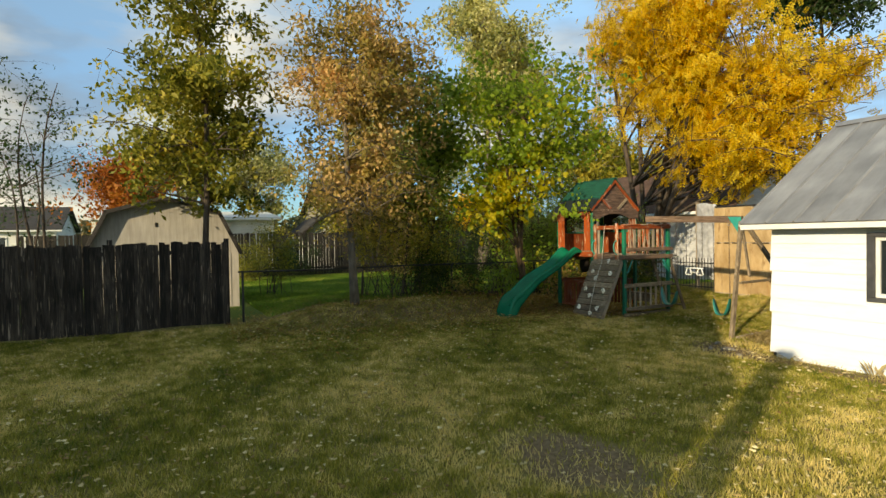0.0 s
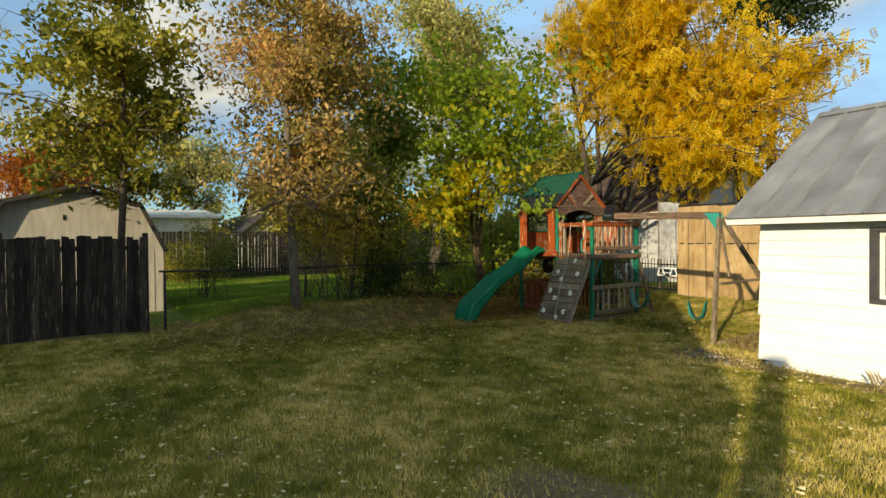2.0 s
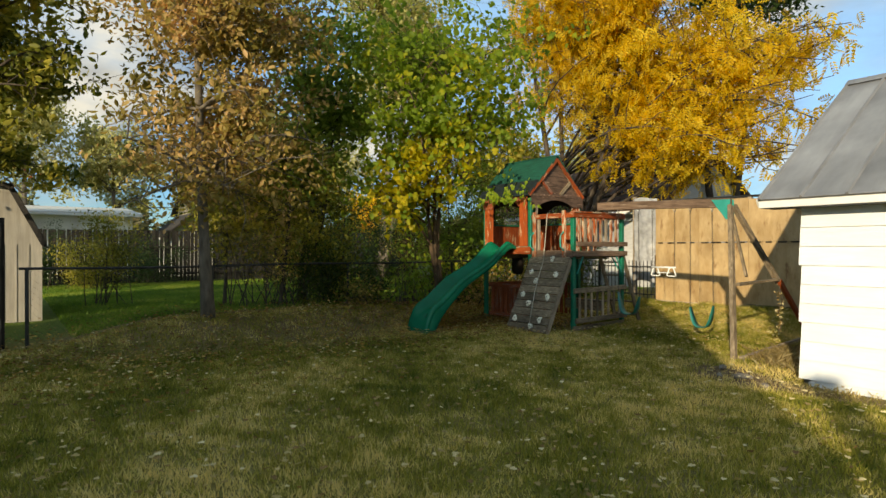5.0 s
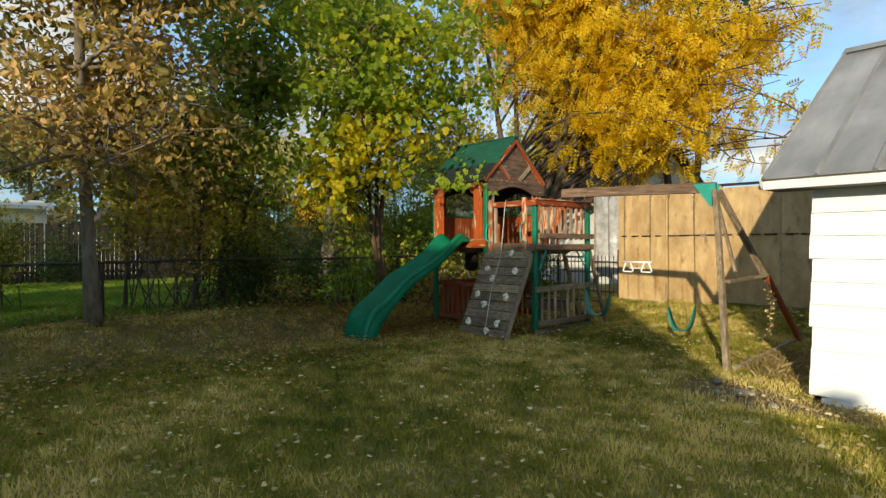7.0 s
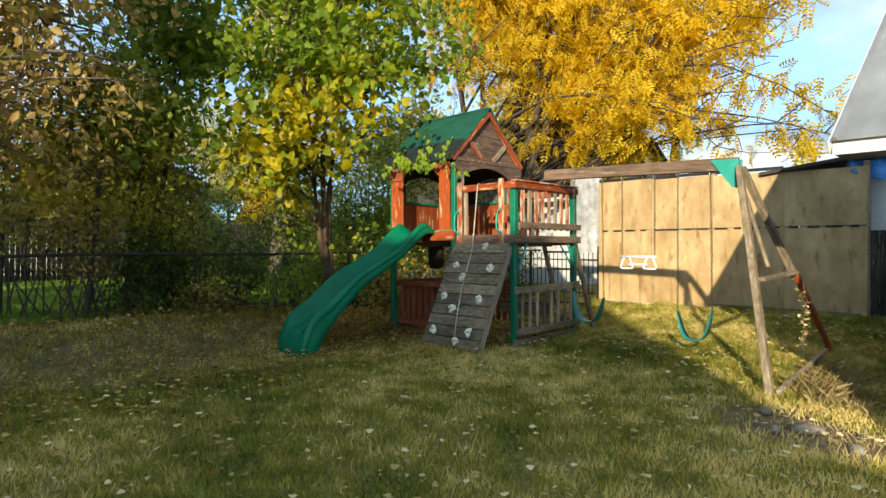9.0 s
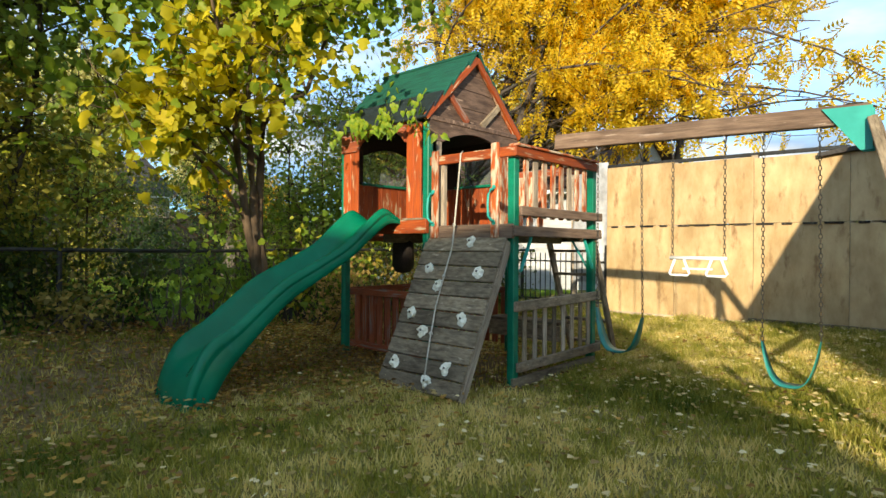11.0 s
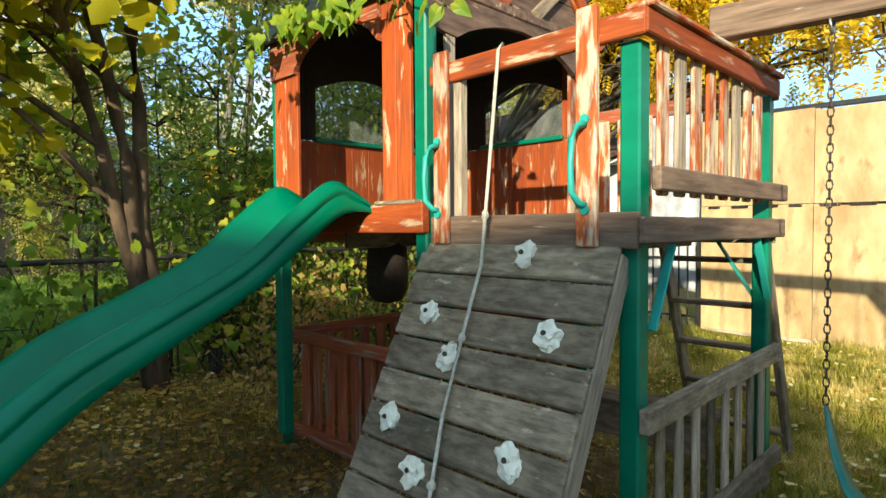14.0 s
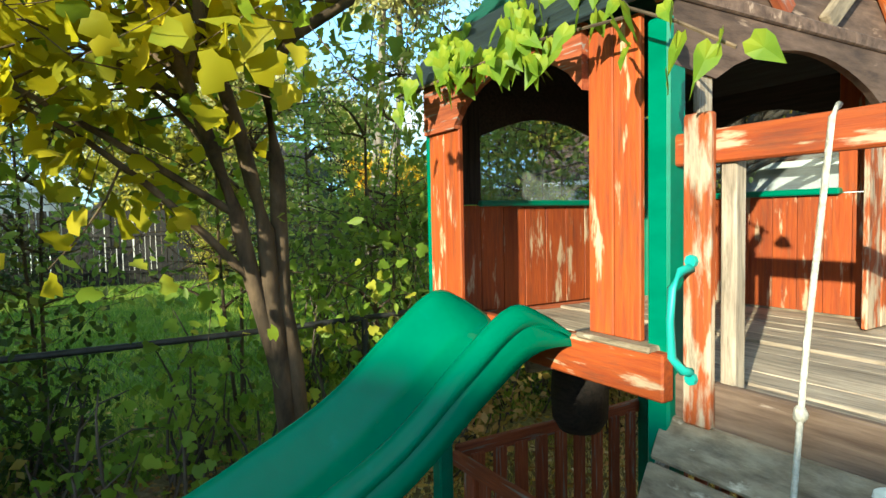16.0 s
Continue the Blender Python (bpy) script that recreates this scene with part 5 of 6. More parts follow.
# unseen house added behind the walk, shaped to shade the lawn from low sun
def build_shade_house():
    h = thing("house", "unseen house added to shade the lawn", "house", at=(8, -18, 0))
    fwd = Vector((-math.sin(SUN_AZ), math.cos(SUN_AZ), 0))
    right = Vector((fwd.y, -fwd.x, 0))
    back = 19.0
    rise = math.tan(SUN_EL) * back
    m = Matrix((right, fwd, Vector((0, 0, 1)))).transposed().to_4x4()
    m.translation = fwd * -(back + 3.0)
    ridge, eave = 1.50 + rise, -1.45 + rise
    prof = [(-9.6, -0.2), (3.08, -0.2), (3.08, eave), (0.95, ridge - 0.35), (0.2, ridge), (-2.6, ridge), (-3.3, ridge), (-6.0, ridge + 0.1), (-9.6, ridge - 0.2)]
    part("wall", prism_bm(prof, 6.0, "y"), M_WHITEWALL, h, m=m)
    part("roof_verge", prism_bm([(3.22, eave - 0.2), (0.95, ridge - 0.35), (0.2, ridge), (0.2, ridge + 0.08), (1.0, ridge - 0.26), (3.22, eave - 0.1)], 6.4, "y"), M_BROWNROOF, h, m=m)
    # unseen post added to cast the narrow dark band across the lawn
    p = fwd * -(back - 2) + right * 3.46
    t = thing("shade_post", "unseen square post that casts a shade band", "post", at=(p.x, p.y, 0))
    part("shaft", box_bm(0.25, 0.25, -1.25 + rise, 0.01, (p.x, p.y, (-1.25 + rise) / 2 - 0.05)), M_WHITEP, t)
    part("cap", box_bm(0.31, 0.31, 0.06, 0.01, (p.x, p.y, -1.25 + rise - 0.04)), M_WHITEP, t)


build_shade_house()


def build_far_fence():
    rng = random.Random(8)
    f = thing("far_fence", "grey wooden privacy fence at the end of the next yard", "fence", at=(-20, 0, 0))
    a, b = Vector((-20.5, -15, 0)), Vector((-19.0, 9, 0))
    d = (b - a).normalized()
    turn = math.degrees(math.atan2(d.y, d.x))
    meshes = []
    for k in range(8):
        me = bpy.data.meshes.new("picket")
        bm = picket_bm(0.135, 2.22, 0.02, rng)
        bm.to_mesh(me)
        bm.free()
        me.materials.append(M_FENCE2)
        meshes.append(me)
    for i in range(int((b - a).length / 0.15)):
        p = a + d * (0.15 * i)
        shared("picket", meshes[rng.randrange(8)], f, pose(p.x, p.y, 0.10, rng.uniform(-0.6, 0.6), rng.uniform(-0.8, 0.8), turn))
    for z in (0.5, 1.6):
        board("rail", a + Vector((0.05, 0, z)), b + Vector((0.05, 0, z)), 0.04, 0.09, M_FENCE2, f)


build_far_fence()


def build_iron_fence():
    f = thing("iron_fence", "black iron picket fence beside the plywood", "fence", at=(-3, 5.5, 0.1))
    for i in range(22):
        x = -1.98 - i * 0.115
        part("picket", tube_bm([(x, 5.5, 0.12), (x, 5.5, 1.18)], 0.011, 6), M_BLACKIRON, f)
    for z in (0.28, 1.02):
        board("rail", (-1.93, 5.5, z), (-4.5, 5.5, z), 0.025, 0.03, M_BLACKIRON, f)
    for x in (-1.95, -4.45):
        part("post", box_bm(0.05, 0.05, 1.25, 0.004, (x, 5.5, 0.7)), M_BLACKIRON, f)


build_iron_fence()


# ---- trees and plants ----
KITE = ([(0, -0.5, 0), (0.30, -0.05, 0.09), (0, 0.5, 0), (-0.30, -0.05, 0.09)], [(0, 1, 2), (0, 2, 3)])
BROAD = ([(0, -0.42, 0), (0.22, -0.46, 0.06), (0.50, -0.16, 0.12), (0.27, 0.06, 0.05), (0.34, 0.26, 0.10), (0, 0.58, -0.05), (-0.34, 0.26, 0.10), (-0.27, 0.06, 0.05),
          (-0.50, -0.16, 0.12), (-0.22, -0.46, 0.06)],
         [(0, 1, 2), (0, 2, 3), (0, 3, 5), (3, 4, 5), (0, 5, 7), (5, 6, 7), (0, 7, 8), (0, 8, 9)])


def pinnate(pairs=5):
    """A long leaf of paired narrow leaflets that hang from one rib."""
    v, f = [(0, -0.5, 0), (0, 0.5, -0.06)], []
    for k in range(pairs):
        y = -0.38 + 0.8 * k / (pairs - 1)
        reach = 0.30 * (1 - 0.45 * abs(k / (pairs - 1) - 0.4))
        for s in (-1, 1):
            i = len(v)
            v += [(0, y, 0), (s * reach * 0.55, y - 0.035, -0.02), (s * reach, y + 0.13, -0.09), (s * reach * 0.5, y + 0.12, -0.02)]
            f += [(i, i + 1, i + 2), (i, i + 2, i + 3)]
        f.append((0, 2 + 8 * k, 1))
    return v, f


PINNATE = pinnate()
OVAL = ([(0, -0.5, 0), (0.20, -0.22, 0.05), (0.24, 0.08, 0.07), (0, 0.55, -0.06), (-0.24, 0.08, 0.07), (-0.20, -0.22, 0.05)], [(0, 1, 2), (0, 2, 3), (0, 3, 4), (0, 4, 5)])


def leaves_mesh(name, centres, sizes, rng, mat, droop=0.3, shape=KITE):
    """Folded leaves of one outline, one at each centre, each turned its own way."""
    n = len(centres)
    d = rng.normal(size=(n, 3))
    d[:, 2] -= droop * 1.2
    d /= np.linalg.norm(d, axis=1)[:, None]
    side = np.cross(d, rng.normal(size=(n, 3)))
    side /= np.linalg.norm(side, axis=1)[:, None] + 1e-9
    up = np.cross(side, d)
    s = np.asarray(sizes)[:, None, None]
    form = np.array(shape[0])
    tri = np.array(shape[1])
    verts = centres[:, None, :] + s * (side[:, None] * form[None, :, :1] + d[:, None] * form[None, :, 1:2] + up[:, None] * form[None, :, 2:])
    k, f = len(form), len(tri)
    me = bpy.data.meshes.new(name)
    me.vertices.add(k * n)
    me.vertices.foreach_set("co", verts.astype(np.float32).ravel())
    loops = (np.arange(n)[:, None] * k + tri.ravel()[None]).ravel()
    me.loops.add(3 * f * n)
    me.loops.foreach_set("vertex_index", loops.astype(np.int32))
    me.polygons.add(f * n)
    me.polygons.foreach_set("loop_start", (np.arange(f * n) * 3).astype(np.int32))
    me.update(calc_edges=True)
    me.materials.append(mat)
    return me


def curve_points(a, b, rng, bend=0.12, n=5):
    a, b = np.array(a, float), np.array(b, float)
    length = np.linalg.norm(b - a)
    mid = rng.normal(size=3) * bend * length
    out = []
    for k in range(n):
        f = k / (n - 1)
        out.append(a + (b - a) * f + mid * math.sin(math.pi * f) + np.array([0, 0, 0.10 * length * math.sin(math.pi * f)]))
    return out


def tree(label, base, stems, regions, leaf_mat, seed, n_limbs=24, twigs=9, leaves=20000, leaf=0.11, clump=0.15, bark=None, radius=0.12,
         category="tree", droop=0.3, reach=0.75, shape=OVAL, low=0.4, stem_paths=(), turned=None, sparse=()):
    """A tree from base: stems to their tops, limbs that reach into the regions (centre, radii) of the crown, twigs on the limbs, and tight leaf clumps along the twigs."""
    rng = np.random.default_rng(seed)
    t = thing("tree", label, category, at=base)
    bm = bmesh.new()
    base = np.array(base, float)
    stem_pts = []
    for top in stems:
        pts = curve_points(base + np.array([0, 0, -0.1]), top, rng, 0.04, 9)
        rr = [radius * (1 - 0.80 * k / 8) for k in range(9)]
        rr[0] *= 1.35
        tube_bm(pts, rr, 9, True, bm)
        stem_pts.append((pts, rr))
    for path in stem_paths:
        rr = [radius * (1 - 0.78 * k / (len(path) - 1)) for k in range(len(path))]
        tube_bm(path, rr, 9, True, bm)
        stem_pts.append(([np.array(p, float) for p in path], rr))
    weights = np.array([r[1][0] * r[1][1] * r[1][2] for r in regions]) ** 0.75
    weights = weights / weights.sum()
    off = rng.uniform(0, 50, 3)
    tips, tipw = [], []
    full = np.random.default_rng(seed + 1000).uniform(0.25, 1.8, n_limbs)       # some boughs in full leaf, some half bare
    for i in range(n_limbs):
        pts, rr = stem_pts[i % len(stem_pts)]
        c, r = regions[rng.choice(len(regions), p=weights)]
        while True:
            v = rng.normal(size=3)
            v /= np.linalg.norm(v)
            q = rng.uniform(0.45, 1.0) * (1.0 + 0.35 * noise.noise(tuple(v * 1.7 + off)))
            target = np.array(c) + v * q * np.array(r)
            if target[2] > low + 0.3:
                break
        zs = [p[2] for p in pts]
        out = np.linalg.norm(target[:2] - base[:2])
        k = int(np.clip(np.searchsorted(zs, target[2] - 0.6 * out), 2, len(pts) - 1))
        limb = curve_points(pts[k], target, rng, 0.07, 7)
        r0 = max(0.014, rr[k] * 0.55)
        tube_bm(limb, [r0 * (1 - 0.85 * j / 6) for j in range(7)], 6, False, bm)
        for j in range(twigs):
            f = rng.uniform(0.30, 1.0) * 6
            a = int(min(f, 5))
            q = limb[a] + (limb[a + 1] - limb[a]) * (f - a)
            span = rng.normal(size=3) * np.array([1, 1, 0.7]) * reach * 0.75
            tw = curve_points(q, q + span, rng, 0.12, 4)
            tube_bm(tw, [r0 * 0.30, r0 * 0.22, r0 * 0.13, 0.003], 4, False, bm)
            for g2 in (0.45, 0.75, 1.0):
                tips.append(q + span * g2 + rng.normal(size=3) * clump * 0.6)
                tipw.append(rng.uniform(0.2, 1.8) * full[i])
    tips, tipw = np.array(tips), np.array(tipw)
    pick = rng.choice(len(tips), leaves, p=tipw / tipw.sum())
    pos = tips[pick] + rng.normal(size=(leaves, 3)) * clump * np.array([1, 1, 0.8])
    inside = (pos[:, 0] > -2.75) & (pos[:, 0] < 0.2) & (pos[:, 1] > -0.75) & (pos[:, 1] < 1.7) & (pos[:, 2] < 3.0)
    pos = pos[(pos[:, 2] > low) & ~inside]
    for x0, x1, z0, z1, share in sparse:        # stretches of the crown that have lost part of their leaves
        bare = (pos[:, 0] > x0) & (pos[:, 0] < x1) & (pos[:, 2] > z0) & (pos[:, 2] < z1)
        pos = pos[~bare | (rng.random(len(pos)) > share)]
    part("trunk", bm, bark or M_BARK, t, smooth=True)
    groups = [(pos, leaf_mat)]
    if turned:      # (leaf material, (centre, radius), ...): boughs that have turned colour first
        far = np.zeros(len(pos), bool)
        for c, r in turned[1:]:
            far |= np.linalg.norm(pos - np.array(c), axis=1) + rng.normal(size=len(pos)) * 0.4 * r < r
        groups = [(pos[~far], leaf_mat), (pos[far], turned[0])]
    for p, mat in groups:
        ob = new("crown", leaves_mesh("crown", p, leaf * rng.uniform(0.6, 1.3, len(p)) * (1.3 if turned and mat is turned[0] else 1.0), rng, mat, droop, shape))
        adopt(ob, t)
    return t


g = ground_z
# behind the board fence
tree("olive-leaved maple behind the board fence", (-5.0, -8.8, 0.1), [(-5.1, -9.0, 8.6)],
     [((-5.0, -8.8, 5.0), (2.4, 2.6, 2.6)), ((-5.0, -8.9, 7.4), (1.9, 2.0, 2.2))], L_OLIVE, 1, 42, 9, 17000, 0.145, 0.15, radius=0.085, low=2.5)
# on the bank
tree("russet-brown young tree on the bank by the wire fence", (-3.25, -5.5, g(-3.25, -5.5)), [(-3.3, -5.5, 8.2)],
     [((-3.4, -5.4, 3.9), (2.2, 2.4, 2.3)), ((-3.4, -5.4, 6.4), (1.8, 2.0, 1.9))], L_BROWN, 2, 56, 9, 23000, 0.115, 0.15, radius=0.095, low=1.6, bark=M_BARK3, sparse=((-9, 0, 1.0, 3.4, 0.5),))
tree("yellow-green tree over the wire fence", (-4.9, -3.2, 0.3), [(-5.0, -3.1, 6.0), (-4.6, -2.7, 5.4)],
     [((-4.7, -2.7, 3.9), (1.4, 1.5, 2.2)), ((-4.6, -2.2, 5.6), (1.1, 1.3, 1.1))], L_SAPLING, 12, 34, 8, 5000, 0.11, 0.16, radius=0.055, low=2.4, shape=BROAD)
# several stems beside the playset
tree("green and yellow tree with several dark stems beside the playset", (-3.5, -0.45, g(-3.5, -0.45)), [],
     [((-3.5, -0.4, 5.0), (2.1, 2.7, 2.3)), ((-2.5, -0.7, 3.7), (1.0, 0.8, 0.8)), ((-3.3, -1.9, 3.2), (0.9, 0.9, 0.8)), ((-2.1, 0.4, 5.3), (1.3, 1.5, 1.4)), ((-3.4, -1.3, 3.1), (1.0, 1.2, 0.6))], L_GREEN, 3, 58, 8, 10500, 0.115, 0.17,
     bark=M_BARK2, radius=0.07, shape=BROAD, low=1.3, sparse=((-9, 0, 0, 2.4, 0.5), (-9, 0, 2.4, 3.8, 0.45), (-9, -2.8, 3.8, 5.5, 0.25)), turned=(L_TURNED, ((-2.45, -0.55, 3.3), 0.50), ((-3.0, -1.6, 2.75), 0.85)),
     stem_paths=([(-3.5, -0.45, 0.0), (-3.5, -0.51, 0.76), (-3.48, -0.60, 1.15), (-3.45, -0.72, 1.59), (-3.38, -0.81, 1.98), (-3.25, -0.94, 2.3), (-3.0, -1.10, 2.63), (-2.8, -1.24, 2.84), (-2.6, -1.5, 3.5), (-2.5, -1.8, 4.4)],
                 [(-3.5, -0.47, 0.0), (-3.48, -0.55, 0.9), (-3.45, -0.61, 1.4), (-3.42, -0.64, 1.88), (-3.32, -0.73, 2.16), (-3.15, -0.84, 2.46), (-2.95, -0.98, 2.74), (-2.8, -1.06, 2.87), (-2.6, -1.1, 3.7), (-2.6, -0.9, 5.0)],
                 [(-3.5, -0.42, 0.0), (-3.48, -0.48, 1.03), (-3.48, -0.54, 1.45), (-3.45, -0.55, 1.91), (-3.35, -0.58, 2.29), (-3.1, -0.70, 2.70), (-2.95, -0.58, 2.91), (-2.8, -0.32, 3.08), (-2.9, 0.1, 4.0), (-3.2, 0.5, 5.6)]))
# slim saplings that fill the gaps along the wire fence
for i, (x, y, h, n) in enumerate(((-4.25, 0.55, 3.6, 1500), (-4.7, 1.5, 4.2, 1800), (-4.5, -0.6, 3.2, 500), (-5.3, -1.9, 3.8, 600), (-5.4, 2.6, 4.4, 1700), (-6.2, 0.6, 4.0, 1200), (-4.15, 2.3, 3.3, 1500))):
    tree("slim green sapling with small leaves along the wire fence", (x, y, g(x, y)), [(x + 0.1, y - 0.1, h), (x - 0.2, y + 0.25, 0.85 * h)], [((x, y, 0.62 * h), (0.75, 0.85, 0.40 * h))],
         L_SAPLING, 300 + i, 20, 6, n, 0.085, 0.13, bark=M_BARK2, radius=0.018, reach=0.55, low=0.7)
for i, (x, y, h, n) in enumerate(((-4.2, -3.9, 4.2, 2600), (-4.7, -3.2, 3.6, 2200), (-5.1, -4.7, 3.8, 1800))):
    tree("young olive-leaved tree leaning over the wire fence", (x, y, g(x, y)), [(x - 0.1, y + 0.1, h)], [((x, y, 0.66 * h), (0.9, 1.0, 0.36 * h))],
         L_OLIVE, 330 + i, 20, 6, n, 0.10, 0.14, radius=0.034, reach=0.6, low=1.35)
# behind the plywood
tree("tall golden-yellow tree with several trunks behind the back fence", (-7.3, 8.2, 0.1), [(-9.0, 7.6, 10.6), (-2.6, 8.0, 7.4), (-7.4, 8.0, 11.4), (-5.2, 8.6, 10.8), (-6.2, 9.0, 11.0), (-4.0, 8.2, 8.6)],
     [((-6.0, 8.0, 8.6), (4.2, 2.8, 3.4)), ((-3.0, 8.0, 6.6), (2.6, 1.8, 2.0)), ((-0.8, 8.2, 6.2), (2.1, 1.6, 1.9)), ((0.4, 8.2, 6.8), (1.5, 1.3, 1.3)), ((-1.8, 7.6, 4.6), (1.7, 1.0, 0.9)), ((0.4, 7.4, 4.2), (1.5, 0.9, 0.9)), ((0.6, 7.4, 3.6), (2.2, 0.8, 0.5)), ((0.2, 7.8, 5.6), (1.3, 1.0, 1.0)), ((-4.5, 8.0, 11.0), (3.6, 2.4, 1.8))],
     L_YELLOW, 4, 150, 9, 17000, 0.36, 0.20, radius=0.13, reach=1.0, low=3.0, shape=PINNATE, droop=1.1,
     sparse=((-12, -4.2, 0, 7.4, 0.5), (-12, -5.0, 7.4, 14, 0.15)))
tree("dark green tall tree far behind the golden one", (-4.0, 12.8, 0), [(-4.0, 12.8, 12.0), (-3.2, 12.8, 11.2)], [((-2.7, 12.6, 11.2), (2.2, 1.8, 2.2))], L_DARK, 5, 34, 9, 13000, 0.17, 0.24, radius=0.16, reach=0.9, low=5.5)
tree("pale yellow-green tall tree behind the back yard", (-16.6, 5.7, 0), [(-16.6, 5.7, 14.0), (-17.2, 6.4, 13.0)], [((-16.6, 5.7, 11.3), (3.2, 3.2, 3.8)), ((-15.0, 7.4, 9.5), (2.2, 2.2, 2.8))], L_PALE, 6, 44, 9, 20000, 0.20, 0.24, radius=0.18, reach=1.0, low=5.5, bark=M_BARK3)


def far_tree(label, base, crown, mat, seed, leaves=9000, leaf=0.26, radius=0.18, n_limbs=26, bark=None):
    x, y, _ = base
    return tree(label, base, [(x, y, crown[0][2] + 0.6 * crown[1][2])], [crown], mat, seed, n_limbs, 7, leaves, leaf, 0.34, radius=radius, reach=1.1, low=1.2, bark=bark)


far_tree("low olive tree beyond the far fence", (-22.5, 0.5, 0), ((-22.5, 0.5, 4.0), (2.2, 2.6, 2.0)), L_OLIVE, 23, 8000, 0.2)
far_tree("low olive tree beside the cream house", (-24.5, 3.4, 0), ((-24.5, 3.4, 3.7), (2.2, 2.7, 2.3)), L_OLIVE, 24, 10000, 0.2)
far_tree("rounded orange maple far behind the shed", (-24, -10.8, 0), ((-24, -10.7, 5.0), (1.1, 1.25, 1.1)), L_ORANGE, 21, 12000, 0.2)
for i, (x, y, zc, r, mat, lab) in enumerate((
        (-38, -2.0, 7.6, 4.0, L_PALE, "pale yellow tree beyond the low white house"), (-36, -7.5, 8.5, 4.0, L_PALE, "pale yellow tree beyond the low white house"),
        (-27, 4.5, 7.5, 3.6, L_PALE, "pale tree beyond the far fence"), (-24, 10, 3.3, 1.3, L_YELLOW, "small golden tree beyond the far fence"),
        (-19, 15, 6.5, 3.8, L_OLIVE, "olive tree behind the next yard"), (-45, -30, 5.0, 3.5, L_BROWN, "russet tree far off"),
        (-17, 23, 7.5, 4.5, L_PALE, "pale tree far off"), (-38, 14, 8.0, 4.5, L_PALE, "pale tree far off"))):
    far_tree(lab, (x, y, 0), ((x, y, zc), (r, r, 0.8 * r)), mat, 40 + i, bark=M_BARK3)


def build_far_woods():
    """A ragged belt of distant autumn woods and hedges all along the skyline."""
    rng = np.random.default_rng(77)
    n = 26000
    a = rng.uniform(math.radians(88), math.radians(196), n)
    d = rng.uniform(62, 84, n)
    x, y = d * np.cos(a), d * np.sin(a)
    top = np.array([5.2 + 3.0 * noise.noise((u * 9, 0.0, 1.0)) + 2.0 * noise.noise((u * 31, 3.0, 1.0)) for u in a])
    z = top * rng.random(n) ** 0.7
    me = leaves_mesh("woods", np.stack([x, y, np.maximum(z, 0.2)], 1), rng.uniform(0.5, 1.1, n), rng, L_WOODS, 0.2, OVAL)
    tagged(new("woods", me), "distant belt of olive and brown autumn woods", "woods", kind="stuff")


build_far_woods()


def bare_tree(label, base, height, seed, leaves=1500, mat=L_DARK):
    x, y, _ = base
    return tree(label, base, [(x + 0.2, y + 0.3, height), (x - 0.3, y - 0.5, 0.9 * height)], [((x, y, 0.66 * height), (1.3, 1.5, 0.34 * height))], mat, seed, 16, 6, leaves, 0.10, 0.16, radius=0.045)


bare_tree("slender sparse tree behind the board fence", (-7.5, -12.2, 0.1), 6.0, 61, 700, L_DARK)
bare_tree("slender sparse tree behind the board fence", (-7.2, -13.4, 0.1), 6.6, 62, 1000, L_DARK)
bare_tree("slender sparse tree behind the board fence", (-11.0, -13.5, 0.1), 5.5, 63, 500, L_DARK)


def bush(label, centre, radii, mat, seed, leaves=5000, leaf=0.07, stems=16, shape=KITE):
    rng = np.random.default_rng(seed)
    c, r = np.array(centre, float), np.array(radii, float)
    b = thing("bush", label, "bush", at=(c[0], c[1], g(c[0], c[1])))
    bm = bmesh.new()
    tips = []
    for i in range(stems):
        z0 = ground_z(c[0], c[1])
        a = np.array([c[0] + rng.normal() * r[0] * 0.4, c[1] + rng.normal() * r[1] * 0.4, z0 - 0.03])
        v = rng.normal(size=3)
        v /= np.linalg.norm(v)
        e = c + v * r * rng.uniform(0.5, 1.0)
        e[2] = max(e[2], z0 + 0.2)
        pts = curve_points(a, e, rng, 0.1, 5)
        tube_bm(pts, [0.012, 0.010, 0.008, 0.006, 0.003], 4, False, bm)
        tips += [pts[2], pts[3], pts[4], e + rng.normal(size=3) * 0.2]
    tips = np.array(tips)
    pos = tips[rng.integers(0, len(tips), leaves)] + rng.normal(size=(leaves, 3)) * (0.13 + 0.05 * max(r)) * np.array([1, 1, 0.9])
    pos = pos[pos[:, 2] > 0.1]
    part("stem", bm, M_BARK, b)
    ob = new("foliage", leaves_mesh("foliage", pos, leaf * rng.uniform(0.6, 1.3, len(pos)), rng, mat, 0.3, shape))
    adopt(ob, b)
    return b


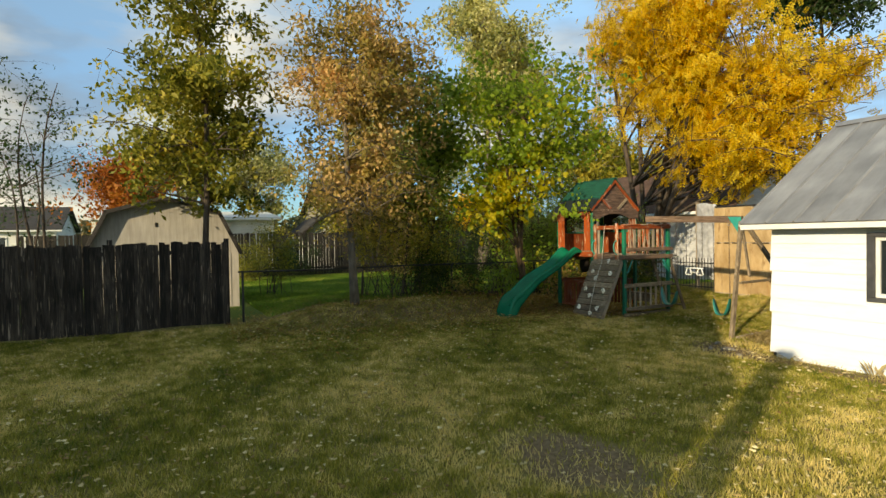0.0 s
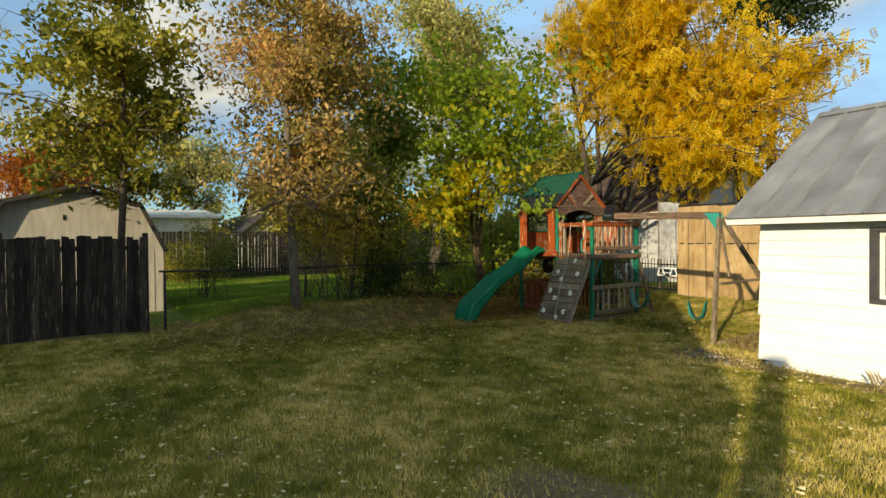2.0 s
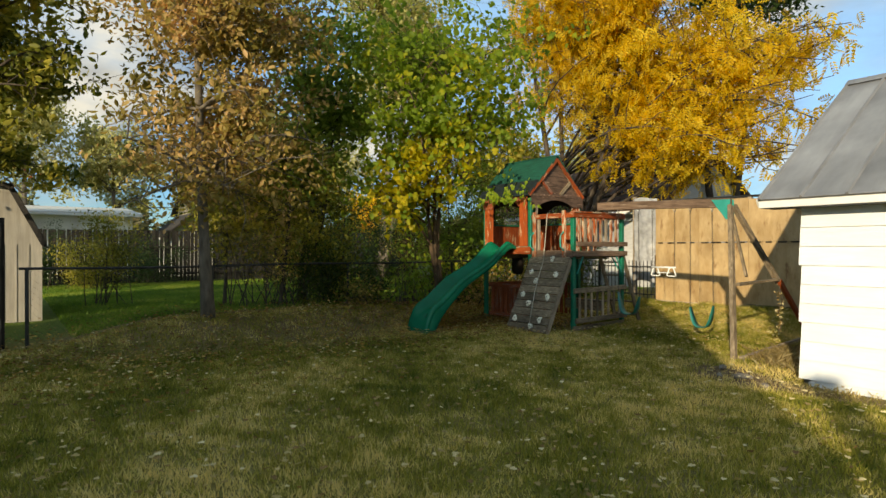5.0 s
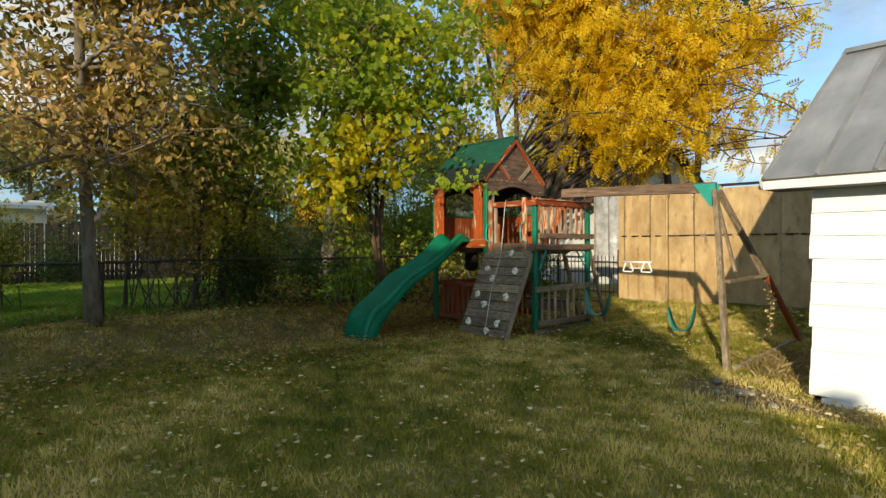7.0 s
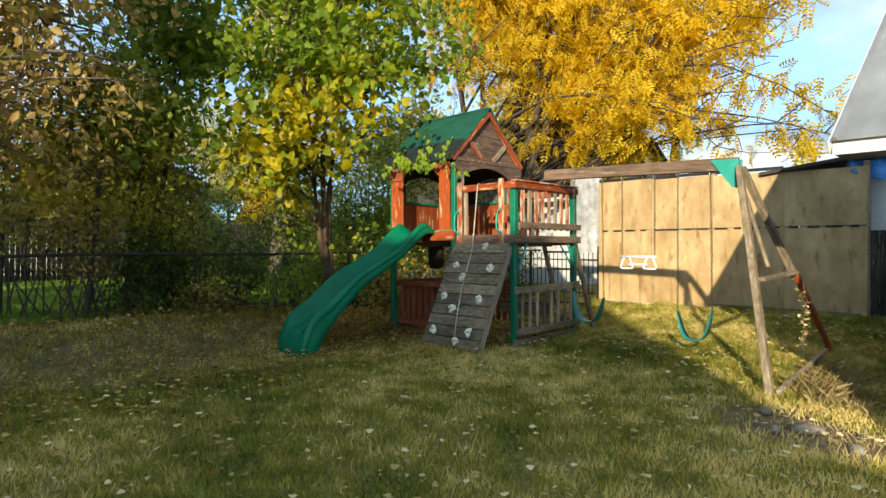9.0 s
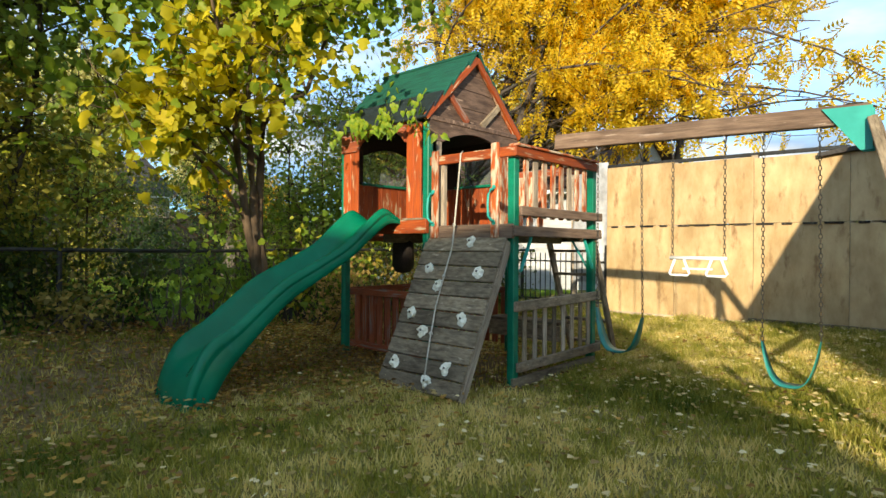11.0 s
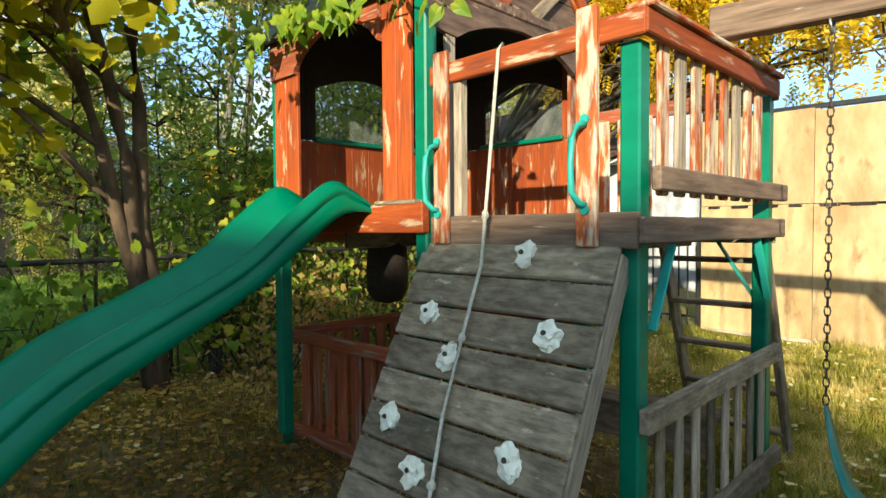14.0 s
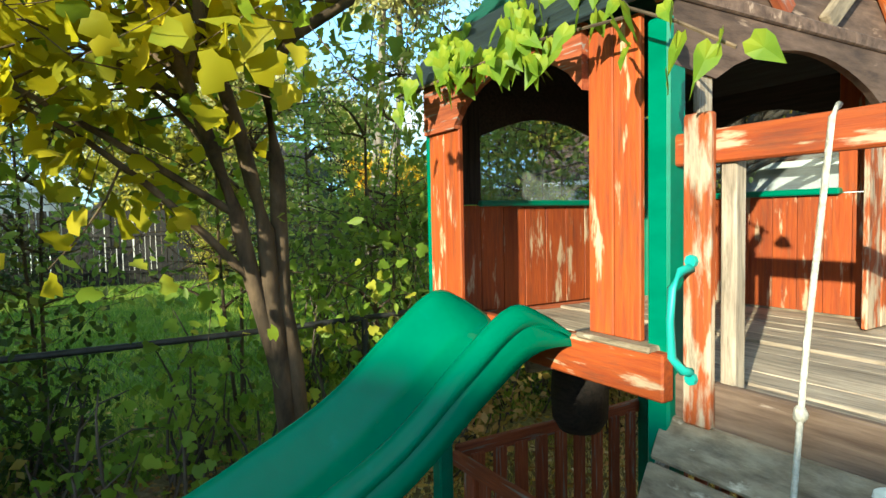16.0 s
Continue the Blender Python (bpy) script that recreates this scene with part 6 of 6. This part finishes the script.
for i, (x, y, z, rx, ry, rz, mat, n) in enumerate((
        (-4.2, -3.2, 1.0, 0.5, 0.8, 0.8, L_BUSH, 2600), (-4.1, -1.9, 0.8, 0.4, 0.6, 0.6, L_BUSH, 900), (-4.3, 0.6, 0.9, 0.5, 0.7, 0.6, L_BUSH, 1200),
        (-4.4, 2.2, 1.0, 0.7, 1.0, 0.8, L_BUSH, 2600), (-4.3, 3.8, 1.5, 0.9, 1.2, 1.4, L_BUSH, 6000), (-3.6, 4.0, 0.9, 0.8, 0.9, 0.8, L_BUSH, 3000),
        (-6.0, 3.0, 2.0, 1.0, 1.4, 1.8, L_SAPLING, 2800), (-3.2, 2.2, 0.8, 0.5, 0.7, 0.6, L_BROWN, 1600), (-6.4, 5.4, 1.8, 1.3, 1.3, 1.7, L_SAPLING, 3800),
        (-5.6, 0.9, 2.4, 0.8, 1.0, 1.2, L_SAPLING, 1200), 
        (-4.5, -2.6, 1.5, 0.5, 0.7, 1.1, L_OLIVE, 2600), (-5.3, -2.6, 1.2, 0.6, 0.6, 0.9, L_SCRUB, 1500), (-4.8, -4.2, 2.3, 0.5, 0.8, 0.8, L_OLIVE, 2600), (-9.5, -6.2, 1.6, 0.6, 0.7, 0.8, L_OLIVE, 2500), 
        (-4.2, -3.9, 1.6, 0.4, 0.5, 0.6, L_BROWN, 900), (-3.4, 0.6, 0.55, 0.4, 0.6, 0.4, L_BROWN, 900), (-3.5, -2.4, 0.6, 0.3, 0.6, 0.3, L_BROWN, 700),
        (-13.0, 3.0, 1.9, 1.3, 1.6, 1.8, L_DARK, 9000), (-14.5, 6.0, 2.0, 1.5, 1.8, 1.9, L_OLIVE, 9000), (-11.0, 6.5, 1.8, 1.4, 1.6, 1.7, L_DARK, 8000), (-16.5, 1.2, 1.4, 1.0, 1.0, 1.3, L_OLIVE, 5000),
        (-16.5, -6.0, 1.2, 0.9, 0.9, 1.1, L_OLIVE, 5000), (-18.6, -3.6, 1.0, 0.9, 1.4, 1.0, L_DARK, 4500), (-17.8, 3.5, 1.2, 0.9, 1.4, 1.1, L_DARK, 6000), (-18.4, -10.2, 1.3, 0.9, 1.4, 1.2, L_DARK, 5000), (-18.2, -7.6, 1.3, 0.9, 1.3, 1.2, L_DARK, 5000), (-17.6, 6.2, 1.5, 1.0, 1.6, 1.4, L_DARK, 6000))):
    bush("tangled undergrowth along the wire fence" if x > -10 else "dark shrub in the next yard", (x, y, z), (rx, ry, rz), mat, 80 + i, n)


for i, (x, y, z, rx, ry, rz, n) in enumerate(((-3.95, 0.25, 1.05, 0.35, 0.5, 0.8, 620), (-4.2, 1.3, 1.4, 0.45, 0.6, 1.1, 1100),
                                              (-3.35, -1.55, 0.75, 0.25, 0.35, 0.35, 150), (-3.6, -1.1, 0.70, 0.25, 0.3, 0.35, 150), (-4.0, -0.95, 0.95, 0.3, 0.4, 0.6, 300), (-4.15, -0.15, 1.1, 0.3, 0.4, 0.7, 420))):
    bush("leafy green saplings along the wire fence", (x, y, z), (rx, ry, rz), L_SCRUB, 140 + i, int(0.55 * n), 0.085, 14, BROAD)


# ---- vine on the cabin ----
def build_vine():
    rng = random.Random(5)
    v = thing("vine", "yellow-green vine with broad leaves hanging over the cabin roof", "vine", at=(-1.4, -0.25, 2.5))
    me = bpy.data.meshes.new("leaf")
    outline = [(0, -0.42), (0.20, -0.50), (0.37, -0.26), (0.35, 0.02), (0.20, 0.32), (0, 0.72), (-0.20, 0.32), (-0.35, 0.02), (-0.37, -0.26), (-0.20, -0.50)]
    verts = [(0, 0.02, 0)] + [(x, y, 0.16 * abs(x) + 0.04 * math.sin(9 * y)) for x, y in outline]
    me.from_pydata(verts, [], [(0, i + 1, (i + 1) % 10 + 1) for i in range(10)])
    me.materials.append(L_VINE)
    runs = [[(-2.35, 0.05, 2.75), (-2.1, -0.1, 2.66), (-1.9, -0.24, 2.56), (-1.75, -0.27, 2.50)],
            [(-1.8, 0.2, 2.95), (-1.6, -0.05, 2.72), (-1.45, -0.24, 2.56), (-1.38, -0.29, 2.46)],
            [(-1.3, 0.1, 2.85), (-1.15, -0.15, 2.62), (-1.0, -0.25, 2.50), (-0.85, -0.24, 2.42), (-0.72, -0.20, 2.33)],
            [(-2.42, -0.25, 2.52), (-2.1, -0.28, 2.50), (-1.7, -0.28, 2.50), (-1.35, -0.28, 2.50), (-1.0, -0.27, 2.47)]]
    for r in runs:
        part("stem", tube_bm(r, 0.005, 5), M_BARK2, v)
    for i in range(160):
        r = runs[(0, 1, 2, 0, 1, 3)[i % 6]]
        f = rng.random() ** 0.8 * (len(r) - 1)
        j = min(int(f), len(r) - 2)
        p = Vector(r[j]).lerp(Vector(r[j + 1]), f - j)
        p += Vector((rng.uniform(-0.14, 0.14), rng.uniform(-0.07, 0.02), rng.uniform(-0.10, 0.04)))
        p.z = max(p.z, 2.60 + 1.07 * (p.y + 0.20)) if p.y > -0.20 else p.z
        s = rng.uniform(0.06, 0.105)
        m = Matrix.Translation(p) @ Euler((radians(rng.uniform(60, 120)), radians(rng.uniform(-35, 35)), radians(rng.uniform(-60, 60)))).to_matrix().to_4x4() @ pose(0, 0, 0, 0, 0, 180 + rng.uniform(-35, 35)) @ Matrix.Scale(s, 4)
        shared("leaf", me, v, m)
    return v


build_vine()


# ---- grass and fallen leaves ----
def build_grass():
    rng = np.random.default_rng(9)
    n = 720000
    long_n = 70000      # taller blades added between playset and back fence to catch the low sun
    x = rng.uniform(-3.7, 11.5, n) + np.where(rng.random(n) < 0.12, np.abs(rng.normal(size=n)) * 2.0, 0)
    y = rng.uniform(-13.0, 5.2, n) - np.where(rng.random(n) < 0.12, np.abs(rng.normal(size=n)) * 2.0, 0)
    x = np.concatenate([x, rng.uniform(-0.6, 4.0, long_n)])
    y = np.concatenate([y, rng.uniform(0.3, 5.3, long_n)])
    inside = (x < 17.5) & (y > -18.5)
    x, y = x[inside], y[inside]
    n = len(x)
    # thin where the ground is bare or covered
    keep = np.ones(n, bool)
    keep &= ~((x > 4.05) & (y > -0.66))
    for bx, by, rx, ry in ((6.2, -6.5, 1.0, 0.62), (-1.2, 0.6, 1.5, 1.2), (3.6, -1.2, 0.8, 0.45), (7.2, -0.95, 4.4, 0.42), (-3.2, -3.0, 2.0, 5.5)):
        q = ((x - bx) / rx) ** 2 + ((y - by) / ry) ** 2
        keep &= rng.random(n) > np.clip(1.3 - q, 0, 0.45 if ry > 5 else 0.86)
    patchy = np.array([noise.noise((a * 0.8, b * 0.8, 5.0)) for a, b in zip(x[::40], y[::40])])
    keep &= rng.random(n) > 0.35 * np.clip(np.repeat(patchy, 40)[:n] + 0.3, 0, 1)
    x, y = x[keep], y[keep]
    n = len(x)
    gx, gy = np.arange(-4.0, 18.01, 0.25), np.arange(-19.0, 5.76, 0.25)
    grid = np.array([[ground_z(p, q) for p in gx] for q in gy])
    fx, fy = (x - gx[0]) / 0.25, (y - gy[0]) / 0.25
    ix, iy = fx.astype(int), fy.astype(int)
    fx, fy = fx - ix, fy - iy
    z = (grid[iy, ix] * (1 - fx) + grid[iy, ix + 1] * fx) * (1 - fy) + (grid[iy + 1, ix] * (1 - fx) + grid[iy + 1, ix + 1] * fx) * fy
    tuft = np.repeat(np.array([noise.noise((a * 1.7, b * 1.7, 2.0)) + 0.5 * noise.noise((a * 5, b * 5, 7.0)) for a, b in zip(x[::1], y[::1])]), 1)
    h = rng.uniform(0.03, 0.075, n) * np.clip(1.0 + 0.6 * tuft, 0.5, 1.6) * np.where((x > -0.6) & (x < 4.05) & (y > 0.3), 1.45, 1.0)
    a = rng.uniform(0, 2 * math.pi, n)
    w = rng.uniform(0.004, 0.009, n)
    lean = rng.normal(size=(n, 2)) * 0.42 * h[:, None]
    v0 = np.stack([x - w * np.cos(a), y - w * np.sin(a), z - 0.005], 1)
    v1 = np.stack([x + w * np.cos(a), y + w * np.sin(a), z - 0.005], 1)
    v2 = np.stack([x + lean[:, 0], y + lean[:, 1], z + h], 1)
    me = bpy.data.meshes.new("grass")
    me.vertices.add(3 * n)
    me.vertices.foreach_set("co", np.stack([v0, v1, v2], 1).astype(np.float32).ravel())
    me.loops.add(3 * n)
    me.loops.foreach_set("vertex_index", np.arange(3 * n, dtype=np.int32))
    me.polygons.add(n)
    me.polygons.foreach_set("loop_start", (np.arange(n) * 3).astype(np.int32))
    me.update(calc_edges=True)
    me.materials.append(L_LAWN)
    tagged(new("grass", me), "short autumn grass with straw-coloured blades", "grass", kind="stuff")


def build_lush_grass():
    """The greener, longer lawn of the next yard."""
    rng = np.random.default_rng(10)
    n = 150000
    x, y = rng.uniform(-19.0, -4.0, n), rng.uniform(-7.4, 8.0, n)
    x = -4.0 - (-4.0 - x) ** 1.25 / 15 ** 0.25
    z = np.array([ground_z(a, b) for a, b in zip(x, y)])
    h, a, w = rng.uniform(0.04, 0.12, n), rng.uniform(0, 2 * math.pi, n), rng.uniform(0.006, 0.014, n)
    lean = rng.normal(size=(n, 2)) * 0.4 * h[:, None]
    v = np.stack([np.stack([x - w * np.cos(a), y - w * np.sin(a), z - 0.005], 1), np.stack([x + w * np.cos(a), y + w * np.sin(a), z - 0.005], 1),
                  np.stack([x + lean[:, 0], y + lean[:, 1], z + h], 1)], 1)
    me = bpy.data.meshes.new("grass")
    me.vertices.add(3 * n)
    me.vertices.foreach_set("co", v.astype(np.float32).ravel())
    me.loops.add(3 * n)
    me.loops.foreach_set("vertex_index", np.arange(3 * n, dtype=np.int32))
    me.polygons.add(n)
    me.polygons.foreach_set("loop_start", (np.arange(n) * 3).astype(np.int32))
    me.update(calc_edges=True)
    me.materials.append(L_LUSH)
    tagged(new("grass", me), "lush dark green grass of the next yard", "grass", kind="stuff")


build_lush_grass()


def build_litter():
    rng = np.random.default_rng(19)
    n = 9000
    x = np.concatenate([rng.uniform(-3.6, 10.5, 13000), rng.normal(-2.3, 1.6, n), rng.normal(-2.4, 0.9, 5200), rng.uniform(0.3, 4.0, 1500)])
    y = np.concatenate([rng.uniform(-12, 4.8, 13000), rng.uniform(-8.5, 3.5, n), rng.normal(-0.4, 1.3, 5200), rng.uniform(0.2, 5.3, 1500)])
    order = np.arange(len(x))
    bank = (order >= 13000) & (order < len(x) - 1500)
    keep = ~((x > 4.0) & (y > -0.7)) & (x > -8)
    for mask, mat, label in ((keep & ~bank, L_LITTER, "scattered dry yellow leaves on the lawn"), (keep & bank, L_BANK, "drift of brown and orange leaves under the trees")):
        px, py = x[mask], y[mask]
        z = np.array([ground_z(a, b) for a, b in zip(px, py)]) + rng.uniform(0.045, 0.10, len(px))
        me = leaves_mesh("fallen_leaves", np.stack([px, py, z], 1), rng.uniform(0.022, 0.062, len(px)), rng, mat, 0.0, BROAD)
        # lie flatter
        co = np.empty(len(me.vertices) * 3, np.float32)
        me.vertices.foreach_get("co", co)
        co = co.reshape(-1, len(BROAD[0]), 3)
        mid = co[:, :, 2].mean(1, keepdims=True)
        co[:, :, 2] = mid + (co[:, :, 2] - mid) * 0.35
        me.vertices.foreach_set("co", co.ravel())
        me.update()
        tagged(new("fallen_leaves", me), label, "leaves", kind="stuff")


build_grass()
build_litter()


# ---- odds and ends by the garage and the plywood ----
def build_weeds():
    """Dry grass stalks heaped by the swing leg and along the garage wall."""
    rng = np.random.default_rng(33)
    spots = [(rng.normal(3.5, 0.20), rng.uniform(-0.25, 1.4), 0.13) for _ in range(1500)]
    spots += [(rng.normal(3.45, 0.14), rng.normal(0.4, 0.32), 0.17) for _ in range(1300)]
    spots += [(rng.uniform(4.1, 9.5), rng.normal(-0.80, 0.05), 0.11) for _ in range(260)]
    spots += [(rng.normal(5.9, 0.25), rng.normal(-0.86, 0.07), 0.34) for _ in range(40)]
    spots += [(rng.normal(4.3, 0.40), rng.normal(-0.95, 0.13), 0.10) for _ in range(380)]
    verts, faces = [], []
    for x, y, h in spots:
        if x > 4.0 and y > -0.70:
            continue
        z = ground_z(x, y) - 0.01
        h = h * rng.uniform(0.3, 1.1)
        a = rng.uniform(0, 6.28)
        w = rng.uniform(0.0008, 0.002)
        lx, ly = rng.normal() * 0.5 * h, rng.normal() * 0.5 * h
        k = len(verts)
        verts += [(x - w * math.cos(a), y - w * math.sin(a), z), (x + w * math.cos(a), y + w * math.sin(a), z), (x + lx * 0.5, y + ly * 0.5, z + h * 0.65), (x + lx, y + ly, z + h * 0.9)]
        faces += [(k, k + 1, k + 2), (k + 1, k + 3, k + 2)]
    me = bpy.data.meshes.new("dry_weeds")
    me.from_pydata(verts, [], faces)
    me.materials.append(leaf_material("dry_stalks", (0.20, 0.15, 0.06), (0.36, 0.27, 0.12), (0.52, 0.43, 0.24), 0.5))
    tagged(new("dry_weeds", me), "dry straw-coloured weeds against the garage wall", "weeds", kind="stuff")


build_weeds()


def build_stone(x, y, sx, sy, seed):
    bm = bmesh.new()
    bmesh.ops.create_icosphere(bm, subdivisions=2, radius=1.0)
    for v in bm.verts:
        k = 1 + 0.18 * noise.noise(v.co * 1.6 + Vector((seed, 0, 0)))
        v.co = Vector((v.co.x * sx * k, v.co.y * sy * k, max(-0.3, v.co.z) * 0.045 * k))
    ob = link_mesh("stone", bm, M_STONE, m=pose(x, y, ground_z(x, y) + 0.02, 0, 0, seed * 40), smooth=True)
    tagged(ob, "flat pale stone lying in the worn turf", "stone", "stones by the garage")


for k, (x, y, a, b) in enumerate(((3.56, -1.10, 0.13, 0.085), (3.25, -0.95, 0.06, 0.04), (3.9, -1.25, 0.07, 0.05), (3.42, -1.35, 0.04, 0.03))):
    build_stone(x, y, a, b, k + 1)

gate = thing("gate", "dark boarded gate between the plywood and the garage", "gate", at=(3.5, 5.45, 0))
for k in range(8):
    part("board", box_bm(0.125, 0.022, 1.5, 0.004, (3.0 + k * 0.13, 5.45, 0.82)), M_FENCE, gate)
for z in (0.35, 1.3):
    part("rail", box_bm(1.05, 0.04, 0.09, 0.004, (3.46, 5.482, z)), M_FENCE, gate)

lean_to = thing("lean_to", "small lean-to with a dark roof behind the plywood", "shed", at=(2.6, 6.4, 0))
part("wall", box_bm(2.6, 1.6, 2.55, 0.01, (3.2, 6.6, 1.25)), M_WHITEWALL, lean_to)
board("roof", (1.35, 6.3, 2.60), (4.6, 6.3, 2.98), 2.0, 0.06, M_SHEDROOF, lean_to)


def build_tarp():
    bm = bmesh.new()
    n = 14
    rows = []
    for i in range(n):
        r = []
        for j in range(n):
            u, v = i / (n - 1), j / (n - 1)
            y = 5.48 - 0.05 * math.sin(9 * u) - 0.03 * noise.noise((u * 5, v * 5, 1))
            z = 2.78 - 0.45 * v * (0.5 + 0.5 * u) + 0.03 * noise.noise((u * 6, v * 3, 4))
            r.append(bm.verts.new((2.62 + 0.55 * u, y - 0.05 * v + (0.12 if v < 0.2 else 0), z)))
        rows.append(r)
    for a, b in zip(rows, rows[1:]):
        for j in range(n - 1):
            bm.faces.new((a[j], a[j + 1], b[j + 1], b[j]))
    ob = link_mesh("tarp", bm, material("blue_tarp", (0.02, 0.14, 0.42), (0.05, 0.26, 0.60), 6, (1, 1, 1), 0.45, bump=0.2), smooth=True)
    s = ob.modifiers.new("thickness", "SOLIDIFY")
    s.thickness = 0.004
    tagged(ob, "crumpled bright blue tarp hung over the plywood", "tarp")


build_tarp()


def build_dry_vine():
    rng = np.random.default_rng(5)
    z = np.linspace(0.25, 0.85, 60)
    pts = np.stack([3.02 + 0.02 * np.sin(z * 20), 1.18 + 0.02 * np.cos(z * 17), z], 1)
    v = thing("vine", "dried vine with pale leaves on the swing leg", "vine", at=(3.02, 1.18, 0))
    part("stem", tube_bm([tuple(p) for p in pts[::6]] + [(3.0, 1.2, 0.95)], 0.006, 5), M_BARK, v)
    pos = np.repeat(pts, 2, 0) + rng.normal(size=(120, 3)) * 0.03
    ob = new("leaves", leaves_mesh("leaves", pos, rng.uniform(0.025, 0.05, 120), rng, L_LITTER))
    ob.name = "foliage"
    adopt(ob, v)


build_dry_vine()


def build_plastic_sheet():
    """A wrinkled silver-grey sheet hung beside the plywood."""
    bm = bmesh.new()
    n, k = 18, 40
    rows = []
    for i in range(n):
        u = i / (n - 1)
        rows.append([bm.verts.new((-2.66 + 0.71 * u, 5.56 - 0.05 * noise.noise((u * 4, j / k * 3, 2.0)) - 0.03 * noise.noise((u * 9 + j / k * 4, j / k * 9, 5.0)),
                                   0.62 + 2.24 * j / (k - 1) + 0.03 * math.sin(5 * u))) for j in range(k)])
    for a, b in zip(rows, rows[1:]):
        for j in range(k - 1):
            bm.faces.new((a[j], a[j + 1], b[j + 1], b[j]))
    ob = link_mesh("plastic_sheet", bm, material("silver_grey_sheet", (0.30, 0.30, 0.31), (0.50, 0.50, 0.52), 6, (1, 1, 1), 0.35, bump=0.2, stain=0.3), smooth=True)
    s = ob.modifiers.new("thickness", "SOLIDIFY")
    s.thickness = 0.004
    tagged(ob, "wrinkled silver-grey plastic sheet hung beside the plywood", "tarp")
    t = thing("fence_post", "pale wooden post that carries the plastic sheet", "post", at=(-2.68, 5.6, 0.1))
    part("shaft", box_bm(0.09, 0.09, 2.85, 0.005, (-2.68, 5.63, 1.5)), M_PALE, t)


build_plastic_sheet()
